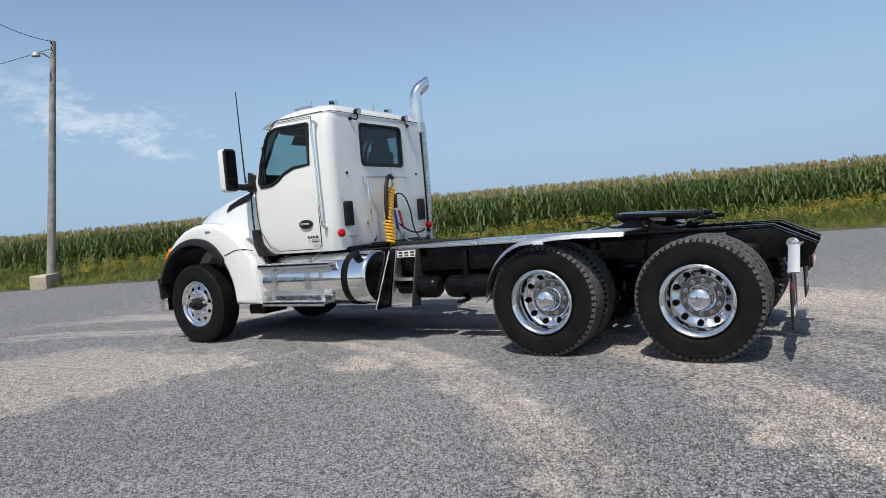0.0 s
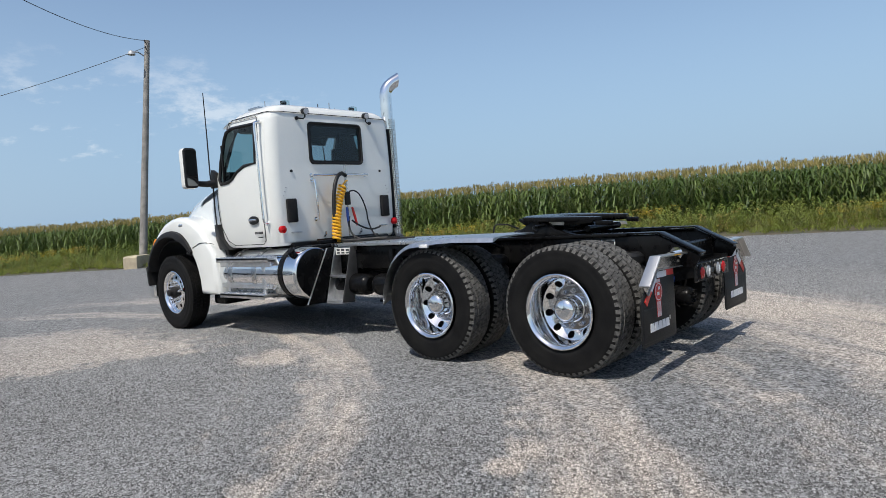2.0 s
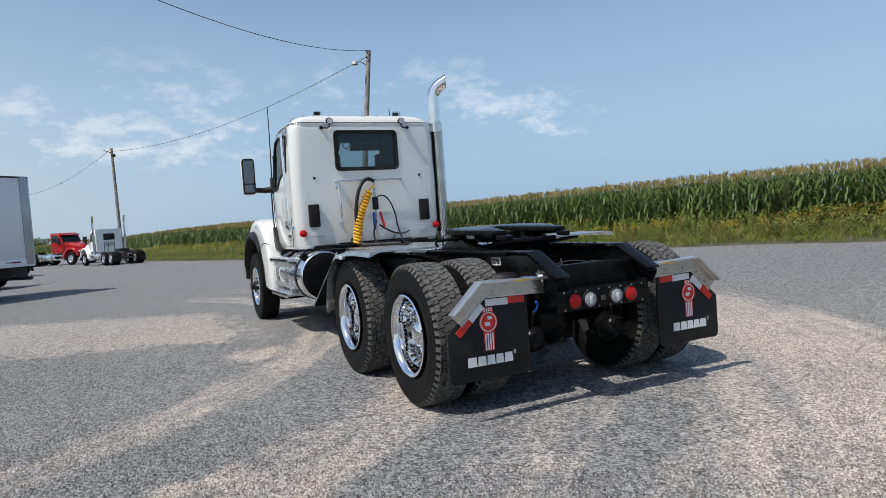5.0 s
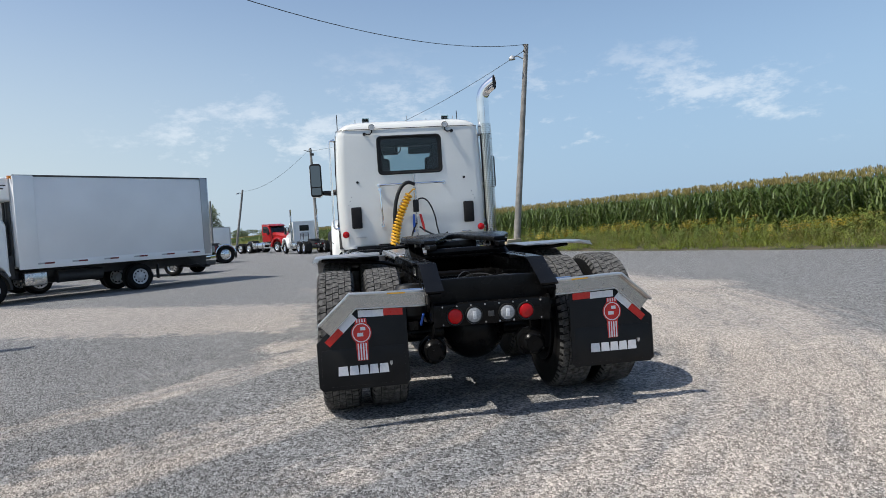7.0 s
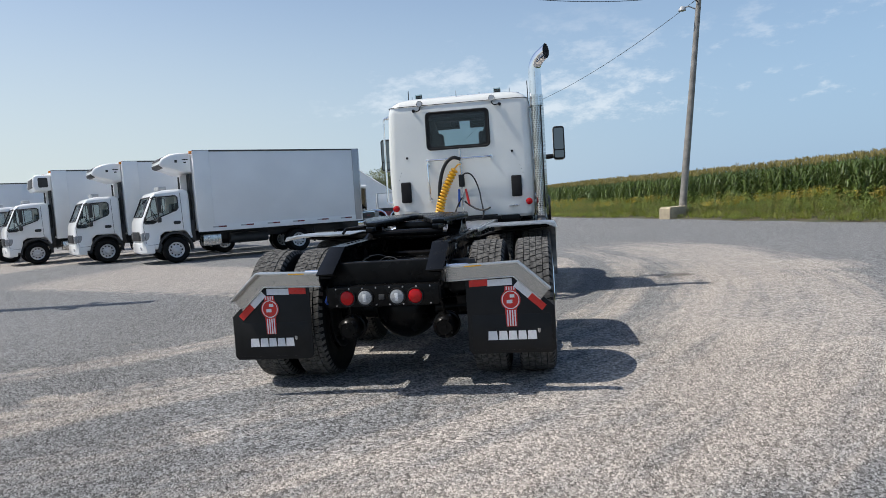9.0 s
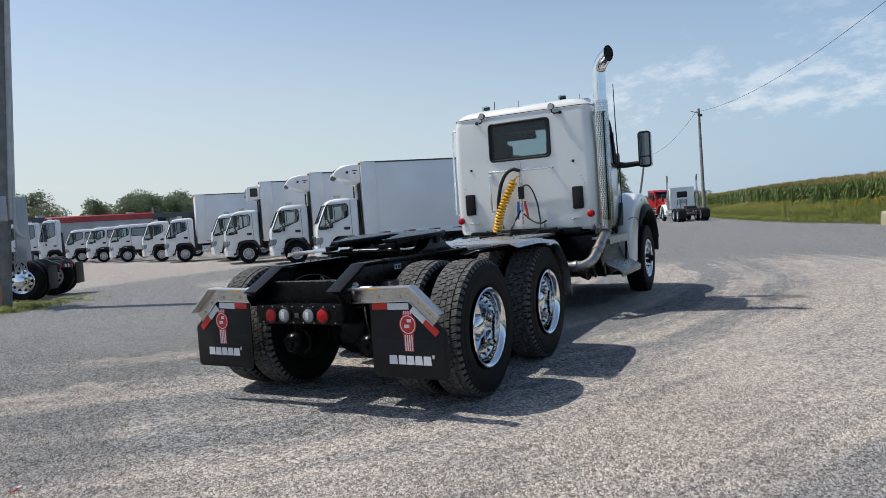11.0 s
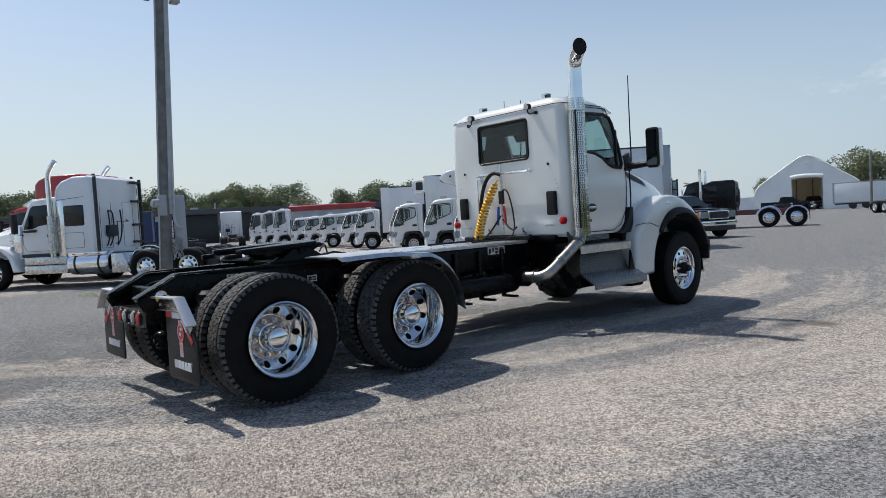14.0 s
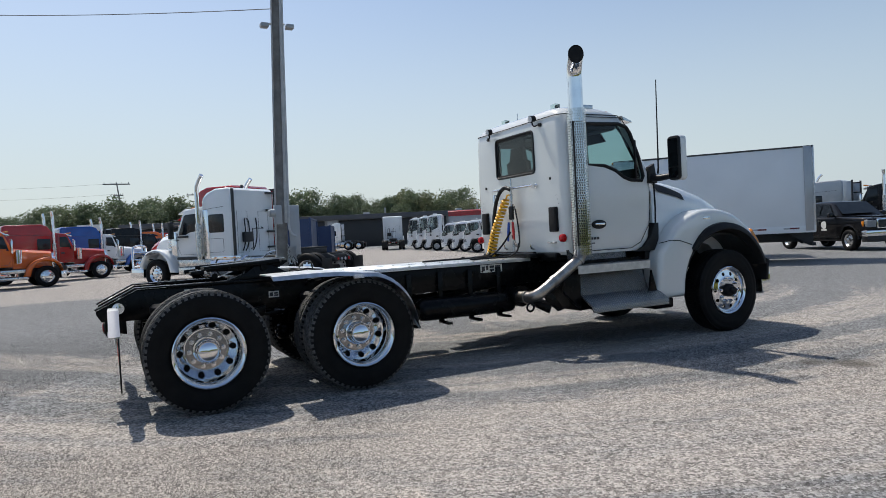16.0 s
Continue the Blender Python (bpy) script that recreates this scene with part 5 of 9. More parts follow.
# pipe coloured near-black to paint the shade behind the guard's holes
bm = bmesh.new()
rod(bm, (STACK[0], STACK[1], 1.2), (STACK[0], STACK[1], 2.75), .066, seg=28)
part("muffler_pipe", bm, M_BORE, truck, "muffler inside the guard, coloured near-black as in shade")
bm = bmesh.new()
LEAN = Vector((-.50, -.866, 0))
tip = [Vector((STACK[0], STACK[1], z)) for z in (2.60, 2.95, 3.08)] + [Vector((STACK[0], STACK[1], 3.08 + .042 * k - .0013 * k * k)) + LEAN * (.0043 * k * k) for k in range(1, 7)]


def square_mouth(mesh, out):
    """Trim the open end to an upright plane across the lean."""
    mesh.verts.ensure_lookup_table()
    e, d = tip[-1], (tip[-1] - tip[-2]).normalized()
    for v_ in mesh.verts[-32:]:
        v_.co += d * ((out - (v_.co - e).dot(LEAN)) / d.dot(LEAN))


tube(bm, tip, .086, 32, caps=False)
square_mouth(bm, .035)
part("stack_tip", bm, M_CHROME, truck, "tall curved chrome exhaust stack")
bm = bmesh.new()
tube(bm, tip[-5:], .081, 32, caps=False)
square_mouth(bm, .031)
# black face across the mouth stands for the shaded hollow of the pipe
bm.faces.new(bm.verts[-32:])
part("stack_bore", bm, M_BORE, truck)
bm = bmesh.new()
tube(bm, [(STACK[0] - .077, STACK[1], z) for z in (2.74, 3.05)], .010, 8)
part("drain_pipe", bm, M_STEEL, truck)
for z in (2.60, 1.9, 1.3):
    bm = bmesh.new()
    rod(bm, (STACK[0], STACK[1] + .06, z), (STACK[0], -.97, z), .02, seg=10)
    part("stack_bracket", bm, M_STEEL, truck)

# cab shell: rings in plan stacked upwards, hollow, with window openings
def cab_ring(z, xb, xf, hw, rb, rf, crown=0.0):
    """Plan outline at one height: back at xb, front at xf, half width hw, corner radii back and front."""
    pts = []
    for cx, cy, r, a in ((xf - rf, hw - rf, rf, 0), (xb + rb, hw - rb, rb, 90), (xb + rb, -hw + rb, rb, 180), (xf - rf, -hw + rf, rf, 270)):
        for k in range(7):
            t = radians(a + 15 * k)
            pts.append((cx + r * math.cos(t), cy + r * math.sin(t), z))
    return pts


CAB = [(1.10, 3.28, 4.44, .975, .10, .06), (1.14, 3.25, 4.47, .995, .12, .08), (1.40, 3.235, 4.50, 1.015, .13, .09), (1.75, 3.23, 4.53, 1.02, .13, .10), (2.02, 3.228, 4.53, 1.018, .13, .12),
       (2.12, 3.226, 4.49, 1.014, .13, .13), (2.40, 3.222, 4.345, 1.002, .13, .14), (2.62, 3.22, 4.215, .99, .13, .15), (2.70, 3.225, 4.16, .975, .14, .16), (2.75, 3.24, 4.10, .945, .15, .18),
       (2.795, 3.275, 4.00, .89, .17, .2), (2.825, 3.34, 3.86, .80, .18, .2), (2.842, 3.44, 3.70, .62, .12, .12)]
bm = bmesh.new()
loft(bm, [cab_ring(*c) for c in CAB])
inner = bmesh.new()
loft(inner, [cab_ring(max(z, 1.16) if i else 1.15, xb + .05, xf - .05, hw - .05, max(rb - .02, .03), max(rf - .02, .03)) for i, (z, xb, xf, hw, rb, rf) in enumerate(CAB[1:-2])])
win_side = [(3.54, 2.60), (3.555, 2.13), (3.80, 2.115), (3.96, 2.06), (4.08, 1.98), (4.18, 1.945), (4.36, 1.935), (4.39, 1.99), (4.335, 2.22), (4.225, 2.50), (4.17, 2.575), (4.05, 2.61)]
cs = bmesh.new()
slab(cs, win_side, "y", -1.3, 1.3)
cb = bmesh.new()
slab(cb, round_rect(-.435, 2.095, .435, 2.605, .05), "x", 3.0, 3.4)
cf = bmesh.new()
slab(cf, [(-.90, 2.10), (.90, 2.10), (.83, 2.62), (.70, 2.645), (-.70, 2.645), (-.83, 2.62)], "x", 3.9, 4.8)
lining, lining_in = bmesh.new(), bmesh.new()
for target, o in ((lining, .054), (lining_in, .075)):
    loft(target, [cab_ring(max(z, 1.16) if i else 1.15, xb + o, xf - o, hw - o, max(rb - .03, .03), max(rf - .03, .03)) for i, (z, xb, xf, hw, rb, rf) in enumerate(CAB[1:-2])])
liner = cut(lining, [lining_in, cs.copy(), cb.copy(), cf.copy()])
cab = part("cab", cut(bm, [inner, cs, cb, cf]), M_WHITE, truck, "glossy white day cab", sharp=30)

MIR_Y = {1: 1.335, -1: 1.40}
# roof seam and drip rail
bm = bmesh.new()
ring = cab_ring(2.712, 3.219, 4.163, .978, .14, .16)
tube(bm, ring + ring[:1], .005, 6, caps=False)
part("roof_seam", bm, M_PLASTIC, cab)
part("lining", liner, M_INTERIOR, cab, "dark grey cab lining")

# glazing
for nm, lab, pts, ax, a, b, mt in (("rear_window", "dark tinted rear window in a black gasket", round_rect(-.432, 2.098, .432, 2.602, .05), "x", 3.236, 3.241, M_REARGLASS),):
    bm = bmesh.new()
    slab(bm, pts, ax, a, b)
    pane = part(nm, bm, mt, cab, lab)
    pane.visible_shadow = False
    bm = bmesh.new()
    loop = [(3.226, u, v) for u, v in pts]
    tube(bm, loop + loop[:1], .016, 8, caps=False)
    part("gasket", bm, M_HOSE, pane)
    bm = bmesh.new()
    loft(bm, [[(x, u * k, 2.35 + (v - 2.35) * k2) for u, v in pts] for x, k, k2 in ((3.2300, 1.0, 1.0), (3.2300, .90, .86), (3.2355, .90, .86), (3.2355, 1.0, 1.0))], caps=False)
    part("frit_band", bm, M_HOSE, pane, "black band printed round the glass")
bm = bmesh.new()
q = [bm.verts.new(p) for p in ((4.52, .93, 2.08), (4.52, -.93, 2.08), (4.20, -.84, 2.66), (4.20, .84, 2.66))]
bm.faces.new(q)
pane = part("windshield", bm, M_WINDSHIELD, cab, "sloping clear windshield")
pane.visible_shadow = False
for s in (1, -1):
    bm = bmesh.new()
    q = [bm.verts.new((x, s * (1.014 - .035 * (z - 2.0)), z)) for x, z in win_side]
    bm.faces.new(q)
    pane = part("door_window", bm, M_GLASS, cab, "greenish side window glass")
    pane.visible_shadow = False
    bm = bmesh.new()
    loop = [(x, s * (1.014 - .035 * (z - 2.0)), z) for x, z in win_side]
    tube(bm, loop + loop[:1], .022, 8, caps=False)
    box(bm, (4.26, s * 1.005, 1.96), (4.285, s * 1.03, 2.42), .004)
    part("gasket", bm, M_HOSE, pane)
    # door shut lines
    bm = bmesh.new()
    line = [(3.48, 2.68), (3.46, 1.42), (3.47, 1.18), (3.52, 1.135), (4.16, 1.135), (4.30, 1.20), (4.44, 1.40), (4.47, 1.60), (4.47, 2.02)]
    tube(bm, [(x, s * (1.021 if z < 2 else 1.021 - .042 * (z - 2.0)) - s * (.012 if z < 1.2 else 0), z) for x, z in line], .0045, 6)
    tube(bm, [(3.48, s * .993, 2.68), (4.10, s * .988, 2.685), (4.30, s * .995, 2.40)], .0045, 6)
    door = part("door_seam", bm, M_PLASTIC, cab)
    bm = bmesh.new()
    slab(bm, [(3.67 + .105 * math.cos(k * math.pi / 12), 1.435 + .052 * math.sin(k * math.pi / 12)) for k in range(24)], "y", s * 1.02, s * 1.038, .004)
    handle = part("door_handle", bm, M_HOSE, cab, "black door handle with chrome pull")
    bm = bmesh.new()
    slab(bm, round_rect(3.60, 1.425, 3.745, 1.452, .012), "y", s * 1.036, s * 1.052, .005)
    part("handle_pull", bm, M_CHROME, cab)
    bm = bmesh.new()
    for k, w_ in enumerate((.03, .028, .028, .028)):
        x0 = 3.50 + (.045 * k if s > 0 else .045 * k)
        box(bm, (x0, s * 1.024, 1.262), (x0 + w_, s * 1.032, 1.292), .002)
    box(bm, (3.50, s * 1.024, 1.215), (3.60, s * 1.03, 1.228), .001)
    part("model_badge", bm, M_INK, cab, "dark raised badge lettering as plain blocks")
    # tall grab bar behind the door
    bm = bmesh.new()
    tube(bm, [(3.40, s * 1.02, 2.60)] + bend((3.40, s * 1.06, 2.60), (3.40, s * 1.08, 2.60), (3.40, s * 1.085, 2.55), 4) + [(3.385, s * 1.085, 2.1), (3.375, s * 1.085, 1.6), (3.37, s * 1.085, 1.45)] + bend((3.37, s * 1.085, 1.42), (3.37, s * 1.08, 1.385), (3.37, s * 1.02, 1.385), 4), .014, 12)
    rod(bm, (3.40, s * 1.01, 2.60), (3.40, s * 1.032, 2.60), .025, seg=14)
    rod(bm, (3.37, s * 1.015, 1.385), (3.37, s * 1.04, 1.385), .025, seg=14)
    part("grab_bar", bm, M_CHROME, cab)
    # side vents, lamps and hardware on the back
    bm = bmesh.new()
    slab(bm, round_rect(s * .775 - .07, 1.375, s * .775 + .07, 1.665, .018), "x", 3.195, 3.24, .01)
    slab(bm, round_rect(s * .775 - .058, 1.388, s * .775 + .058, 1.652, .014), "x", 3.190, 3.2, .004)
    part("rear_vent", bm, M_PLASTIC, cab, "black plastic cab vent")
    bm = bmesh.new()
    lathe(bm, [(0, .055), (.03, .052), (.044, .04), (.047, .015), (.047, 0)], 24, Matrix.Translation((3.235, s * .935, 1.30)) @ Matrix.Rotation(math.pi / 2, 4, "Z"))
    bmesh.ops.recalc_face_normals(bm, faces=bm.faces[:])
    part("marker_lamp", bm, M_RED, cab, "round red marker lamp")
    bm = bmesh.new()
    box(bm, (3.20, s * .73 - .07, 1.245), (3.235, s * .73 + .07, 1.262), .004)
    part("lamp_bracket", bm, M_STEEL, cab)
    bm = bmesh.new()
    for k in range(3):
        rod(bm, (3.245, s * (.87 - .02 * k), 1.70 + .05 * k), (3.226, s * (.87 - .02 * k), 1.70 + .05 * k), .006, seg=8)
    tagged(part("rivets", bm, M_STEEL, cab), kind="stuff")
    bm = bmesh.new()
    rod(bm, (3.24, s * .30, 1.17), (3.20, s * .30, 1.20), .014, seg=8)
    rod(bm, (3.20, s * .30, 1.20), (3.20, s * .30, 1.235), .010, seg=8)
    part("cab_latch", bm, M_STEEL, cab)
    bm = bmesh.new()
    rod(bm, (3.235, s * .735, 2.0), (3.218, s * .735, 2.0), .017, seg=14)
    part("grommet", bm, M_HOSE, cab)
    # work lamp on a bracket above the window
    bm = bmesh.new()
    rod(bm, (3.225, s * .60, 2.645), (3.20, s * .60, 2.645), .022, seg=12)
    tube(bm, [(3.20, s * .60, 2.645), (3.175, s * .53, 2.635), (3.175, s * .50, 2.66), (3.17, s * .50, 2.70)], .009, 8)
    arm = part("work_lamp", bm, M_PLASTIC, cab, "small round work lamp on a bracket")
    bm = bmesh.new()
    rod(bm, (3.145, s * .50, 2.725), (3.205, s * .50, 2.735), .042, .036, 20)
    part("work_lamp_housing", bm, M_PLASTIC, cab)
    bm = bmesh.new()
    rod(bm, (3.142, s * .50, 2.7245), (3.146, s * .50, 2.725), .036, seg=20)
    part("work_lamp_lens", bm, M_LENS, cab)
    # small lamp boxes and aerials on the roof
    bm = bmesh.new()
    box(bm, (3.46, s * .56 - .055, 2.82), (3.54, s * .56 + .055, 2.835), .004)
    box(bm, (3.50, s * .56 - .045, 2.83), (3.512, s * .56 + .045, 2.90), .003)
    rlamp = part("roof_lamp", bm, M_PLASTIC, cab, "clear roof lamp on a thin black bracket")
    bm = bmesh.new()
    box(bm, (3.44, s * .56 - .05, 2.836), (3.498, s * .56 + .05, 2.905), .008)
    part("roof_lamp_lens", bm, M_CABCLEAR, rlamp)
    bm = bmesh.new()
    tube(bm, [(4.66, s * .985, 2.02), (4.67, s * .985, 2.10), (4.70, s * .965, 2.6), (4.72, s * .955, 3.18)], [.014, .010, .008, .006], 8)
    part("whip_aerial", bm, M_HOSE, cab)
    # mirror on its arm
    bm = bmesh.new()
    tube(bm, [(4.50, s * .98, 1.97), (4.55, s * 1.12, 1.955), (4.56, s * (MIR_Y[s] - .095), 1.965)], [.05, .04, .035], 14)
    slab(bm, [(4.44, 1.90), (4.60, 1.90), (4.56, 2.14), (4.48, 2.10)], "y", s * .97, s * 1.035, .01)
    part("mirror_arm", bm, M_HOSE, cab)
    bm = bmesh.new()
    slab(bm, round_rect(s * MIR_Y[s] - .092, 1.90, s * MIR_Y[s] + .092, 2.42, .05), "x", 4.52, 4.63, .03, 4)
    mir = part("mirror_shell", bm, (M_WHITE), cab, "tall white mirror housing")
    bm = bmesh.new()
    slab(bm, round_rect(s * MIR_Y[s] - .088, 1.905, s * MIR_Y[s] + .088, 2.415, .045), "x", 4.495, 4.535, .012, 2)
    part("mirror_bezel", bm, M_HOSE, cab)
    for v0, v1 in ((2.06, 2.385), (1.935, 2.045)):
        bm = bmesh.new()
        slab(bm, round_rect(s * MIR_Y[s] - .070, v0, s * MIR_Y[s] + .070, v1, .02), "x", 4.490, 4.494)
        part("mirror_glass", bm, M_MIRROR, cab)

# handles on the back wall
bm = bmesh.new()
tube(bm, [(3.23, .445, 1.945), (3.16, .445, 1.945), (3.155, .40, 1.945), (3.155, -.40, 1.945), (3.16, -.445, 1.945), (3.23, -.445, 1.945)], .014, 12)
tube(bm, [(3.23, .44, 1.885), (3.165, .44, 1.885), (3.16, .44, 1.84), (3.16, .425, 1.44), (3.165, .425, 1.40), (3.23, .425, 1.40)], .013, 12)
for y, z in ((.445, 1.945), (-.445, 1.945), (.44, 1.885), (.425, 1.40)):
    rod(bm, (3.235, y, z), (3.215, y, z), .026, seg=14)
part("rear_grab_bar", bm, M_CHROME, cab)
# roof furniture
bm = bmesh.new()
for y in (-.12, .12):
    rod(bm, (3.72, y, 2.875), (4.02, y, 2.865), .022, .05, 16)
    box(bm, (3.78, y - .02, 2.83), (3.82, y + .02, 2.87), .004)
part("air_horn", bm, M_CHROME, cab)
for x, y, h in ((3.30, 0.0, .06), (3.7, .70, .09), (3.75, -.72, .11), (3.55, -.3, .05)):
    bm = bmesh.new()
    rod(bm, (x, y, 2.77), (x, y, 2.83 + h), .006, seg=8)
    part("roof_aerial", bm, M_STEEL, cab)
for lo, hi in (((3.62, .60, 2.79), (3.84, .86, 2.835)), ((3.64, -.86, 2.79), (3.80, -.62, 2.85))):
    bm = bmesh.new()
    box(bm, lo, hi, .006)
    part("roof_bracket", bm, M_STEEL, cab)
for y in (-.75, -.38, 0, .38, .75):
    bm = bmesh.new()
    box(bm, (3.98, y - .05, 2.80 - .05 * abs(y)), (4.08, y + .05, 2.835 - .05 * abs(y)), .012)
    part("clearance_lamp", bm, M_AMBER, cab, "amber roof clearance lamp")
bm = bmesh.new()
rings = []
for k in range(11):
    y = -.94 + .188 * k
    e = 1 - (abs(y) / .94) ** 4 * .5
    rings.append([(4.16, y, 2.72), (4.36 - .10 * (1 - e), y, 2.665), (4.37 - .10 * (1 - e), y, 2.645), (4.20, y, 2.67)])
loft(bm, rings)
part("sun_visor", bm, M_STEEL, cab, "stainless sun visor over the windshield")
# interior
bm = bmesh.new()
box(bm, (3.30, -.95, 1.16), (4.45, .95, 1.24), .01)
box(bm, (4.14, -.94, 1.25), (4.44, .94, 1.98), .06)
part("dashboard", bm, M_INTERIOR, cab)
bm = bmesh.new()
box(bm, (3.95, -.86, 2.56), (4.15, .86, 2.70), .04)
for y in (-.34, .34):
    slab(bm, [(4.10, 2.57), (4.12, 2.57), (4.20, 2.46), (4.18, 2.46)], "y", y - .26, y + .26)
tube(bm, [(3.72, .12 + .05 * math.cos(a), 2.52 - .09 * math.sin(a)) for a in (math.pi * k / 10 for k in range(11))], .008, 6)
part("roof_console", bm, M_INTERIOR, cab, "dark overhead console and sun shades")
for y in (.50, -.50):
    bm = bmesh.new()
    box(bm, (3.70, y - .25, 1.5), (4.12, y + .25, 1.66), .05, 3)
    slab(bm, [(3.60, 1.55), (3.76, 1.55), (3.66, 2.34), (3.56, 2.34)], "y", y - .25, y + .25, .05, 3)
    slab(bm, [(y - .19, 2.30), (y + .19, 2.30), (y + .13, 2.53), (y - .13, 2.53)], "x", 3.57, 3.66, .03, 3)
    part("seat", bm, M_INTERIOR, cab, "dark cab seat with headrest")
bm = bmesh.new()
ring = [(4.05 + .06 * math.sin(a), .50 + .21 * math.cos(a), 1.98 + .20 * math.sin(a)) for a in (2 * math.pi * k / 24 for k in range(25))]
tube(bm, ring, .014, 8, caps=False)
part("steering_wheel", bm, M_INTERIOR, cab)

# hood and fenders
def hood_ring(x, zt, wt, zs, ws, zb):
    """Half-round section of the hood at x: crown height, shoulder and skirt, mirrored."""
    half = [(0, zt), (wt * .5, zt - .008), (wt * .85, zt - .035), (wt, zt - .09), (ws, zs), (ws + .01, zb)]
    return [(x, y, z) for y, z in half[::-1]] + [(x, -y, z) for y, z in half[1:]]


HOOD = [(4.545, 2.03, .80, 1.80, .97, 1.16), (4.70, 2.015, .80, 1.77, .955, 1.16), (5.00, 1.965, .78, 1.72, .91, 1.16), (5.35, 1.895, .745, 1.63, .84, 1.16), (5.70, 1.805, .69, 1.54, .77, 1.1), (6.0, 1.70, .62, 1.43, .71, .9),
        (6.25, 1.55, .54, 1.31, .65, .7), (6.36, 1.37, .48, 1.15, .60, .6)]


def on_hood(x, u):
    """Place on the hood's upper side: u from the crown's edge down to the shoulder."""
    for h0, h1 in zip(HOOD, HOOD[1:]):
        if h0[0] <= x <= h1[0]:
            t = (x - h0[0]) / (h1[0] - h0[0])
            zt, wt, zs, ws = (h0[i] + (h1[i] - h0[i]) * t for i in (1, 2, 3, 4))
            return wt + (ws - wt) * u, zt - .09 + (zs - zt + .09) * u


bm = bmesh.new()
loft(bm, [hood_ring(*h) for h in HOOD])
hood = part("hood", bm, M_WHITE, truck, "sloping glossy white hood", sharp=55)
for s in (1, -1):
    bm = bmesh.new()
    rows_ = []
    for k in range(7):
        t, x = k / 6, 4.68 + .52 * k / 6
        pair = []
        for u in (.02 + .40 * t, .86 + .12 * t):
            y, z = on_hood(x, u)
            pair.append(bm.verts.new((x, s * (y + .012), z + .010)))
        rows_.append(pair)
    for r0, r1 in zip(rows_, rows_[1:]):
        bm.faces.new((r0[0], r0[1], r1[1], r1[0]))
    bmesh.ops.solidify(bm, geom=bm.faces[:], thickness=.012)
    part("hood_vent", bm, M_HOSE, hood, "black louvre on the hood side")
    # fender: side profile with wheel arch, rounded over
    top = [(4.43, .50), (4.445, .80), (4.47, 1.06), (4.60, 1.20), (4.75, 1.36), (4.95, 1.48), (5.15, 1.545), (5.35, 1.565), (5.55, 1.545), (5.75, 1.49), (5.95, 1.38), (6.10, 1.25), (6.17, 1.12)]
    arch = [(5.58 + .70 * math.cos(radians(a)), .56 + .74 * math.sin(radians(a))) for a in range(40, 181, 10)] + [(4.86, .50)]
    bm = bmesh.new()
    slab(bm, top + arch, "y", s * .60, s * 1.165, .07, 5)
    fen = part("fender", bm, M_WHITE, truck, "white front fender behind and over the steer tyre", sharp=50)
    bm = bmesh.new()
    rings = []
    for k in range(25):
        a = radians(22 + 116 * k / 24)
        ro = .785 + .05 * math.sin(a) - .03 * math.cos(a)
        end_in = .045 * max(0, (k - 19) / 5)
        c, sn = math.cos(a), math.sin(a)
        rings.append([(5.57 + r * c, s * y, .55 + r * sn * 1.0) for r, y in ((ro - end_in, 1.15), (ro - .01 - end_in, 1.20), (ro - .05 - end_in, 1.232 - end_in), (ro - .085, 1.235 - end_in), (ro - .105, 1.20), (ro - .105, .72), (ro - .09, .72))])
    loft(bm, rings)
    part("fender_flare", bm, M_PLASTIC, fen, "black plastic wheel arch flare")
    bm = bmesh.new()
    loft(bm, [[(5.57 + r * math.cos(a), s * y, .55 + r * math.sin(a)) for r, y in ((.70, 1.12), (.70, .50), (.685, .50), (.685, 1.12))] for a in (radians(26 + 6 * k) for k in range(27))])
    part("splash_liner", bm, M_HOSE, fen)
    bm = bmesh.new()
    slab(bm, [(6.255, .60), (6.30, .60), (6.335, .86), (6.285, .88)], "y", s * .86, s * 1.21, .01)
    part("splash_skirt", bm, M_PLASTIC, fen)
    bm = bmesh.new()
    box(bm, (5.20, s * 1.155, 1.43), (5.31, s * 1.172, 1.465), .006)
    part("fender_badge", bm, M_CHROME, fen)
    bm = bmesh.new()
    slab(bm, [(6.02, 1.19), (6.20, 1.0), (6.235, .95), (6.2, 1.12), (6.08, 1.28)], "y", s * .98, s * 1.168, .02)
    part("turn_lamp", bm, M_AMBER, fen)
    bm = bmesh.new()
    tube(bm, [(4.50, s * 1.12, 1.17), (4.62, s * 1.160, 1.195), (4.78, s * 1.168, 1.19), (4.98, s * 1.168, 1.13)], .005, 6)
    part("fender_seam", bm, M_PLASTIC, fen)
    # black slab proud of the cab side stands for the shaded cutaway there
    bm = bmesh.new()
    slab(bm, [(4.24, 1.085), (4.50, 1.09), (4.57, 1.22), (4.58, 1.42), (4.515, 1.42), (4.45, 1.26), (4.33, 1.14)], "y", s * .80, s * 1.042, .006)
    box(bm, (4.40, s * .5, .98), (4.62, s * .98, 1.15), .02)
    part("cutaway_patch", bm, M_HOSE, fen)
    bm = bmesh.new()
    box(bm, (4.50, s * .62, .36), (4.80, s * 1.02, .49), .03)
    part("under_box", bm, M_BLACK, fen)
    bm = bmesh.new()
    tube(bm, [(4.535, s * 1.03, 2.0), (4.545, s * 1.032, 1.6), (4.535, s * 1.02, 1.18)], .010, 8)
    part("cowl_gap", bm, M_HOSE, fen)
bm = bmesh.new()
box(bm, (6.30, -.5, .6), (6.40, .5, 1.38), .02)
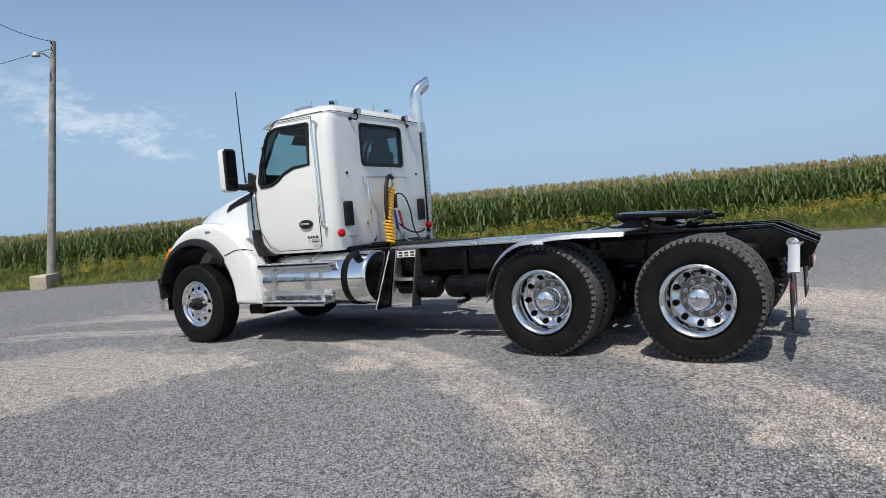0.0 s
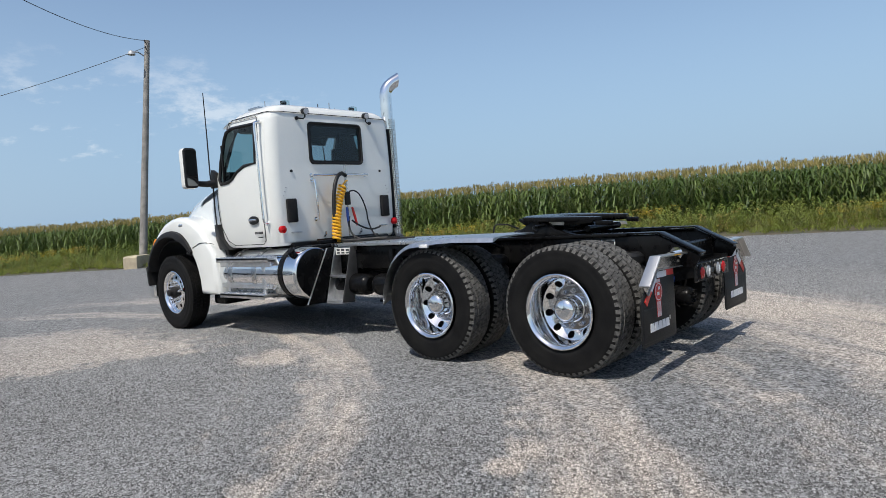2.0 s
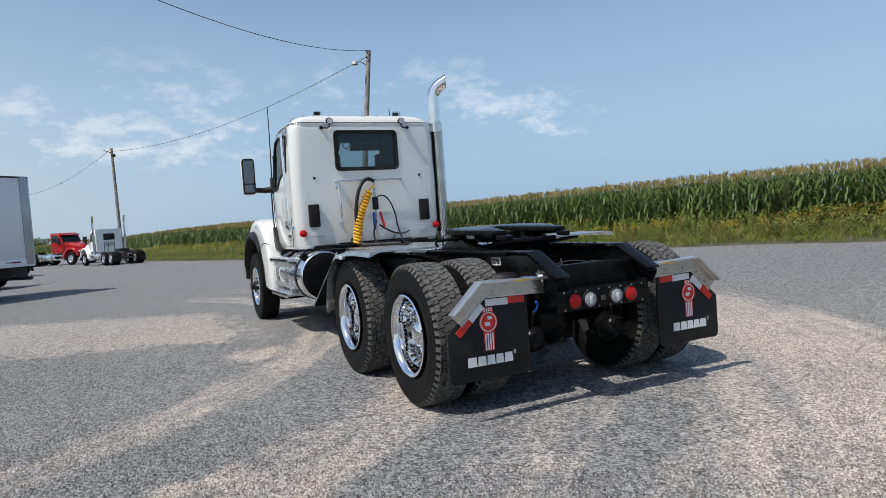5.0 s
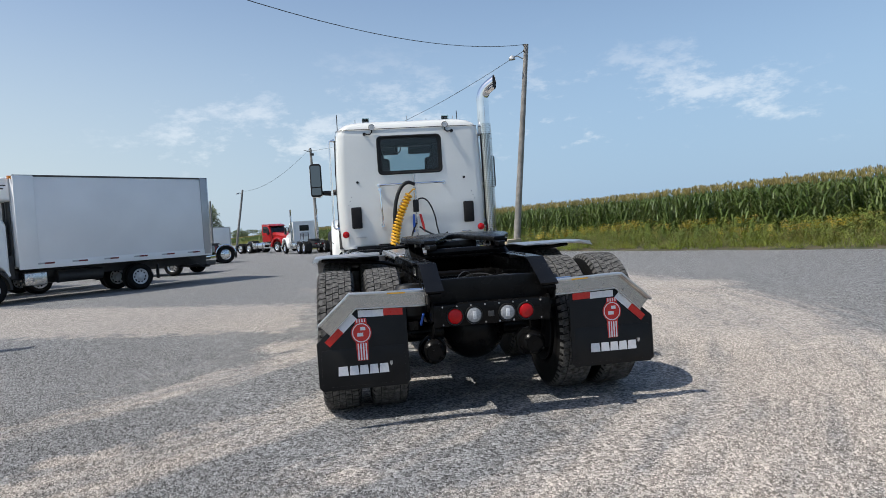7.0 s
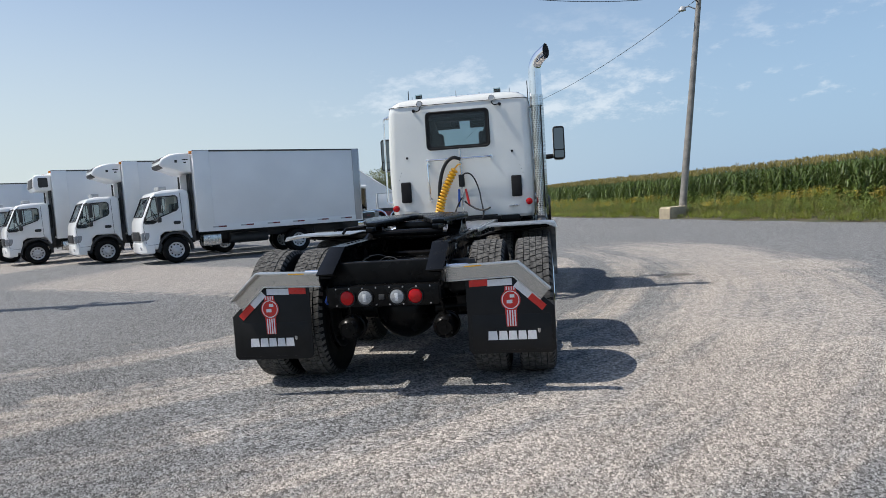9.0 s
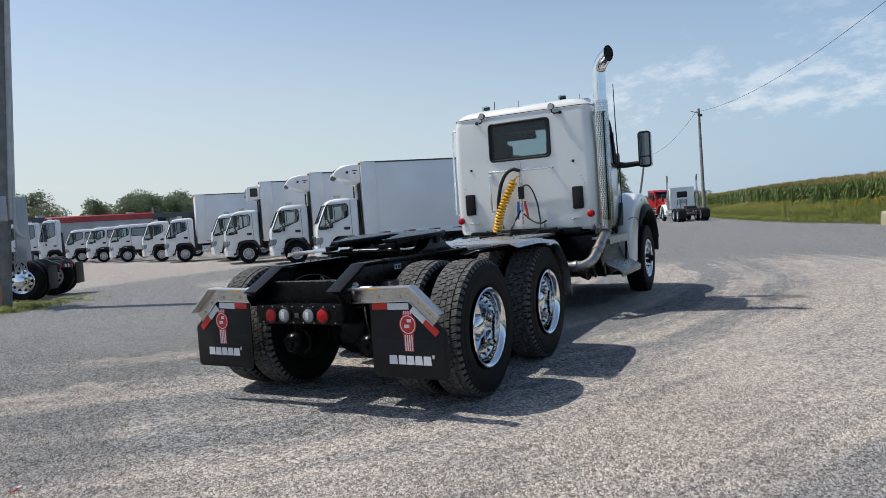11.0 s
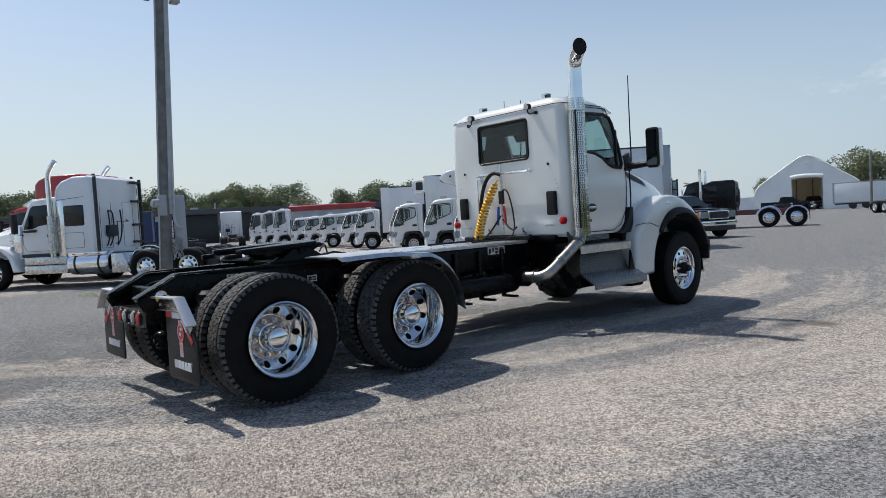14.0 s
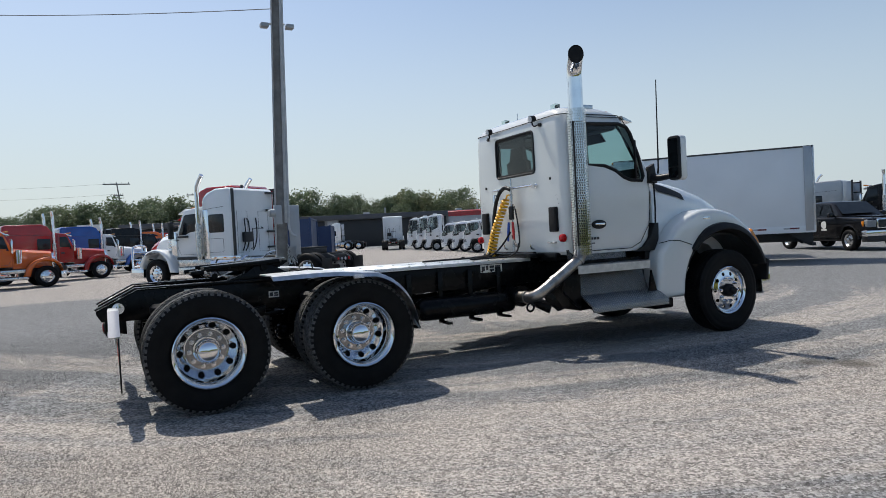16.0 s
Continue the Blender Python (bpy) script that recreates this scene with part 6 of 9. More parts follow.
for k in range(9):
    box(bm, (6.395, -.45 + .1 * k, .68), (6.415, -.40 + .1 * k, 1.32), .006)
part("grille", bm, M_CHROME, truck)
bm = bmesh.new()
box(bm, (6.30, -1.12, .40), (6.48, 1.12, .70), .04, 3)
part("bumper", bm, M_CHROME, truck)
# dark cab mounts and battery cover between cab and rails
bm = bmesh.new()
box(bm, (3.20, -.80, 1.03), (4.45, .80, 1.13), .02)
box(bm, (3.02, -.55, 1.08), (3.24, .55, 1.13), .01)
rod(bm, (3.12, -.5, 1.12), (3.12, .5, 1.12), .03, seg=12)
box(bm, (2.86, .30, 1.04), (3.3, .78, 1.085), .01)
part("cab_mount", bm, M_BLACK, truck)

# coiled and straight air lines on the back of the cab
bm = bmesh.new()
rod(bm, (3.13, -.03, 1.10), (3.13, -.03, 2.07), .012, seg=10)
for k in range(14):
    z = 1.90 - .018 * k
    rod(bm, (3.13, -.03, z), (3.13, -.03, z + .010), .020, seg=10)
part("hose_post", bm, M_STEEL, truck)
bm = bmesh.new()
a, b = Vector((3.10, .05, 1.80)), Vector((2.99, .30, 1.11))
pts = []
for k in range(17 * 12 + 1):
    t = k / (17 * 12)
    c = a.lerp(b, t) + Vector((0, .05 * math.sin(math.pi * t), 0))
    an = 2 * math.pi * 17 * t
    r = .039 + .010 * t
    pts.append(c + Vector((r * math.cos(an), r * math.sin(an), .012 * math.sin(an))))
tube(bm, pts, .0165, 8)
tube(bm, [(3.10, -.03, 1.86), (3.09, .0, 1.86), (3.10, .06, 1.80)], .011, 8)
part("yellow_coil_hose", bm, M_YELLOW, truck, "yellow coiled air hose")
bm = bmesh.new()
tube(bm, [(3.12, -.03, 1.93)] + bend((3.10, .05, 1.96), (3.06, .22, 1.94), (3.04, .27, 1.55), 8) + bend((3.03, .28, 1.4), (3.0, .33, 1.12), (2.90, .24, 1.10), 6) + [(2.75, .1, 1.10), (2.5, -.1, 1.10)], .025, 10)
part("cable_hose", bm, M_HOSE, truck, "black coiled cable hose")
bm = bmesh.new()
tube(bm, bend((3.12, -.06, 1.72), (3.06, -.20, 1.80), (3.05, -.28, 1.45), 8) + bend((3.05, -.29, 1.35), (3.04, -.34, 1.12), (2.85, -.30, 1.10), 6) + [(2.4, -.2, 1.10)], .010, 8)
tube(bm, bend((3.10, -.02, 1.40), (3.02, .12, 1.15), (2.8, .05, 1.10), 8) + [(2.3, .12, 1.10), (1.9, .05, 1.10)], .012, 8)
tube(bm, bend((3.10, -.06, 1.35), (3.02, -.28, 1.15), (2.95, -.42, 1.25), 8), .012, 8)
part("air_line", bm, M_HOSE, truck)
for y, mt in ((.01, M_BLUE), (-.08, M_REDPART)):
    bm = bmesh.new()
    tube(bm, [(3.10, y, 1.52), (3.09, y * 1.3, 1.40), (3.08, y * 1.6, 1.28)], [.015, .018, .012], 12)
    part("hose_grip", bm, mt, truck)
bm = bmesh.new()
box(bm, (3.10, -.07, 1.55), (3.14, .01, 1.72), .012)
part("gladhand_holder", bm, M_HOSE, truck)
bm = bmesh.new()
tube(bm, [(.62, .22, 1.09), (.60, .22, 1.18), (.58, .20, 1.20), (.5, .12, 1.19), (.42, .05, 1.14)], .008, 8)
tube(bm, [(.30, -.1, 1.10), (.45, -.18, 1.13), (.62, -.16, 1.10)], .010, 8)
part("fifth_wheel_air_line", bm, M_HOSE, truck)

# ---- poles and wires ----
M_POLE = material("weathered_pole_wood", (0.29, 0.275, 0.25), (0.19, 0.18, 0.165), 3.0, 0.9, 0.0, 0.004, 26.0)
M_POLEGREY = material("silver_grey_pole_wood", (0.22, 0.215, 0.205), (0.15, 0.145, 0.14), 4.0, 0.9, 0.0, 0.004, 30.0)
M_WIRE = material("dark_wire", (0.03, 0.03, 0.03), (0.04, 0.04, 0.04), 10.0, 0.6)
M_CONC = material("weathered_concrete", (0.46, 0.39, 0.27), (0.34, 0.29, 0.21), 3.0, 0.9, 0.0, 0.004, 40.0)
M_GALV = material("galvanised_steel", (0.44, 0.45, 0.46), (0.40, 0.41, 0.42), 2.5, 0.55, 0.35)
M_DARKGLASS = material("dark_vehicle_glass", (0.010, 0.013, 0.015), (0.016, 0.020, 0.022), 3.0, 0.05, 0.0, rvar=0.02, spec=0.4)
M_TRIM = material("black_vehicle_trim", (0.018, 0.018, 0.019), (0.028, 0.028, 0.028), 10.0, 0.55)


def utility_pole(base, top, r0, r1, label, mat):
    root = thing("utility_pole", label, "pole", "utility poles")
    bm = bmesh.new()
    a, b = Vector(base), Vector(top)
    n = 7
    tube(bm, [a.lerp(b, k / n) + Vector((noise.noise((k, a.x, 1)) * .02, noise.noise((k, a.y, 5)) * .02, 0)) for k in range(n + 1)], [r0 + (r1 - r0) * k / n for k in range(n + 1)], 14)
    part("post", bm, mat, root)
    return root


def wire(name, a, b, sag, r=0.012, label="thin dark overhead wire"):
    a, b = Vector(a), Vector(b)
    bm = bmesh.new()
    tube(bm, [a.lerp(b, t) - Vector((0, 0, sag * 4 * t * (1 - t))) for t in (k / 24 for k in range(25))], r, 5)
    return tagged(link(name, bm, M_WIRE), label, "wire", "overhead wires")


P_ONE_TOP = (24.97, -8.2, 9.75)
near_pole = utility_pole((25.2, -7.15, -.1), P_ONE_TOP, .17, .105, "weathered wooden utility pole leaning beside the corn", M_POLE)
bm = bmesh.new()
tube(bm, [(25.02, -8.08, 9.05), (24.98, -7.75, 9.2), (24.96, -7.5, 9.18)], .03, 8)
lathe(bm, [(.03, .10), (.09, .06), (.15, -.02), (.16, -.10), (.0, -.10)], 14, Matrix.Translation((24.96, -7.45, 9.14)) @ Matrix.Rotation(math.pi / 2, 4, "X"))
part("yard_light", bm, M_GALV, near_pole, "grey yard light on a short arm")
for z in (9.35, 9.62):
    bm = bmesh.new()
    rod(bm, (24.98, -8.15, z), (24.80, -8.0, z + .03), .025, seg=8)
    rod(bm, (24.80, -8.0, z), (24.80, -8.0, z + .1), .03, seg=8)
    part("insulator", bm, M_TRIM, near_pole)
bm = bmesh.new()
box(bm, (25.05, -7.36, .8), (25.2, -7.22, 1.2), .01)
part("pole_box", bm, M_TRIM, near_pole)
bm = bmesh.new()
slab(bm, [(-.62, 0), (.66, 0), (.63, .50), (.50, .56), (-.52, .55), (-.60, .48)], "y", -.3, .3, .03, 3, m=pose(24.75, -6.75, -.03, 0, 0, -52))
tagged(link("concrete_block", bm, M_CONC), "weathered tan concrete block at the pole's foot", "block")

P_TWO_TOP = (53.3, 3.45, 8.95)
pole_b = utility_pole((53.1, 3.35, -.1), P_TWO_TOP, .15, .10, "far straight wooden utility pole by the verge", M_POLE)
bm = bmesh.new()
box(bm, (53.15, 3.2, 8.3), (53.5, 3.5, 8.5), .02)
rod(bm, (53.2, 3.5, 8.6), (52.9, 4.0, 8.75), .03, seg=8)
part("pole_bracket", bm, M_TRIM, pole_b)
P_THREE_TOP = (3.02, 11.1, 8.9)
M_CONDUIT = material("weathered_conduit", (0.52, 0.525, 0.53), (0.42, 0.425, 0.43), 5.0, 0.5, 0.15)
yard_pole = utility_pole((3.02, 12.35, -.1), P_THREE_TOP, .175, .135, "grey wooden yard pole with conduit and electric box", M_POLEGREY)
bm = bmesh.new()
up = (Vector(P_THREE_TOP) - Vector((3.02, 12.35, 0))).normalized()


def on_pole(z, dx=0.0, dy=0.0):
    return Vector((3.02, 12.35, 0)) + up * z + Vector((dx, dy, 0))


tube(bm, [on_pole(z, .10, -.14) for z in (2.0, 4.0, 6.0, 8.8)], .055, 10)
tube(bm, [on_pole(8.6, .13, -.10), on_pole(2.1, .17, -.17)] + bend(on_pole(1.95, .17, -.19), on_pole(1.62, .17, -.22), on_pole(1.6, .36, -.28), 5), .036, 8)
tube(bm, [on_pole(0, -.19, -.1), on_pole(3, -.18, -.1), on_pole(8.6, -.15, -.1)], .022, 8)
part("conduit", bm, M_CONDUIT, yard_pole)
bm = bmesh.new()
box(bm, on_pole(1.05, .20, -.26), on_pole(2.5, .50, .02), .012)
part("electric_box", bm, M_GALV, yard_pole, "grey steel electric cabinet")
bm = bmesh.new()
box(bm, on_pole(1.95, -.26, -.34), on_pole(2.5, -.04, -.16), .02)
rod(bm, on_pole(2.28, -.24, -.27), on_pole(2.28, -.40, -.30), .11, seg=16)
rod(bm, on_pole(2.28, -.40, -.30), on_pole(2.28, -.43, -.305), .08, seg=16)
part("meter", bm, M_GALV, yard_pole, "round grey electricity meter")
bm = bmesh.new()
for dx, dy in ((-.34, -.05), (.34, -.1)):
    rod(bm, on_pole(7.45, 0, 0), on_pole(7.5, dx * .6, dy), .03, seg=8)
    box(bm, on_pole(7.38, dx - .11, dy - .12), on_pole(7.5, dx + .11, dy + .14), .03)
part("flood_light", bm, M_GALV, yard_pole, "grey flood lights on the pole top")
bm = bmesh.new()
for k in range(26):
    a = k * 1.7
    tube(bm, [on_pole(.9 + .02 * k, .2 + .10 * math.cos(a), -.25 + .06 * math.sin(a)), on_pole(.75 + .02 * k, .24 + .12 * math.cos(a + 1), -.30 + .05 * math.sin(a)), on_pole(.95 + .015 * k, .28 + .08 * math.cos(a + 2), -.27)], .012, 5)
part("coiled_cable", bm, M_GALV, yard_pole, "tangled grey cable coil")
bm = bmesh.new()
rod(bm, (2.72, 11.95, 0), (2.80, 12.0, .55), .055, .05, 12)
tagged(link("marker_post", bm, material("faded_orange_post", (0.45, 0.20, 0.09), (0.38, 0.24, 0.16), 9.0, 0.8)), "faded orange marker stub by the pole", "post")

far_poles = []
for base, top in (((85.7, 15.5, 0), (85.7, 14.1, 8.0)), ((85.7, 18.5, 0), (85.7, 18.4, 6.7)), ((2, 150, 0), (.2, 150, 16)), ((19, 170, 0), (18.4, 170, 15))):
    far_poles.append(utility_pole(base, top, .16, .12, "distant wooden utility pole", M_POLEGREY))
for root, x, y, z, h in ((far_poles[2], .2, 150, 15.6, 2.6), (far_poles[2], .5, 150, 13.2, .9), (far_poles[3], 18.4, 170, 14.5, 2.4), (far_poles[3], 18.6, 170, 12.8, 1.8)):
    bm = bmesh.new()
    box(bm, (x - h, y - .1, z - .12), (x + h, y + .1, z + .12), .02)
    for k in (-.9, -.4, .4, .9):
        rod(bm, (x + k * h, y, z + .1), (x + k * h, y, z + .4), .07, seg=6)
    part("crossarm", bm, M_POLEGREY, root)

bm = bmesh.new()
tube(bm, [(85.7, 14.12, 7.3), (85.6, 14.5, 7.6), (85.55, 14.7, 7.55)], .05, 6)
box(bm, (85.4, 14.6, 7.42), (85.65, 14.95, 7.58), .04)
part("street_light", bm, M_GALV, far_poles[0], "small lamp on an arm at the pole top")

wire("overhead_wire", P_ONE_TOP, (3.2, 10.8, 8.4), 1.45)
wire("overhead_wire", (24.8, -8.0, 9.4), (53.2, 3.4, 8.7), .9)
wire("overhead_wire", P_TWO_TOP, (85.7, 14.15, 7.8), .9, .014)
wire("overhead_wire", (2.95, 11.25, 7.84), (-12, 31.8, 13), .25)
wire("overhead_wire", (.2, 150, 15.8), (-70, 140, 16), 1.5, .018)
wire("overhead_wire", (.2, 150, 13.5), (-70, 140, 14), 1.5, .018)

# ---- vehicle pieces ----
M_VWHITE = material("parked_white_paint", (0.84, 0.85, 0.845), (0.77, 0.78, 0.775), 0.9, 0.32, 0.0, coat=0.5, rvar=0.08)
M_BOXWHITE = material("white_box_panel", (0.80, 0.815, 0.82), (0.74, 0.755, 0.76), 0.7, 0.38, 0.0, coat=0.25)
M_VRED = material("red_paint", (0.40, 0.010, 0.010), (0.30, 0.008, 0.008), 1.0, 0.22, coat=0.4)
M_VBLUE = material("blue_paint", (0.006, 0.075, 0.36), (0.005, 0.055, 0.28), 1.0, 0.22, coat=0.4)
M_VORANGE = material("orange_paint", (0.68, 0.125, 0.006), (0.58, 0.10, 0.006), 1.0, 0.25, coat=0.4)
M_VBLACK = material("black_paint", (0.006, 0.006, 0.007), (0.010, 0.010, 0.011), 1.0, 0.25, coat=0.15, spec=0.2)
M_VGREY = material("silver_paint", (0.42, 0.43, 0.44), (0.36, 0.37, 0.38), 1.0, 0.3, 0.4, coat=0.5)
M_RIMW = material("white_steel_rim", (0.62, 0.62, 0.62), (0.5, 0.5, 0.5), 8.0, 0.45)
M_DARKRED = material("dark_red_frame", (0.16, 0.012, 0.012), (0.12, 0.01, 0.01), 2.0, 0.35, coat=0.5)


def far_wheel(parent, x, y, z, R, w, rim, out=1):
    bm = bmesh.new()
    m = Matrix.Translation((x, y, z)) @ (Matrix() if out > 0 else Matrix.Rotation(math.pi, 4, "Z"))
    h = w / 2
    lathe(bm, [(R * .58, h * .7), (R * .70, h * .97), (R * .85, h), (R * .96, h * .8), (R, h * .5), (R, -h * .5), (R * .96, -h * .8), (R * .8, -h), (R * .58, -h * .7)], 28, m)
    bmesh.ops.recalc_face_normals(bm, faces=bm.faces[:])
    tyre = part("wheel", bm, M_RUBBER, parent)
    bm = bmesh.new()
    lathe(bm, [(R * .60, h * .7), (R * .57, h * .78), (R * .50, h * .55), (R * .44, h * .35), (R * .30, h * .42), (R * .24, h * .5), (R * .20, h * .95), (R * .10, h * 1.05), (0, h * 1.06)], 28, m)
    bmesh.ops.recalc_face_normals(bm, faces=bm.faces[:])
    part("rim", bm, rim, tyre)
    # black plugs on the closed rim stand for the shade in its openings
    bm = bmesh.new()
    for k in range(10):
        a = 2 * math.pi * k / 10
        p = m @ Vector((R * .43 * math.cos(a), h * .34, R * .43 * math.sin(a)))
        q = m @ Vector((R * .43 * math.cos(a), h * .44, R * .43 * math.sin(a)))
        rod(bm, p, q, R * .072, seg=8)
    tagged(part("hand_holes", bm, M_BORE, tyre), kind="stuff")
    return tyre


def cabover(label, group, boxed, reefer=0, crew=False, tall=0.0):
    """White cab-over delivery truck; x ahead from the front axle, y to its left. reefer: 1 a rounded unit, 2 a square one."""
    root = thing("delivery_truck", label, "truck", group)
    t = tall
    back = -1.40 if crew else -.50

    def lift(pts):
        return [(u, v + t if v > 1.95 else v + .4 * t if v > 1.2 else v) for u, v in pts]
    bm = bmesh.new()
    prof = lift([(.90, .46), (.945, .62), (.955, 1.0), (.94, 1.30), (.87, 1.46), (.60, 2.08), (.50, 2.20), (.25, 2.265), (back + .14, 2.28), (back + .02, 2.22), (back, 2.10), (back, .72), (-.47, .72), (-.42, .88), (-.29, .985), (.29, .985), (.42, .88), (.47, .46)])
    slab(bm, prof, "y", -.98, .98, .055, 3)
    for q in bm.verts:  # drawn-in nose and crowned roof
        if q.co.x > .80:
            q.co.y *= 1 - .70 * (q.co.x - .80)
        if q.co.z > 1.45:
            q.co.y *= 1 - .055 * (q.co.z - 1.45)
        if q.co.z > 2.12 + t:
            q.co.y *= 1 - .5 * (q.co.z - 2.12 - t)
    inside = bmesh.new()
    slab(inside, lift([(.80, 1.06), (.82, 1.40), (.55, 2.03), (.42, 2.14), (back + .12, 2.19), (back + .07, 2.08), (back + .07, 1.06)]), "y", -.885 + .07 * t, .885 - .07 * t)
    win = lift([(.83, 1.26), (.86, 1.33), (.58, 2.01), (.52, 2.05), (-.10, 2.08), (-.15, 2.02), (-.15, 1.70), (-.10, 1.63), (.20, 1.52), (.42, 1.44), (.52, 1.30), (.60, 1.26)])
    holes = [inside]
    for outline in [win] + ([lift(round_rect(-1.24, 1.58, -.32, 2.05, .05))] if crew else []):
        c = bmesh.new()
        slab(c, outline, "y", -1.3, 1.3)
        holes.append(c)
    c = bmesh.new()
    slab(c, lift([(1.3, 1.49), (.70, 1.49), (.44, 2.06), (.75, 2.06)]), "y", -.80, .80)
    holes.append(c)
    c = bmesh.new()
    slab(c, round_rect(-.55, 1.62, .55, 2.04 + t, .06), "x", back - .2, back + .2)
    holes.append(c)
    cabm = part("cab", cut(bm, holes), M_VWHITE, root, sharp=30)

    def side_y(z):
        return .972 * (1 - .055 * max(0, z - 1.45))
    for s in (1, -1):
        for outline in [win] + ([lift(round_rect(-1.24, 1.58, -.32, 2.05, .05))] if crew else []):
            bm = bmesh.new()
            bm.faces.new([bm.verts.new((u, s * side_y(v), v)) for u, v in outline])
            pane = part("side_window", bm, M_CABCLEAR, cabm)
            pane.visible_shadow = False
            bm = bmesh.new()
            loop = [(u, s * side_y(v), v) for u, v in outline]
            tube(bm, loop + loop[:1], .020, 6, caps=False)
            part("window_seal", bm, M_TRIM, pane)
        bm = bmesh.new()
        tube(bm, [(.30, s * side_y(1.5), 1.48 + .4 * t), (.31, s * side_y(2.1), 2.06 + t)], .013, 6)
        part("window_divider", bm, M_TRIM, cabm)
        bm = bmesh.new()
        tube(bm, [(-.24, s * side_y(2.24), 2.16 + t), (-.25, s * .984, 1.4), (-.26, s * .984, 1.02)], .006, 5)
        tube(bm, [(.46, s * .984, .62), (.84, s * .955, .60), (.885, s * .92, 1.2), (.85, s * .945, 1.42), (.55, s * side_y(2.16), 2.10 + t)], .006, 5)
        part("door_seam", bm, M_TRIM, cabm)
        bm = bmesh.new()
        slab(bm, round_rect(-.19, 1.20, .02, 1.30, .04), "y", s * .975, s * .994, .005)
        part("door_handle", bm, M_TRIM, cabm, "black recessed door handle")
        bm = bmesh.new()
        tube(bm, [(.62, s * .95, 2.02), (.52, s * 1.14, 2.08), (.46, s * 1.16, 1.40), (.66, s * .97, 1.36)], .012, 6)
        slab(bm, round_rect(s * 1.15 - .10, 1.58, s * 1.15 + .10, 2.06, .04), "x", .38, .49, .025)
        rod(bm, (.50, s * 1.14, 1.36), (.40, s * 1.14, 1.36), .085, .075, 14)
        part("mirror", bm, M_TRIM, cabm, "tall black mirror with a round one below")
        bm = bmesh.new()
        slab(bm, [(.70, .74), (.965, .74), (.975, .96), (.86, 1.03), (.72, 1.0)], "y", s * .66, s * .925, .03)
        part("headlight", bm, M_BACKUP, cabm, "clear headlight wrapped round the corner")
        bm = bmesh.new()
        rod(bm, (.96, s * .72, .52), (.985, s * .72, .52), .05, seg=14)
        part("fog_lamp", bm, M_LENS, cabm)
        # black block added for the dark gap behind the cab, with a pipe above
        bm = bmesh.new()
        box(bm, (back - .12, s * .60, .66), (back + .01, s * .955, 1.30), .02)
        tube(bm, [(back - .05, s * .80, 1.25), (back - .05, s * .78, 2.2)], .04, 8)
        part("cab_gap_fill", bm, M_TRIM, cabm)
        bm = bmesh.new()
        loft(bm, [[(r_ * math.cos(a), s * y, .42 + r_ * 1.05 * math.sin(a)) for r_, y in ((.47, .70), (.53, .70), (.53, .985), (.47, .985))] for a in (radians(-4 + 9.4 * k) for k in range(21))])
        part("wheel_arch", bm, M_TRIM, cabm, "black wheel arch liner")
        bm = bmesh.new()
        box(bm, (.50, s * .70, .40), (.86, s * .95, .47), .015)
        part("cab_step", bm, M_TRIM, cabm)
    bm = bmesh.new()
    q = [bm.verts.new(p) for p in ((.86, .80, 1.48 + .4 * t), (.86, -.80, 1.48 + .4 * t), (.60, -.78, 2.07 + t), (.60, .78, 2.07 + t))]
    bm.faces.new(q)
    pane = part("windshield", bm, M_CABCLEAR, cabm, "sloping clear windshield in a black seal")
    pane.visible_shadow = False
    bm = bmesh.new()
    loop = [tuple(v.co) for v in pane.data.vertices]
    tube(bm, loop + loop[:1], .024, 6, caps=False)
    tube(bm, [(.93, .5, 1.46), (.80, .25, 1.62)], .010, 5)
    tube(bm, [(.93, -.1, 1.46), (.80, -.35, 1.62)], .010, 5)
    part("window_seal", bm, M_TRIM, pane)
    bm = bmesh.new()
    slab(bm, round_rect(-.60, .74, .60, 1.02, .05), "x", .93, .985, .01)
    for k in range(3):
        box(bm, (.975, -.54, .79 + .075 * k), (.995, .54, .81 + .075 * k), .004)
    part("grille", bm, M_TRIM, cabm)
    bm = bmesh.new()
    slab(bm, [(.62, -.97), (.86, -.96), (.98, -.72), (1.0, 0), (.98, .72), (.86, .96), (.62, .97)], "z", .34, .68, .04, 3)
    part("bumper", bm, M_VWHITE, cabm, "white front bumper")
    bm = bmesh.new()
    box(bm, (.50, -.86, 1.04), (.78, .86, 1.36), .05)
    for y in (-.45, .45):
        box(bm, (-.25, y - .25, 1.05), (.22, y + .25, 1.26), .05)
        slab(bm, [(-.28, 1.2), (-.14, 1.2), (-.20, 1.86), (-.30, 1.86)], "y", y - .23, y + .23, .04)
    tube(bm, [(.46 + .08 * math.sin(a), .45 + .20 * math.cos(a), 1.46 + .18 * math.sin(a)) for a in (2 * math.pi * k / 16 for k in range(17))], .014, 6, caps=False)
    part("cab_interior", bm, M_INTERIOR, cabm, "dark seats, dashboard and steering wheel")
    bm = bmesh.new()
    for y in (-.38, .38):
        box(bm, (-6.2 if boxed else -5.2, y - .04, .62), (.6, y + .04, .86), .01)
    for x in (-1.5, -2.6, -3.6, -5.0):
        box(bm, (x - .04, -.4, .66), (x + .04, .4, .82), .01)
    box(bm, (-2.6, -.9, .42), (-1.6, -.45, .85), .05)
    rod(bm, (-1.75, .62, .62), (-3.0, .62, .62), .17, seg=18)
    part("chassis", bm, M_TRIM, root)
    bm = bmesh.new()
    box(bm, (-1.42, .46, .44), (-.85, .90, .80), .03)
    part("battery_box", bm, M_STEEL, root, "bright metal battery box on the chassis")
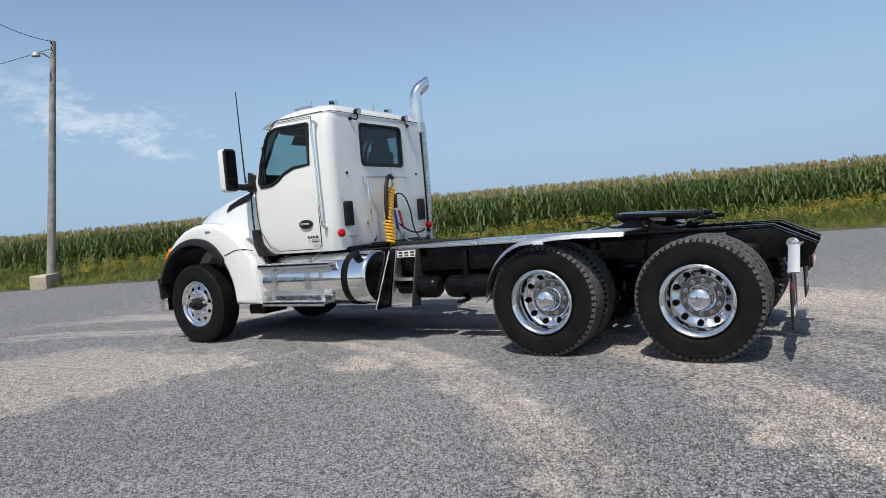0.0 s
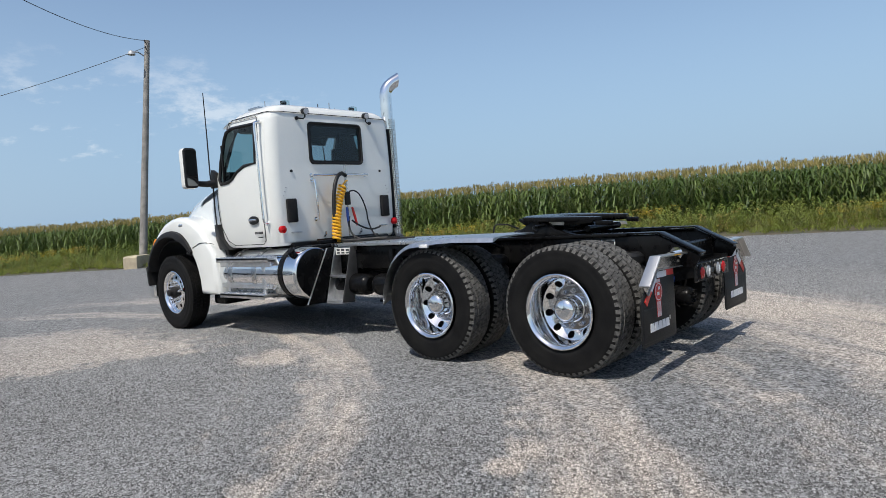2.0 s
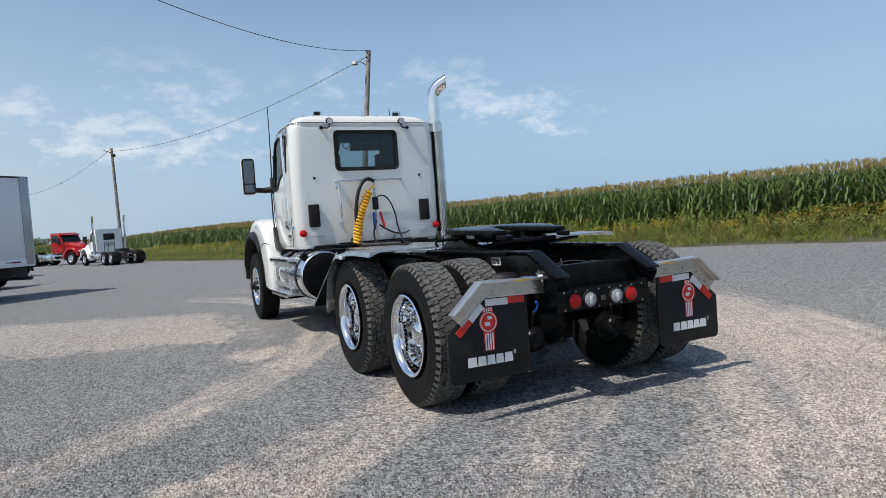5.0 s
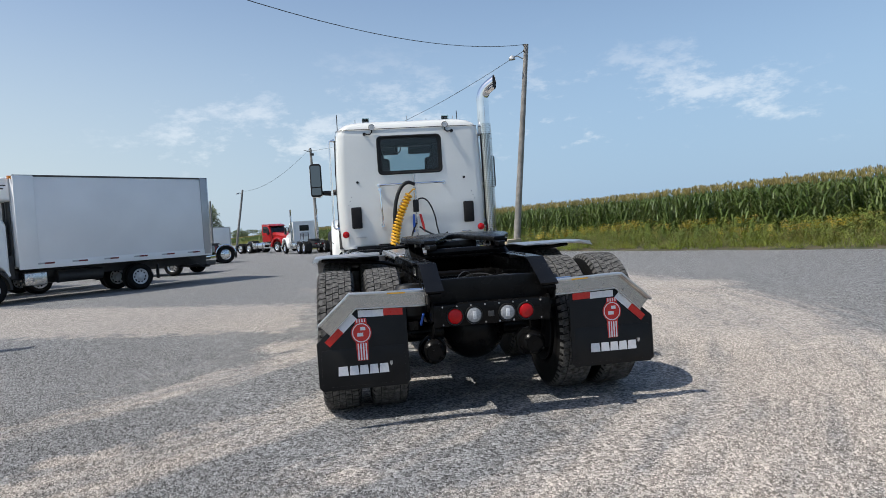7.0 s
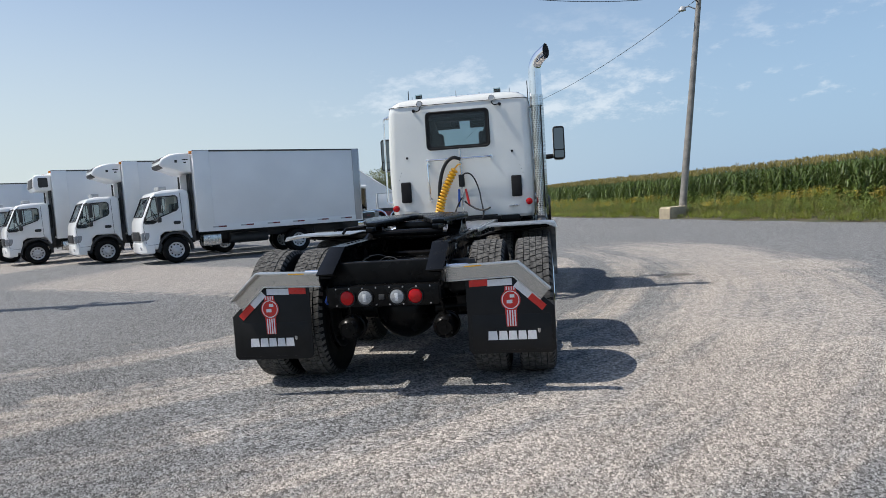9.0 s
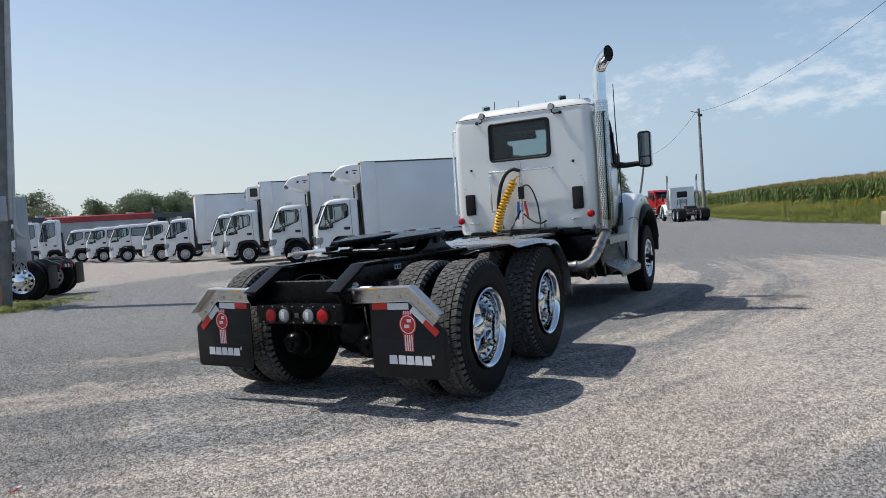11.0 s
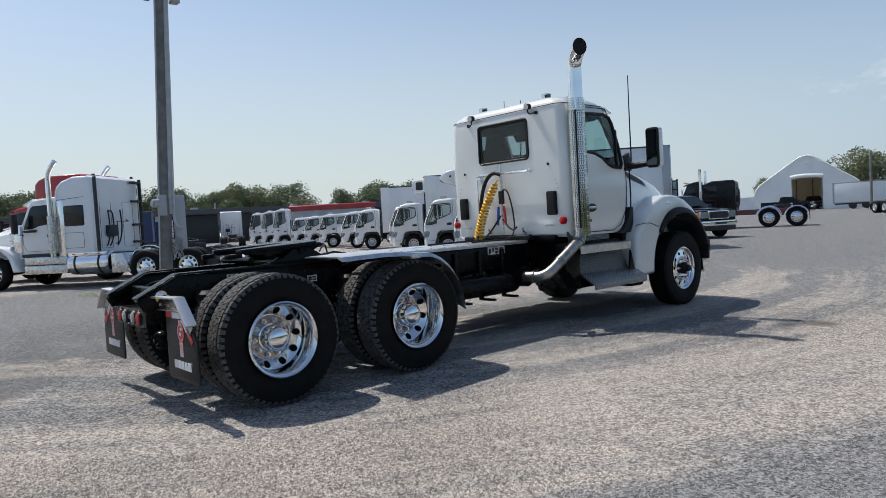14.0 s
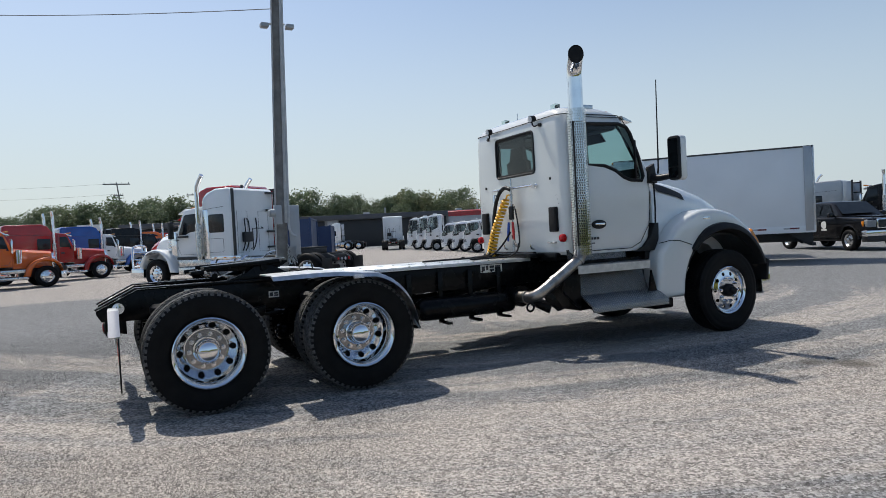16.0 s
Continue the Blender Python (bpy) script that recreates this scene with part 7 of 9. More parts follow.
    for s in (1, -1):
        far_wheel(root, 0, s * .90, .405, .405, .22, M_RIMW, s)
        far_wheel(root, -4.0, s * .90, .405, .405, .22, M_RIMW, s)
        far_wheel(root, -4.0, s * .64, .405, .405, .22, M_RIMW, -s)
    if boxed:
        bm = bmesh.new()
        box(bm, (-6.34, -1.17, .98), (-.68, 1.17, 3.43), .025)
        body = part("cargo_box", bm, M_BOXWHITE, root, "plain white insulated cargo box")
        for s in (1, -1):
            bm = bmesh.new()
            box(bm, (-6.36, s * 1.150, 3.405), (-.66, s * 1.185, 3.455), .006)
            part("top_rail", bm, M_DARKSTEEL, body, "thin dark rail along the roof edge")
            bm = bmesh.new()
            box(bm, (-6.36, s * 1.15, .90), (-.66, s * 1.183, 1.10), .006)
            part("bottom_rail", bm, M_VWHITE, body)
            bm = bmesh.new()
            rod(bm, (-.69, s * 1.0, 3.40), (-.60, s * 1.0, 3.40), .045, seg=12)
            part("clearance_lamp", bm, M_AMBER, body)
            for x, w_, mt in ((-.70, .46, M_VWHITE), (-6.14, .18, M_VGREY)):
                bm = bmesh.new()
                box(bm, (x - w_, s * 1.15, .95), (x + .04, s * (1.188 if w_ > .3 else 1.20), 3.44), .01)
                part("box_post", bm, mt, body)
        bm = bmesh.new()
        box(bm, (-6.38, -1.18, .92), (-6.335, 1.18, 3.45), .01)
        part("rear_frame", bm, M_ALU, body)
        for k in range(6):
            for s in (1, -1):
                bm = bmesh.new()
                box(bm, (-1.53 - .88 * k, s * 1.184, 1.01), (-1.28 - .88 * k, s * 1.189, 1.055), 0)
                part("red_tape", bm, M_DARKRED, body)
                bm = bmesh.new()
                box(bm, (-1.28 - .88 * k, s * 1.184, 1.01), (-1.11 - .88 * k, s * 1.189, 1.055), 0)
                part("white_tape", bm, M_GALV, body)
        bm = bmesh.new()
        box(bm, (-6.38, -1.0, .50), (-6.28, 1.0, .60), .01)
        part("rear_bumper", bm, M_TRIM, body)
        for s in (1, -1):
            bm = bmesh.new()
            slab(bm, [(-6.33, .95), (-5.58, .95), (-6.23, .5), (-6.33, .5)], "y", s * .8, s * .86, .005)
            part("bumper_bracket", bm, M_TRIM, body)
            bm = bmesh.new()
            box(bm, (-4.55, s * .95, .30), (-4.52, s * 1.1, .75), .004)
            part("mud_flap", bm, M_TRIM, body)
    if reefer == 1:
        bm = bmesh.new()
        slab(bm, [(-.68, 2.78), (-.68, 3.40), (-.30, 3.40), (-.06, 3.36), (.14, 3.26), (.22, 3.14), (.22, 3.04), (.12, 2.97), (-.22, 2.86), (-.42, 2.78)], "y", -.90, .90, .06, 3)
        for q in bm.verts:
            if q.co.x > -.3:
                q.co.y *= 1 - .55 * (q.co.x + .3)
        unit = part("refrigeration_unit", bm, M_VWHITE, root, "rounded white refrigeration unit over the cab")
        bm = bmesh.new()
        slab(bm, [(.06, 3.24), (.10, 3.30), (.19, 3.24), (.22, 3.18)], "y", -.58, .58, .01)
        slab(bm, [(.14, 3.05), (.232, 3.08), (.215, 3.00), (.12, 2.95)], "y", -.60, .60, .01)
        part("unit_grille", bm, M_TRIM, unit)
    elif reefer == 2:
        bm = bmesh.new()
        slab(bm, [(-.68, 2.72), (-.68, 3.30), (-.20, 3.30), (-.10, 3.24), (-.06, 2.90), (-.14, 2.72)], "y", -.92, .92, .05, 3)
        unit = part("refrigeration_unit", bm, M_VWHITE, root, "square white refrigeration unit over the cab")
        bm = bmesh.new()
        slab(bm, [(-.09, 2.84), (-.05, 2.86), (-.085, 3.18), (-.12, 3.18)], "y", -.70, .70, .01)
        for s in (1, -1):
            slab(bm, round_rect(-.56, 2.84, -.24, 3.20, .05), "y", s * .918, s * .926)
        part("unit_grille", bm, M_TRIM, unit)
    if reefer:
        for s in (1, -1):
            bm = bmesh.new()
            box(bm, (-.26, s * .895, 3.10), (-.18, s * .908, 3.18), .006)
            box(bm, (-.58, s * .895, 3.17), (-.40, s * .908, 3.20), 0)
            box(bm, (-.52, s * .895, 3.08), (-.44, s * .908, 3.12), 0)
            part("unit_mark", bm, M_TRIM, unit)
        bm = bmesh.new()
        box(bm, (-.69, -.80, 1.0), (-.66, .80, 2.8), .004)
        part("unit_backing", bm, M_GALV, unit)
        for y, r_ in ((-.85, .03), (.85, .03), (.70, .045), (.45, .035)):
            bm = bmesh.new()
            tube(bm, [(-.63, y, 1.0), (-.62, y * 1.02, 1.9), (-.62, y, 2.75)], r_, 6)
            part("unit_pipe", bm, M_TRIM, unit)
    bm = bmesh.new()
    box(bm, (.02, -.32, 2.28 + t), (.26, .32, 2.40 + t), .015)
    for k in range(5):
        box(bm, (.255, -.30 + .14 * k, 2.295 + t), (.265, -.20 + .14 * k, 2.385 + t), .004)
    part("roof_marker", bm, M_GALV, cabm)
    return root


def put(root, x, y, heading, z=0.0):
    root.matrix_basis = pose(x, y, z, 0, 0, heading)
    return root


HEAD = 132.4
reefer = put(cabover("white cab-over truck with a refrigerated white box", "parked delivery trucks", True, 1), 13.69, 10.88, HEAD)
copy_thing(reefer, pose(15.28, 14.43, 0, 0, 0, HEAD + 2))
put(cabover("white cab-over truck with a square refrigeration unit", "parked delivery trucks", True, 2), 16.58, 18.28, HEAD + 4)
single = put(cabover("white cab-over chassis truck without a body", "parked delivery trucks", False), 18.75, 21.45, HEAD + 6)
put(cabover("white cab-over truck with a plain white box", "parked delivery trucks", True), 19.4, 25.6, HEAD + 8)
crew_cab = put(cabover("white crew-cab chassis truck in the row", "parked delivery trucks", False, 0, True), 21.6, 33.3, HEAD + 12)
for x, y in ((20.7, 29.1),):
    copy_thing(single, pose(x, y, 0, 0, 0, HEAD + 11))
for x, y in ((22.7, 37.2), (23.7, 41.0)):
    copy_thing(crew_cab, pose(x, y, 0, 0, 0, HEAD + 14))
tall_cab = put(cabover("tall white cab-over truck at the row's end", "parked delivery trucks", False, 0, False, 0.85), 24.0, 44.6, HEAD + 14)
for x, y in ((25.1, 49.0), (26.1, 53.4)):
    copy_thing(tall_cab, pose(x, y, 0, 0, 0, HEAD + 15))


def highway_truck(label, paint, sleeper=2.0, roof=3.3, group="parked highway trucks", frame_mat=None, base=5.6, stacks=True, classic=False, bull=False, accent=None, tilt_stack=0.25, top=0.0, bed=None):
    """Conventional tractor; x ahead from the front axle, y to its left."""
    root = thing("highway_truck", label, "truck", group)
    acc = accent or paint
    fm = frame_mat or M_TRIM
    cs = -.42 if classic else 0.0  # long-nosed tractors carry the axle under the grille
    nose = -.68 if classic else (-.45 if bull else 0.0)
    R = .52
    ts = -.66 if bull else 0.0  # tanks and steps sit further back on the wide-cab tractor
    tr = .34 if bull else .30
    bm = bmesh.new()
    back = -base - 1.3
    for s in (1, -1):
        slab(bm, [(1.0, .72), (1.0, 1.0), (back + .3, 1.0), (back, .86), (back, .72)], "y", s * .36, s * .44, .005)
    for x in (-2.4, -3.4, -4.4, back + .2):
        box(bm, (x - .05, -.4, .76), (x + .05, .4, .95), .01)
    box(bm, (-1.0, -.36, .50), (.9, .36, 1.15), .05)
    for ax in (-base + .68, -base - .68):
        rod(bm, (ax, -.85, R), (ax, .85, R), .08, seg=10)
    part("chassis", bm, fm, root)
    # hood
    bm = bmesh.new()
    if classic:
        rings = [[(x, y, z) for y, z in ((-w, .95), (-w, zt - .12), (-w * .7, zt), (w * .7, zt), (w, zt - .12), (w, .95))] for x, w, zt in ((-1.37, .80, 1.92), (-.4, .70, 1.82), (.32, .64, 1.74))]
    elif bull:
        rings = [[(x, y, z) for y, z in ((-w, .95), (-w, zt - .2), (-w * .72, zt - .02), (0, zt + .02), (w * .72, zt - .02), (w, zt - .2), (w, .95))] for x, w, zt in ((-.95, .93, 1.99), (-.5, .82, 1.96), (0, .70, 1.90), (.32, .64, 1.82), (.46, .62, 1.68), (.58, .61, 1.3), (.62, .60, .98))]
    else:
        rings = [[(x, y, z) for y, z in ((-w, .95), (-w, zt - .22), (-w * .7, zt), (w * .7, zt), (w, zt - .22), (w, .95))] for x, w, zt in ((-.95, .95, 1.98), (-.2, .87, 1.90), (.5, .78, 1.78), (.9, .70, 1.62), (1.02, .66, 1.42), (1.06, .62, 1.15))]
    loft(bm, rings)
    hood_ = part("hood", bm, paint, root)
    for s in (1, -1):
        bm = bmesh.new()
        arch = [(.66 * math.cos(radians(a)), R + .10 + .66 * math.sin(radians(a))) for a in range(8, 173, 12)]
        fo = .75 if bull else .80
        outer = [(fo * math.cos(radians(a)) * (1.15 if math.cos(radians(a)) < 0 else .92 if classic else 1.08), R + .12 + fo * math.sin(radians(a))) for a in range(172, 7, -12)]
        slab(bm, arch + [(-.70, .55), (-.98, .55)] + outer, "y", s * .55, s * 1.17, .06, 3)
        part("fender", bm, acc, root)
        bm = bmesh.new()
        if classic:
            box(bm, (.26, s * .80 - .12, 1.28), (.46, s * .80 + .12, 1.46), .04)
        else:
            box(bm, (.70 + nose * .5, s * .86 - .14, 1.02), (.92 + nose * .5, s * .86 + .14, 1.24), .04)
        part("headlight", bm, M_CHROME, root)
        far_wheel(root, 0, s * 1.03, R, R, .29, M_CHROME, s)
        for ax in (-base + .68, -base - .68):
            far_wheel(root, ax, s * 1.05, R, R, .28, M_CHROME, s)
            far_wheel(root, ax, s * .72, R, R, .28, M_RIMW, -s)
        bm = bmesh.new()
        lathe(bm, [(0, -3.3 + ts), (tr - .04, -3.3 + ts), (tr, -3.26 + ts), (tr, -1.95 + ts), (tr - .04, -1.9 + ts), (0, -1.9 + ts)], 28, Matrix.Translation((0, s * .82, .72)) @ Matrix.Rotation(-math.pi / 2, 4, "Z"))
        bmesh.ops.recalc_face_normals(bm, faces=bm.faces[:])
        tk = part("fuel_tank", bm, M_CHROME, root)
        for x in (-2.2 + ts, -3.0 + ts):
            bm = bmesh.new()
            lathe(bm, [(tr + .003, x - .03), (tr + .01, x - .03), (tr + .01, x + .03), (tr + .003, x + .03)], 28, Matrix.Translation((0, s * .82, .72)) @ Matrix.Rotation(-math.pi / 2, 4, "Z"))
            part("tank_strap", bm, M_TRIM, tk)
        bm = bmesh.new()
        box(bm, (-1.95 + ts, s * .75, .42 if not bull else .46), (-.78 + ts * .5, s * 1.14, .56 if not bull else .72), .02)
        part("lower_step", bm, M_STEEL, root)
        bm = bmesh.new()
        box(bm, (-1.9 + ts, s * .7, .74), (-.85 + ts * .3, s * 1.06, .92 if not bull else .98), .02)
        part("upper_step", bm, M_STEEL, root)
        bm = bmesh.new()
        slab(bm, [(-4.1 + ts * .9, .40), (-3.38 + ts, .40), (-3.38 + ts, .98), (-3.85 + ts * .9, .98)], "y", s * .55, s * 1.08, .02)
        part("tool_box", bm, M_STEEL, root)
        bm = bmesh.new()
        slab(bm, [(s * .62, .28), (s * 1.17, .28), (s * 1.17, .85), (s * .62, .85)], "x", back - .01, back + .005, .002)
        part("mud_flap", bm, M_FLAP, root)
        bm = bmesh.new()
        tube(bm, [(-base + .68 + .64 * math.cos(radians(a)), s * .95, R + .08 + .56 * math.sin(radians(a))) for a in range(10, 171, 16)], .02, 6)
        part("fender_arm", bm, M_CHROME, root)
        if frame_mat:
            for ax in (-base + .68, -base - .68):
                bm = bmesh.new()
                loft(bm, [[(ax + r_ * math.cos(a), s * y, R + r_ * math.sin(a)) for r_, y in ((.60, .56), (.615, .56), (.615, 1.22), (.57, 1.235), (.57, 1.225), (.60, 1.21))] for a in (radians(12 + 13 * k) for k in range(13))])
                part("half_fender", bm, M_CHROME, root, "bright half-round fender")
            bm = bmesh.new()
            box(bm, (back + .45, s * .40, .62), (-base + 1.3, s * .52, 1.02), .02)
            part("frame_rail", bm, fm, root)
        # mirror
        bm = bmesh.new()
        tube(bm, [(-1.05 + cs, s * 1.0, 2.35), (-1.0 + cs, s * 1.28, 2.38), (-1.0 + cs, s * 1.28, 1.7), (-1.05 + cs, s * 1.0, 1.68)], .018, 6)
        box(bm, (-1.06 + cs, s * 1.28 - .10, 1.72), (-.96 + cs, s * 1.28 + .10, 2.32), .03)
        part("mirror", bm, M_CHROME if classic else M_TRIM, root)
    # cab and sleeper
    bm = bmesh.new()
    slab(bm, [(-.95 + cs, 1.05), (-.95 + cs, 1.92), (-1.30 + cs * .9, 2.62), (-1.42 + cs * .8, 2.72), (-2.30, 2.80), (-2.30, 1.05)], "y", -1.0, 1.0, .07, 3)
    cb_ = part("cab", bm, paint, root)
    for s in (1, -1):
        bm = bmesh.new()
        slab(bm, [(-1.12 + cs, 1.98), (-1.36 + cs * .8, 2.48), (-1.44 + cs * .7, 2.54), (-2.10, 2.56), (-2.12, 1.98), (-1.6, 1.92), (-1.38 + cs * .6, 1.84), (-1.08 + cs, 1.84)], "y", s * .993, s * 1.006, .004)
        part("side_window", bm, M_DARKGLASS, cb_)
        bm = bmesh.new()
        tube(bm, [(-2.15, s * 1.004, 2.66), (-2.16, s * 1.004, 1.16), (-1.15 + cs, s * 1.004, 1.16), (-1.02 + cs, s * 1.004, 1.4), (-1.02 + cs, s * 1.004, 1.9)], .006, 5)
        box(bm, (-2.06, s * .995, 1.58), (-1.88, s * 1.02, 1.66), .01)
        part("door_seam", bm, M_TRIM, cb_)
    bm = bmesh.new()
    slab(bm, [(-.86, 1.96), (.86, 1.96), (.80, 2.58), (-.80, 2.58)], "x", 0, .012, m=Matrix.Translation((-.955 + cs, 0, 1.96)) @ Matrix.Rotation(math.atan2(-.35, .68), 4, "Y") @ Matrix.Translation((0, 0, -1.96)))
    part("windshield", bm, M_DARKGLASS, cb_)
    bm = bmesh.new()
    slab(bm, [(-1.36 + cs, 2.66), (-1.04 + cs, 2.56), (-1.02 + cs, 2.60), (-1.38 + cs, 2.76)], "y", -.92, .92, .01)
    part("sun_visor", bm, M_CHROME if classic else paint, cb_)
    end = -2.30
    if sleeper:
        end = -2.30 - sleeper
        bm = bmesh.new()
        if classic:
            pr = [(-2.28, 1.0), (-2.28, 2.55), (-2.7, roof - .12), (-3.0, roof), (end + .15, roof), (end, roof - .12), (end, 1.0)]
        else:
            pr = [(-2.28, 1.0), (-2.28, 2.90), (-2.34, roof - .28), (-2.52, roof - .12), (-2.9, roof), (end + .1, roof), (end, roof - .08), (end, 1.0)]
        slab(bm, pr, "y", -1.08, 1.08, .08, 3)
        sl = part("sleeper", bm, bed or paint, root)
        for s in (1, -1):
            bm = bmesh.new()
            slab(bm, round_rect(-3.25 if sleeper > 1.2 else -2.9, 1.86, -2.58, 2.48, .06), "y", s * 1.072, s * 1.088, .004)
            part("sleeper_window", bm, M_DARKGLASS, sl)
            bm = bmesh.new()
            tube(bm, [(-2.45, s * 1.084, 2.62), (-2.42, s * 1.084, 1.1)], .006, 5)
            tube(bm, [(-2.35, s * 1.084, 2.66), (end + .3, s * 1.084, 2.72)], .006, 5)
            loop = [(u, s * 1.084, v) for u, v in round_rect(-3.2, 1.2, -2.55, 1.66, .06)]
            tube(bm, loop + loop[:1], .006, 5, caps=False)
            part("sleeper_trim", bm, M_TRIM, sl)
        bm = bmesh.new()
        tube(bm, [(end - .02, -.35, 2.0), (end - .12, -.35, 1.95), (end - .12, .2, 1.95), (end - .12, .2, 1.3), (end - .02, .2, 1.25)], .016, 6)
        part("grab_rail", bm, M_TRIM, sl)
        for y0, y1, y2 in ((.35, .36, .5), (.45, .55, .64), (-.1, -.02, .15)):
            bm = bmesh.new()
            tube(bm, [(end - .02, y0, 2.3)] + bend((end - .1, y1, 2.2), (end - .18, y1, 1.5), (end - .05, y2, 1.2), 6), .022, 6)
            part("air_hose", bm, M_TRIM, sl)
        bm = bmesh.new()
        box(bm, (end - .16, .2, 1.5), (end - .02, .62, 1.84), .02)
        part("rear_light_box", bm, M_TRIM, sl)
        bm = bmesh.new()
        for u, v in ((-.75, 1.15), (.3, 1.15)):
            loop = [(end - .004, u + w, z) for w, z in ((0, v), (.5, v), (.5, 2.55), (0, 2.55))]
            tube(bm, loop + loop[:1], .006, 5, caps=False)
        part("panel_seam", bm, M_TRIM, sl)
        if not classic:
            for s in (1, -1):
                bm = bmesh.new()
                e = .05 if bull else .42
                box(bm, (end - e, s * 1.06 - .02, 1.2), (end - .02, s * 1.06 + .02, roof - .1), .01)
                ext = part("side_extender", bm, paint, sl)
                bm = bmesh.new()
                box(bm, (end - e - .10, s * 1.06 - .022, 1.02), (end - e, s * 1.06 + .032, roof - .04), .01)
                part("edge_seal", bm, M_TRIM, ext)
                for z in (1.25, 1.80, 2.55, roof - .18) if s < 0 or not bull else ():
                    bm = bmesh.new()
                    box(bm, (end - .14 if bull else end - .44, s * (.62 if bull else 1.055), z), (end - .03, s * (1.04 if bull else 1.02), z + .07), .01)
                    part("hinge", bm, M_TRIM, ext)
    else:
        bm = bmesh.new()
        slab(bm, round_rect(-.42, 1.95, .42, 2.45, .05), "x", -2.315, -2.298)
        part("rear_window", bm, M_DARKGLASS, cb_)
        bm = bmesh.new()
        box(bm, (-2.42, -.30, 1.45), (-2.31, .30, 1.82), .03)
        part("rear_light_box", bm, M_GALV, cb_)
        for y0 in (-.34, .12, .40):
            bm = bmesh.new()
            tube(bm, bend((-2.32, y0, 1.78), (-2.62, y0 + .05, 1.6), (-2.45, y0 + .1, 1.12), 7), .025, 6)
            part("air_hose", bm, M_TRIM, cb_)
    if stacks:
        for s in (1, -1):
            bm = bmesh.new()
            q = tilt_stack
            sx = -2.20 if bull else -2.42
            tube(bm, [(sx, s * 1.18, .95), (sx, s * 1.18, 3.25 + top), (sx - .1 * q, s * 1.18, 3.45 + top)] + bend((sx - .2 * q, s * 1.18, 3.5 + top), (sx - .5 * q, s * 1.18, 3.65 + top), (sx - 1.2 * q, s * 1.2, 3.82 + top), 5), .075, 14)
            st_ = part("exhaust_pipe", bm, M_CHROME, root)
            bm = bmesh.new()
            rod(bm, (sx, s * 1.18, 1.05), (sx, s * 1.18, 2.2), .105, seg=18)
            part("stack_guard", bm, M_STEEL, st_)
    bm = bmesh.new()
    box(bm, (1.0 + nose, -.52, .85), (1.14 + nose, .52, 1.66 if classic else 1.36), .03)
    for k in range(9):
        box(bm, (1.13 + nose, -.46 + .11 * k, .9), (1.16 + nose, -.42 + .11 * k, 1.60 if classic else 1.3), .004)
    part("grille", bm, M_CHROME, root)
    bm = bmesh.new()
    box(bm, (.62 if bull else 1.0 + nose * .6, -1.15, .38), (1.25 + nose * .6 * classic, 1.15, .74), .05, 3)
    part("bumper", bm, M_CHROME, root)
    for s in (1, -1):
        bm = bmesh.new()
        rod(bm, (-1.12, s * .98, 1.22), (-1.12, s * .98, 1.86), .15, seg=18)
        part("air_cleaner", bm, M_CHROME, root) if classic else bm.free()
    if bull:
        for s in (1, -1):
            for k in range(5):
                bm = bmesh.new()
                slab(bm, [(-.62 - .015 * k, 1.34 + .10 * k), (-.40 - .015 * k, 1.31 + .10 * k), (-.40 - .015 * k, 1.36 + .10 * k), (-.62 - .015 * k, 1.40 + .10 * k)], "y", s * .78, s * .92, .012)
                part("hood_louvre", bm, M_CHROME, hood_, "bright louvre on the hood side")
            bm = bmesh.new()
            slab(bm, [(-.98, 1.10), (-.72, 1.16), (-.70, 1.72), (-.80, 1.94), (-.98, 1.96)], "y", s * .90, s * 1.03, .03, 3)
            part("cowl_panel", bm, M_CHROME, root, "polished cowl panel")
            bm = bmesh.new()
            slab(bm, round_rect(-2.58, .98, -2.30, 2.66, .05), "y", s * 1.02, s * 1.10, .02)
            part("stack_fairing", bm, M_CHROME, root, "polished panel behind the stack")
            bm = bmesh.new()
            box(bm, (-2.28, s * .97, .98), (-.96, s * 1.03, 1.08), .015)
            part("kick_panel", bm, M_TRIM, root)
            bm = bmesh.new()
            box(bm, (-3.9, s * 1.05, .96), (-2.62, s * 1.10, 1.06), .015)
            part("light_rail", bm, M_CHROME, root)
            for k in range(3):
                bm = bmesh.new()
                box(bm, (-3.7 + .42 * k, s * 1.09, .99), (-3.60 + .42 * k, s * 1.115, 1.03), .006)
                part("marker_lamp", bm, M_AMBER, root)
            bm = bmesh.new()
            tube(bm, [(-.9, s * .70, 2.0), (-.4, s * .62, 1.965), (.1, s * .53, 1.90)], .02, 6)
            part("hood_trim", bm, M_CHROME, hood_)
            bm = bmesh.new()
            box(bm, (-1.55, s * 1.0, 1.74), (-1.15, s * 1.14, 1.82), .03)
            part("mirror_base", bm, M_TRIM, root)
        bm = bmesh.new()
        for s in (1, -1):
            tube(bm, [(1.25, s * .35, .5), (1.36, s * .35, 1.4)] + bend((1.36, s * .35, 1.5), (1.36, s * .6, 1.62), (1.36, s * .9, 1.5), 5) + [(1.3, s * 1.0, 1.1), (1.25, s * 1.0, .6)], .045, 10)
        for z in (.8, 1.05, 1.3):
            rod(bm, (1.33, -1.0, z), (1.33, 1.0, z), .03, seg=8)
        part("bull_bar", bm, M_CHROME, root, "chrome tube bull bar")
    bm = bmesh.new()
    outline = [(.45, .2), (.45, -.2), (.3, -.44), (-.1, -.46), (-.5, -.3), (-.1, -.06), (-.1, .06), (-.5, .3), (-.1, .46), (.3, .44)]
    slab(bm, [(-base + u, v) for u, v in outline], "z", 1.16, 1.22, .01)
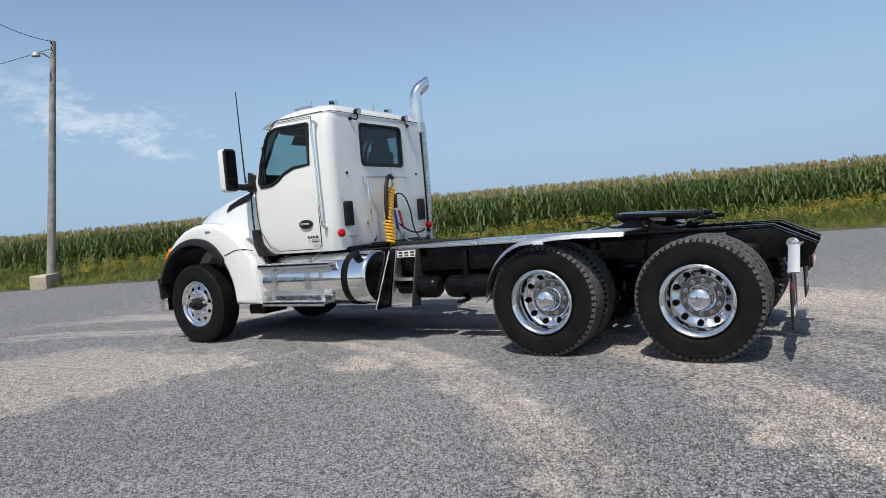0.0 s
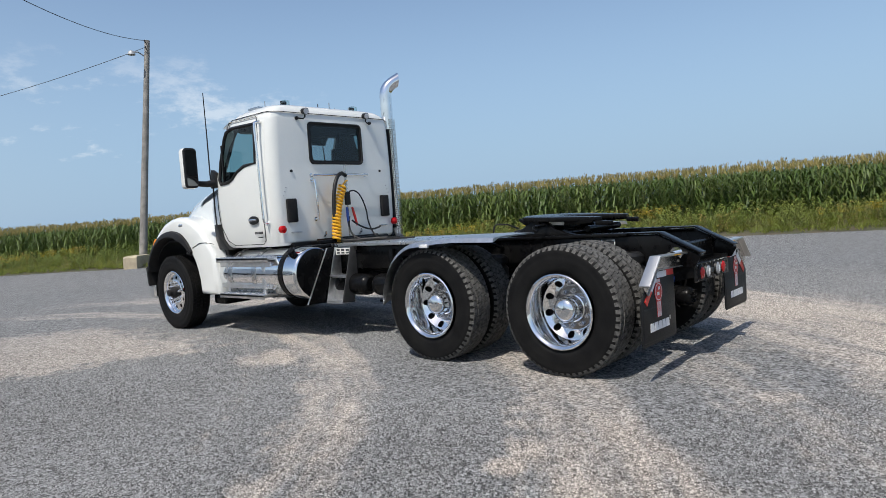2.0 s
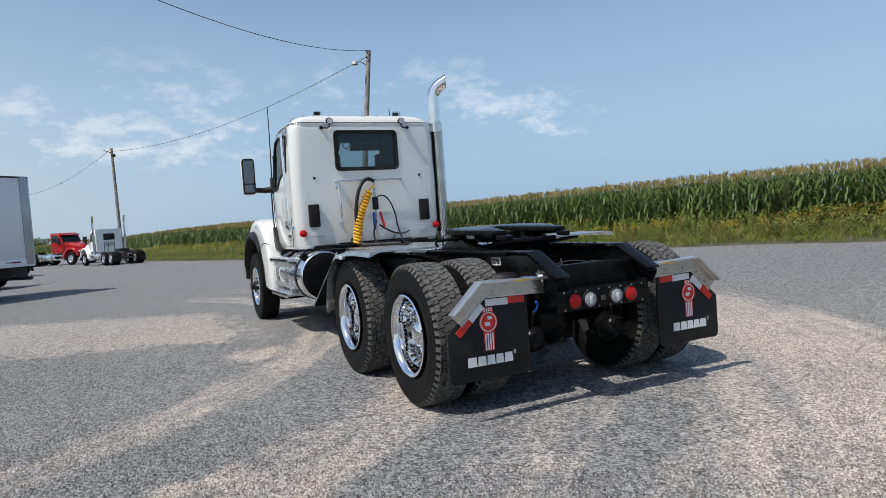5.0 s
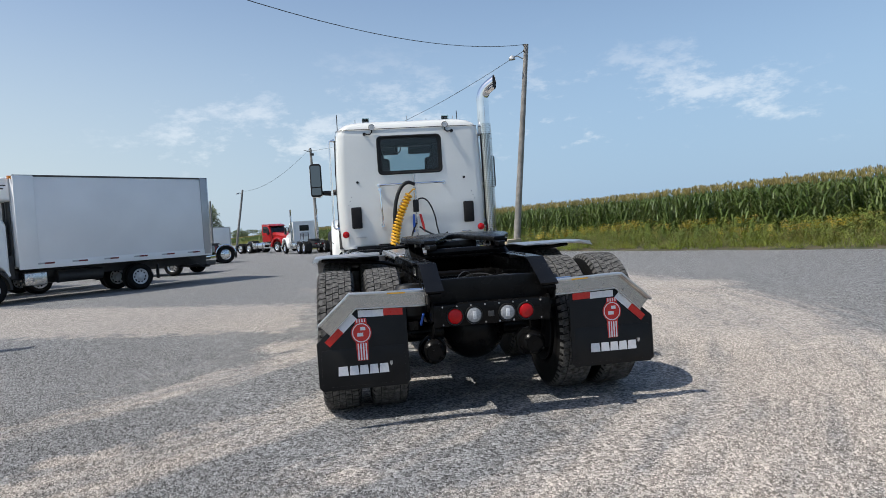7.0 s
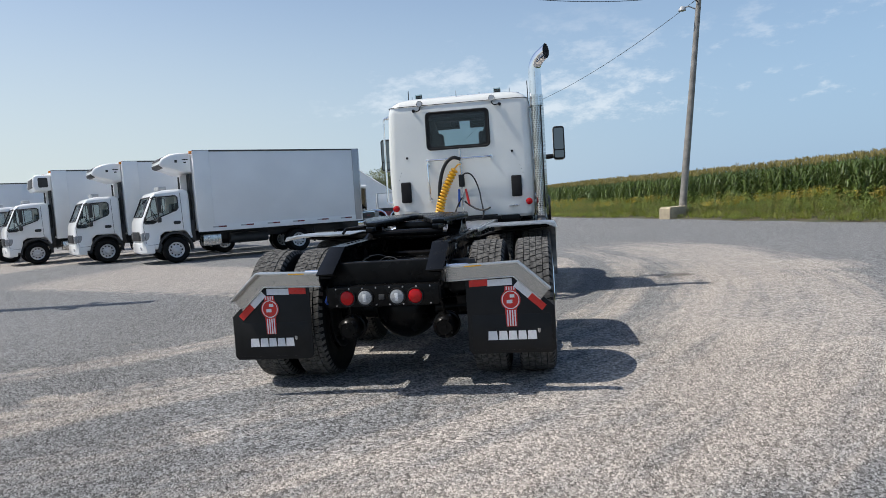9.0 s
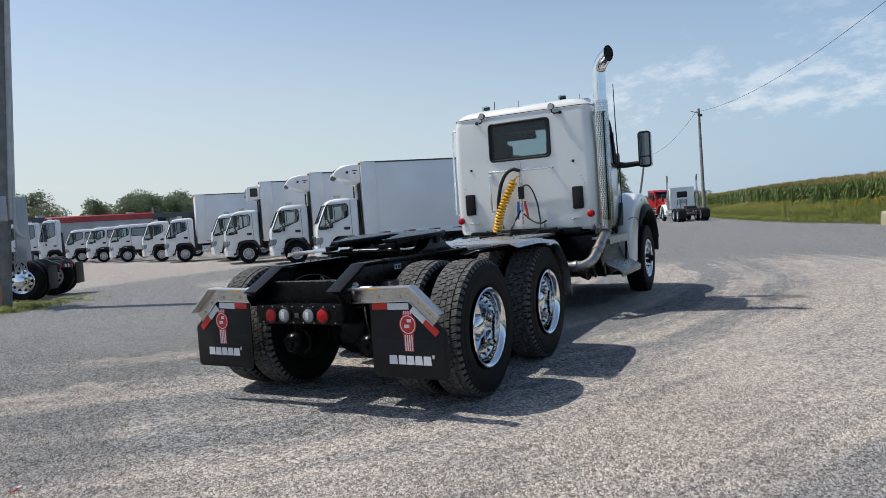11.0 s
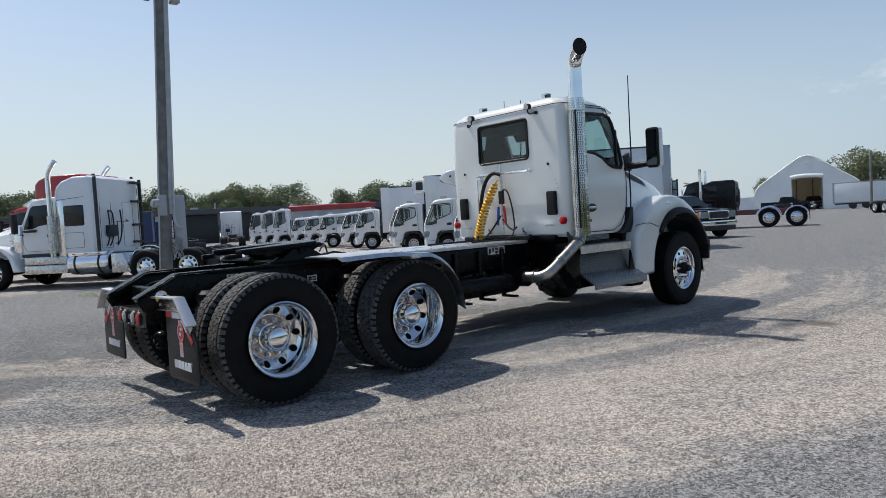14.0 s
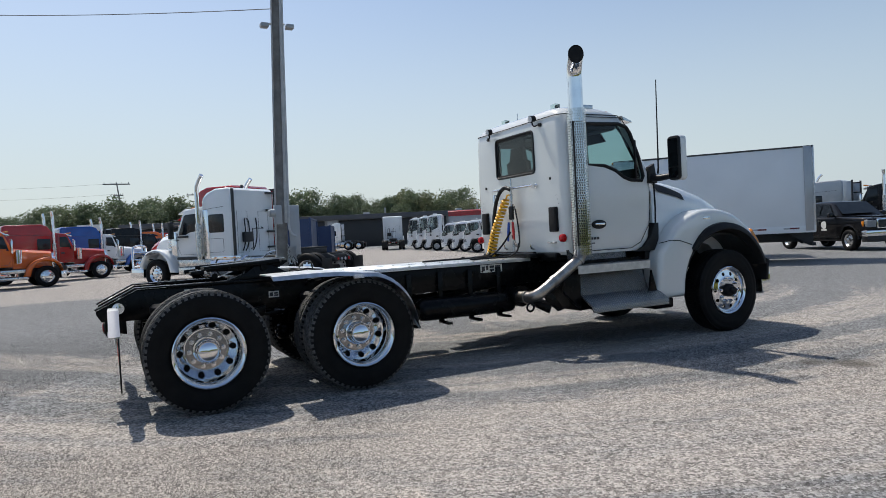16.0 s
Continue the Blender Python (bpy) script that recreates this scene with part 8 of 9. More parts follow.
    box(bm, (-base - .4, -.4, 1.0), (-base + .4, .4, 1.16), .02)
    part("fifth_wheel", bm, M_TRIM, root)
    bm = bmesh.new()
    box(bm, (end - .9, -.45, 1.0), (end - .02, .45, 1.03), .004)
    part("deck", bm, M_TREADALU, root)
    for y in (-.3, -.1, .1, .3):
        bm = bmesh.new()
        lathe(bm, [(0, .02), (.04, .015), (.05, 0)], 12, Matrix.Translation((back - .02, y, .80)) @ Matrix.Rotation(math.pi / 2, 4, "Z"))
        part("tail_lamp", bm, M_RED if abs(y) > .2 else M_LENS, root)
    for y in (-.7, -.35, 0, .35, .7):
        bm = bmesh.new()
        box(bm, (-1.55, y - .05, 2.74), (-1.45, y + .05, 2.80), .01)
        part("clearance_lamp", bm, M_AMBER, root)
    return root


SLH = 131.0
put(highway_truck("white sleeper tractor with chrome stacks and bull bar", M_VWHITE, 1.27, 3.34, bull=True, base=5.9), .85, 19.2, SLH - 3)
put(highway_truck("red and white sleeper tractor parked behind the white one", M_VRED, 2.0, 3.82, base=5.7, stacks=False), 1.25, 24.4, SLH - 3)
row_head = 15
put(highway_truck("orange classic sleeper tractor in the far row", M_VORANGE, 1.9, 2.9, classic=True, tilt_stack=.05, top=.2), -4.25, 27.7, row_head).scale = (.9, .9, .9)
put(highway_truck("red classic sleeper tractor in the far row", M_VRED, 2.6, 3.3, classic=True, tilt_stack=.05, top=.2), -2.2, 33.85, row_head).scale = (.9, .9, .9)
put(highway_truck("blue and white classic sleeper tractor in the far row", M_VWHITE, 2.6, 3.35, classic=True, accent=M_VBLUE, bed=M_VBLUE, tilt_stack=.05, top=.1), -.1, 40.6, row_head).scale = (.9, .9, .9)
put(highway_truck("black sleeper tractor in the far row", M_VBLACK, 2.2, 3.3, tilt_stack=.05), 2.4, 47.2, row_head).scale = (.92, .92, .92)
put(highway_truck("orange sleeper tractor at the far row's end", M_VORANGE, 2.2, 3.1, classic=True, tilt_stack=.05), 4.3, 53.9, row_head).scale = (.92, .92, .92)
put(highway_truck("red sleeper tractor at the far row's end", M_VRED, 2.0, 3.1, tilt_stack=.05), 6.2, 60.5, row_head).scale = (.92, .92, .92)
# trucks behind the delivery row and on the right of the lot
DKH = math.degrees(math.atan2(.94, -.34))
put(highway_truck("black sleeper tractor with dark red frame", M_VBLACK, 1.95, 2.75, frame_mat=M_DARKRED, classic=True, base=6.55, tilt_stack=0.0, top=-.35), 33.4, 15.2, DKH)
put(highway_truck("grey sleeper tractor behind the black one", M_VGREY, 2.0, 3.3, base=5.7), 35.5, 20.8, DKH)
put(highway_truck("white day-cab tractor seen from behind by the verge", M_VWHITE, 0, 3, base=4.6, tilt_stack=.05), 47.9, 4.8, 22).scale = (.88, .88, .88)
put(highway_truck("red day-cab truck chassis across the lot", M_VRED, 0, 3, base=5.0, stacks=False), 55.5, 6.3, -135).scale = (.93, .93, .93)
put(highway_truck("white sleeper tractor backed up before the garage", M_VWHITE, 2.0, 3.6, base=5.7, stacks=False), 27.5, 63.2, 67)
put(highway_truck("white day-cab tractor before the garage", M_VWHITE, .8, 3.5, base=5.0, stacks=False), 22, 76, 150)

# black pickup
def pickup(label, paint):
    """Crew pickup truck; x ahead from the front axle, y to its left."""
    root = thing("pickup_truck", label, "pickup", "")

    bm = bmesh.new()
    lower = [(.86, .50), (.90, .72), (.88, 1.10), (.84, 1.17), (.60, 1.20), (-.10, 1.245), (-.52, 1.27), (-2.62, 1.27), (-2.66, 1.31), (-4.62, 1.31), (-4.68, 1.24), (-4.70, .62)]
    slab(bm, lower + [(-4.14, .60)] + [(-3.65 - .47 * math.cos(radians(a)), .42 + .50 * math.sin(radians(a))) for a in range(22, 159, 17)] + [(-3.16, .46), (-.50, .46)] + [(-.47 * math.cos(radians(a)), .42 + .50 * math.sin(radians(a))) for a in range(22, 159, 17)] + [(.48, .50)], "y", -.99, .99, .055, 3)
    for q in bm.verts:  # drawn-in nose, tumblehome above the belt line
        if q.co.x > .45:
            q.co.y *= 1 - .16 * (q.co.x - .45)
        if q.co.z > 1.0:
            q.co.y *= 1 - .16 * (q.co.z - 1.0)
    body = part("body", bm, paint, root)
    # greenhouse
    bm = bmesh.new()
    rings = []
    for x, w, w2, zt in ((-.50, .90, .89, 1.29), (-.80, .90, .80, 1.58), (-1.18, .90, .72, 1.82), (-1.36, .90, .70, 1.865), (-1.9, .90, .70, 1.89), (-2.40, .90, .70, 1.87), (-2.56, .90, .71, 1.82), (-2.68, .90, .82, 1.30)):
        rings.append([(x, y, z) for y, z in ((-w, 1.25), (-w2 - .02, zt - .05), (-w2 + .06, zt), (w2 - .06, zt), (w2 + .02, zt - .05), (w, 1.25))])
    loft(bm, rings)
    roof_ = part("cab_roof", bm, paint, root)
    bm = bmesh.new()
    q = [bm.verts.new(p) for p in ((-.545, .78, 1.36), (-.545, -.78, 1.36), (-1.13, -.66, 1.812), (-1.13, .66, 1.812))]
    bm.faces.new(q)
    bmesh.ops.translate(bm, verts=bm.verts[:], vec=(.028, 0, .022))
    part("windshield", bm, M_DARKGLASS, roof_)
    for s in (1, -1):
        for outline in (((-.86, 1.34), (-1.22, 1.755), (-1.58, 1.79), (-1.60, 1.34)), ((-1.68, 1.34), (-1.66, 1.79), (-2.36, 1.77), (-2.48, 1.34))):
            bm = bmesh.new()
            bm.faces.new([bm.verts.new((x, s * (.925 - .30 * (z - 1.25)), z)) for x, z in outline])
            bmesh.ops.solidify(bm, geom=bm.faces[:], thickness=.010)
            part("side_window", bm, M_DARKGLASS, roof_)
        far_wheel(root, 0, s * .87, .395, .395, .27, M_STEEL, s)
        far_wheel(root, -3.65, s * .87, .395, .395, .27, M_STEEL, s)
        bm = bmesh.new()
        slab(bm, [(.62, .86), (.895, .86), (.895, 1.09), (.84, 1.135), (.64, 1.10)], "y", s * .56, s * .925, .025)
        lamp = part("headlight", bm, M_BACKUP, root, "two-tier clear headlight")
        bm = bmesh.new()
        slab(bm, [(.60, .89), (.74, .89), (.76, 1.08), (.63, 1.08)], "y", s * .80, s * .945, .015)
        part("turn_lamp", bm, M_AMBER, lamp)
        bm = bmesh.new()
        slab(bm, round_rect(s * 1.08 - .11, 1.26, s * 1.08 + .11, 1.44, .04), "x", -.86, -.72, .03)
        rod(bm, (-.78, s * .88, 1.30), (-.78, s * 1.02, 1.32), .03, seg=10)
        part("mirror", bm, M_VBLACK, roof_)
        bm = bmesh.new()
        slab(bm, [(-1.30 + .17 * math.cos(k * math.pi / 12), .98 + .15 * math.sin(k * math.pi / 12)) for k in range(3, 22)], "y", s * .984, s * .992)
        slab(bm, [(-1.46, .76), (-1.14, .76), (-1.14, .82), (-1.46, .82)], "y", s * .984, s * .992)
        part("door_mark", bm, M_LABEL, body, "pale round mark on the door")
        bm = bmesh.new()
        for line in ([(-.70, 1.24), (-.68, .56), (-1.62, .54), (-1.63, 1.24)], [(-1.64, 1.24), (-1.65, .54), (-2.50, .56), (-2.58, 1.24)]):
            tube(bm, [(x, s * (.992 if z < 1 else .957), z) for x, z in line], .006, 5)
        for x in (-1.56, -2.48):
            box(bm, (x - .09, s * .965, 1.10), (x + .09, s * .995, 1.15), .012)
        part("door_seam", bm, M_TRIM, body)
        bm = bmesh.new()
        tube(bm, [(.50 * math.cos(radians(a)), s * .955, .42 + .53 * math.sin(radians(a))) for a in range(0, 181, 15)], .045, 8)
        part("fender_lip", bm, paint, body)
        bm = bmesh.new()
        tube(bm, [(-3.65 + .50 * math.cos(radians(a)), s * .955, .42 + .53 * math.sin(radians(a))) for a in range(0, 181, 15)], .045, 8)
        part("fender_lip", bm, paint, body)
        bm = bmesh.new()
        tube(bm, [(-.45, s * .80, .40), (-3.1, s * .80, .40)], .06, 8)
        part("sill", bm, M_TRIM, body)
    bm = bmesh.new()
    slab(bm, round_rect(-.55, .80, .55, 1.15, .05), "x", .84, .915, .012)
    part("grille_frame", bm, M_CHROME, root, "chrome frame round the grille")
    bm = bmesh.new()
    slab(bm, round_rect(-.50, .835, .50, 1.115, .04), "x", .90, .925, .006)
    for k in range(6):
        box(bm, (.92, -.48, .85 + .045 * k), (.932, .48, .865 + .045 * k), .002)
    grille = part("grille", bm, M_TRIM, root, "black barred grille")
    bm = bmesh.new()
    for k in range(3):
        box(bm, (.928, -.15 + .105 * k, .945), (.94, -.06 + .105 * k, 1.01), .004)
    part("grille_mark", bm, M_DARKRED, grille)
    bm = bmesh.new()
    slab(bm, [(.70, -.99), (.90, -.96), (1.0, -.70), (1.03, 0), (1.0, .70), (.90, .96), (.70, .99)], "z", .52, .74, .03, 3)
    part("bumper", bm, M_CHROME, root)
    bm = bmesh.new()
    slab(bm, [(.66, -.95), (.88, -.92), (.97, -.68), (1.0, 0), (.97, .68), (.88, .92), (.66, .95)], "z", .32, .53, .03, 2)
    box(bm, (1.0, -.28, .58), (1.045, .28, .68), .01)
    part("valance", bm, M_TRIM, root)
    bm = bmesh.new()
    slab(bm, [(-.50, 1.285), (.55, 1.225), (.55, 1.245), (-.50, 1.31)], "y", -.42, .42, .008)
    part("hood_bulge", bm, paint, body)
    return root


put(pickup("black pickup truck with chrome bumper and round door mark", M_VBLACK), 24.05, 7.85, math.degrees(math.atan2(-.93, -.35)))
put(pickup("black pickup truck before the fabric shed", M_VBLACK), 82, 24.4, -76)
put(pickup("dark pickup truck inside the shed door", M_VBLACK), 97.5, 28.4, -150)

# far trailer and sheds
bm = bmesh.new()
box(bm, (-3.2, -1.2, .8), (3.2, 1.2, 3.2), .05)
trailer = link("cargo_trailer", bm, M_BOXWHITE)
tagged(trailer, "white box trailer parked near the fabric shed", "trailer")
bm = bmesh.new()
for x in (-1.2, .2):
    for s in (1, -1):
        rod(bm, (x, s * .9, .42), (x, s * 1.2, .42), .42, seg=18)
box(bm, (-3.1, -1.0, .55), (3.1, 1.0, .8), .02)
part("running_gear", bm, M_TRIM, trailer)
bm = bmesh.new()
box(bm, (3.2, -1.15, .85), (3.24, 1.15, 3.15), .01)
part("trailer_doors", bm, M_GALV, trailer)
for s in (1, -1):
    for x in (-3.2, 3.2):
        bm = bmesh.new()
        box(bm, (x - .09, s * 1.2 - .06, .72), (x + .09, s * 1.2 + .06, 3.24), .01)
        part("corner_post", bm, M_GALV, trailer)
    for z in (.78, 3.18):
        bm = bmesh.new()
        box(bm, (-3.1, s * 1.2 - .04, z - .06), (3.1, s * 1.2 + .04, z + .06), .01)
        part("edge_rail", bm, M_GALV, trailer)
trailer.matrix_basis = pose(88.5, 20.0, 0, 0, 0, -72)

M_FABRIC = material("white_fabric_cover", (0.86, 0.865, 0.85), (0.80, 0.805, 0.79), 0.4, 0.6, 0.0, 0.01, 3.0)
M_ROOFCLOTH = material("thin_roof_cloth", (0.80, 0.79, 0.75), (0.74, 0.73, 0.69), 0.4, 0.6, 0.0, 0.01, 3.0)
n_, l_ = M_ROOFCLOTH.node_tree.nodes, M_ROOFCLOTH.node_tree.links
thin_, both_ = n_.new("ShaderNodeBsdfTranslucent"), n_.new("ShaderNodeMixShader")
thin_.inputs["Color"].default_value, both_.inputs[0].default_value = (0.84, 0.76, 0.62, 1), 0.20
l_.new(n_["Principled BSDF"].outputs[0], both_.inputs[1])
l_.new(thin_.outputs[0], both_.inputs[2])
l_.new(both_.outputs[0], n_["Material Output"].inputs["Surface"])
shed = thing("fabric_shed", "white fabric-covered arched storage shed with a dark doorway", "shed")
half_sec = [(7.6, 0), (7.6, 1.9), (7.5, 2.6), (7.2, 3.25), (6.7, 3.8), (6.0, 4.3), (3.6, 5.8), (1.7, 7.05), (1.1, 7.4), (.5, 7.62)]
sec = [(-u, v) for u, v in half_sec] + [(0, 7.7)] + half_sec[::-1]
bm = bmesh.new()
front_pts = sec + [(2.05, 0), (2.05, 4.75), (-2.05, 4.75), (-2.05, 0)]
slab(bm, [(u, v) for u, v in front_pts], "x", -.08, .08)
part("front_wall", bm, M_FABRIC, shed)
bm = bmesh.new()
inner_sec = [(u * .985, v * .985) for u, v in sec]
slab(bm, sec + inner_sec[::-1], "x", .08, 22)
part("roof_cover", bm, M_ROOFCLOTH, shed)
bm = bmesh.new()
slab(bm, sec, "x", 21.8, 22.0)
part("back_wall", bm, M_ROOFCLOTH, shed)
bm = bmesh.new()
tube(bm, [(-.22, -2.2, 4.72), (-.24, -1.2, 4.83), (-.24, .4, 4.90), (-.22, 1.4, 4.86), (-.22, 2.2, 4.70)], .30, 10)
part("rolled_door", bm, M_FABRIC, shed)
for s in (1, -1):
    bm = bmesh.new()
    box(bm, (-.12, s * 2.05 - .1, 0), (.12, s * 2.05 + .1, 4.7), .02)
    part("door_post", bm, M_POLE, shed)
bm = bmesh.new()
slab(bm, [(-.42, 6.45), (.42, 6.45), (.30, 6.85), (-.30, 6.85)], "x", -.28, -.08, .03)
part("gable_vent", bm, M_FABRIC, shed)
for k in range(3):
    bm = bmesh.new()
    rod(bm, (7, -2.9 + 2.4 * k, 0), (7, -2.9 + 2.4 * k, 4.6), .09, seg=8)
    part("inner_post", bm, M_POLE, shed)
bm = bmesh.new()
tube(bm, [(-.1, u * 1.004, v * 1.004) for u, v in sec], .13, 8)
part("edge_roll", bm, M_FABRIC, shed)
shed.matrix_basis = pose(94.5, 28.5, 0, 0, 0, 17) @ Matrix.Diagonal((1, .87, .96, 1))

M_FASCIA = material("charcoal_fascia", (0.06, 0.061, 0.066), (0.08, 0.08, 0.084), 0.6, 0.5)
M_WALLGREY = material("grey_garage_wall", (0.45, 0.45, 0.44), (0.36, 0.36, 0.36), 0.6, 0.8, 0.0, 0.004, 12.0)
garage = thing("truck_garage", "long low garage with charcoal fascia and dark bays", "garage")
bm = bmesh.new()
for k in range(9):
    box(bm, (-40 + 10 * k - .8, -.2, 0), (-40 + 10 * k + .8, .4, 4.5))
box(bm, (-41, .4, 0), (41, .8, 4.5))
box(bm, (-41, .4, 0), (-40.6, 14, 4.8))
box(bm, (40.6, .4, 0), (41, 14, 4.8))
part("wall", bm, M_WALLGREY, garage)
bm = bmesh.new()
box(bm, (-41.5, -.6, 4.45), (41.5, .8, 5.25), .05)
part("fascia", bm, M_FASCIA, garage)
bm = bmesh.new()
box(bm, (-41, .2, 4.9), (41, 14, 5.1))
part("roof", bm, M_FASCIA, garage)
# near-black sheets stand for the shade inside the open bays
for k in range(8):
    bm = bmesh.new()
    box(bm, (-39 + 10 * k, .2, 0), (-31.2 + 10 * k, .38, 4.4), .02)
    part("bay_shade_sheet", bm, M_TRIM, garage)
for k in (-20, -4, 12, 25):
    bm = bmesh.new()
    box(bm, (k - .5, 4, 5.1), (k + .5, 5, 5.7), .05)
    part("roof_vent", bm, M_GALV, garage)
    bm = bmesh.new()
    rod(bm, (k + 3, 3, 5.1), (k + 3, 3, 6.3), .12, seg=10)
    part("vent_pipe", bm, M_GALV, garage)
garage.matrix_basis = pose(40, 93, 0, 0, 0, -14)

M_CONTBLUE = material("blue_container_paint", (0.018, 0.045, 0.12), (0.014, 0.035, 0.10), 1.0, 0.5)


def container(label, mat, x, y, h, length=12.0, height=2.6):
    bm = bmesh.new()
    n = int(length / .28)
    prof = []
    for k in range(n):
        u = -length / 2 + k * .28
        prof += [(u, 1.2), (u + .10, 1.2), (u + .14, 1.15), (u + .24, 1.15)]
    slab(bm, prof + [(length / 2, 1.2), (length / 2, -1.2), (-length / 2, -1.2)], "z", .15, height)
    root = tagged(link("container", bm, mat), label, "container")
    bm = bmesh.new()
    for u in (-length / 2, length / 2):
        for s in (1, -1):
            box(bm, (u - .08, s * 1.2 - .08, 0), (u + .08, s * 1.2 + .08, height + .05), .01)
    for s in (1, -1):
        box(bm, (-length / 2, s * 1.2 - .06, height - .05), (length / 2, s * 1.2 + .06, height + .08), .01)
        box(bm, (-length / 2, s * 1.2 - .06, 0), (length / 2, s * 1.2 + .06, .16), .01)
    part("container_frame", bm, mat, root)
    root.matrix_basis = pose(x, y, 0, 0, 0, h)
    return root


bm = bmesh.new()
slab(bm, [(-.45, 0), (.45, 0), (.22, .30), (.12, .80), (-.12, .80), (-.22, .30)], "y", -1.5, 1.5, .03)
tagged(link("barrier", bm, M_YELLOW), "yellow barrier block before the garage", "barrier").matrix_basis = pose(22.5, 70.5, 0, 0, 0, -14)
container("dark blue steel container behind the sleeper tractor", M_CONTBLUE, 10.5, 40, 70, 6.0, 2.9)
container("small white steel container beside the fabric shed", M_BOXWHITE, 82.5, 32.0, 22, 2.8, 2.1)
container("dark blue roll-off container beside the other", M_CONTBLUE, 14.0, 47, 70, 6.0, 2.5)

# red flatbed with crane boom behind the delivery row
bm = bmesh.new()
slab(bm, [(-1.25, 3.45), (1.25, 3.45), (1.25, 4.0), (1.1, 4.12), (-1.1, 4.12), (-1.25, 4.0)], "x", -5.0, 5.0, .03)
redbed = tagged(link("red_trailer", bm, M_VRED), "grey trailer with a red roof behind the delivery row", "trailer")
bm = bmesh.new()
box(bm, (-4.95, -1.22, 1.1), (4.95, 1.22, 3.45), .03)
part("trailer_body", bm, M_WALLGREY, redbed)
for x in (-3.6, -2.4, 3.4):
    for s in (1, -1):
        bm = bmesh.new()
        rod(bm, (x, s * .8, .5), (x, s * 1.15, .5), .5, seg=18)
        part("trailer_wheel", bm, M_RUBBER, redbed)
bm = bmesh.new()
box(bm, (-4.8, -.9, .7), (4.8, .9, 1.1), .02)
part("trailer_frame", bm, M_TRIM, redbed)
redbed.matrix_basis = pose(39.5, 61.5, 0, 0, 0, -31.7)

# yard sign with an unreadable dark device
bm = bmesh.new()
box(bm, (-1.0, -.06, 2.2), (1.0, .06, 3.8), .02)
for s in (1, -1):
    box(bm, (s * .8 - .06, -.05, 0), (s * .8 + .06, .05, 2.2), .01)
sign = tagged(link("yard_sign", bm, M_LABEL), "white yard sign on posts with a dark swoosh", "sign")
bm = bmesh.new()
tube(bm, [(.5 * math.cos(a), -.075, 3.25 + .26 * math.sin(a)) for a in (0.4 + 4.6 * k / 14 for k in range(15))], [.02 + .05 * math.sin(math.pi * k / 14) for k in range(15)], 6)
box(bm, (-.6, -.07, 2.45), (.6, -.06, 2.7))
part("sign_device", bm, M_INK, sign)
sign.matrix_basis = pose(-3.0, 58, 0, 0, 0, 0)

# ---- trees ----
M_BARK = material("tree_bark", (0.12, 0.095, 0.07), (0.08, 0.065, 0.05), 3.0, 0.95, 0.0, 0.01, 20.0)
# leaf colours paled and greyed to paint in the haze of distance
M_LEAF = leaf_material("tree_leaves", (0.125, 0.165, 0.088), (0.165, 0.200, 0.112), 3.0, 0.2)
M_LEAFB = leaf_material("warm_tree_leaves", (0.145, 0.168, 0.082), (0.185, 0.200, 0.105), 3.0, 0.2)


def tree(kind, seed, leaf):
    """Tree 1 unit tall: tapered trunk with limbs, and a crown of many leaf clumps with gaps."""
    r = np.random.default_rng(seed)
    root = thing("tree", {"round": "broad leafy green tree on the skyline", "conifer": "dark pointed evergreen on the skyline"}[kind], "tree", "skyline trees")
    bm = bmesh.new()
    tube(bm, [(0, 0, 0), (.01, 0, .2), (-.01, .01, .45), (0, 0, .75)], [.032, .026, .018, .006], 8)
    limbs = []
    for k in range(7):
        a, z = r.uniform(0, 6.28), r.uniform(.25, .6)
        e = Vector((math.cos(a) * r.uniform(.15, .3), math.sin(a) * r.uniform(.15, .3), z + r.uniform(.1, .25)))
        tube(bm, [(0, 0, z), e * .5 + Vector((0, 0, z * .5)), e], [.014, .009, .003], 6)
        limbs.append(e)
    part("trunk", bm, M_BARK, root)
    n = 7500
    if kind == "round":
        blobs = [(np.array([r.normal(0, .17), r.normal(0, .17), r.uniform(.38, .84)]), r.uniform(.10, .2)) for _ in range(16)] + [(np.array(tuple(e)), .13) for e in limbs]
        idx = r.integers(0, len(blobs), n)
        c = np.array([blobs[i][0] for i in idx])
        rad = np.array([blobs[i][1] for i in idx])
        d = r.normal(0, 1, (n, 3))
        d /= np.linalg.norm(d, axis=1)[:, None]
        p = c + d * (rad * r.uniform(.55, 1.05, n))[:, None]
    else:
        z = r.uniform(.08, 1, n) ** 1.0
        a = r.uniform(0, 6.28, n)
        w = (1 - z) * .24 * r.uniform(.3, 1, n) ** .5 * (.8 + .35 * np.sin(z * 45)) + .01
        p = np.stack([w * np.cos(a), w * np.sin(a), z], -1)
    q = np.array([(-1, 0, 0), (0, -.6, .25), (1, 0, 0), (0, .6, -.1)])
    s = r.uniform(.009, .021, n)
    ax = r.normal(0, 1, (n, 3))
    ax /= np.linalg.norm(ax, axis=1)[:, None]
    bx = np.cross(ax, r.normal(0, 1, (n, 3)))
    bx /= np.linalg.norm(bx, axis=1)[:, None]
    v = p[:, None] + s[:, None, None] * (q[None, :, :1] * ax[:, None] + q[None, :, 1:2] * bx[:, None] + q[None, :, 2:] * np.cross(ax, bx)[:, None])
    f = np.arange(n * 4).reshape(n, 4)
    many("crown", v.reshape(-1, 3), f, leaf, root)
    return root


tree_kinds = [tree("round", 1, M_LEAF), tree("round", 2, M_LEAF), tree("round", 3, M_LEAFB)]
used = set()


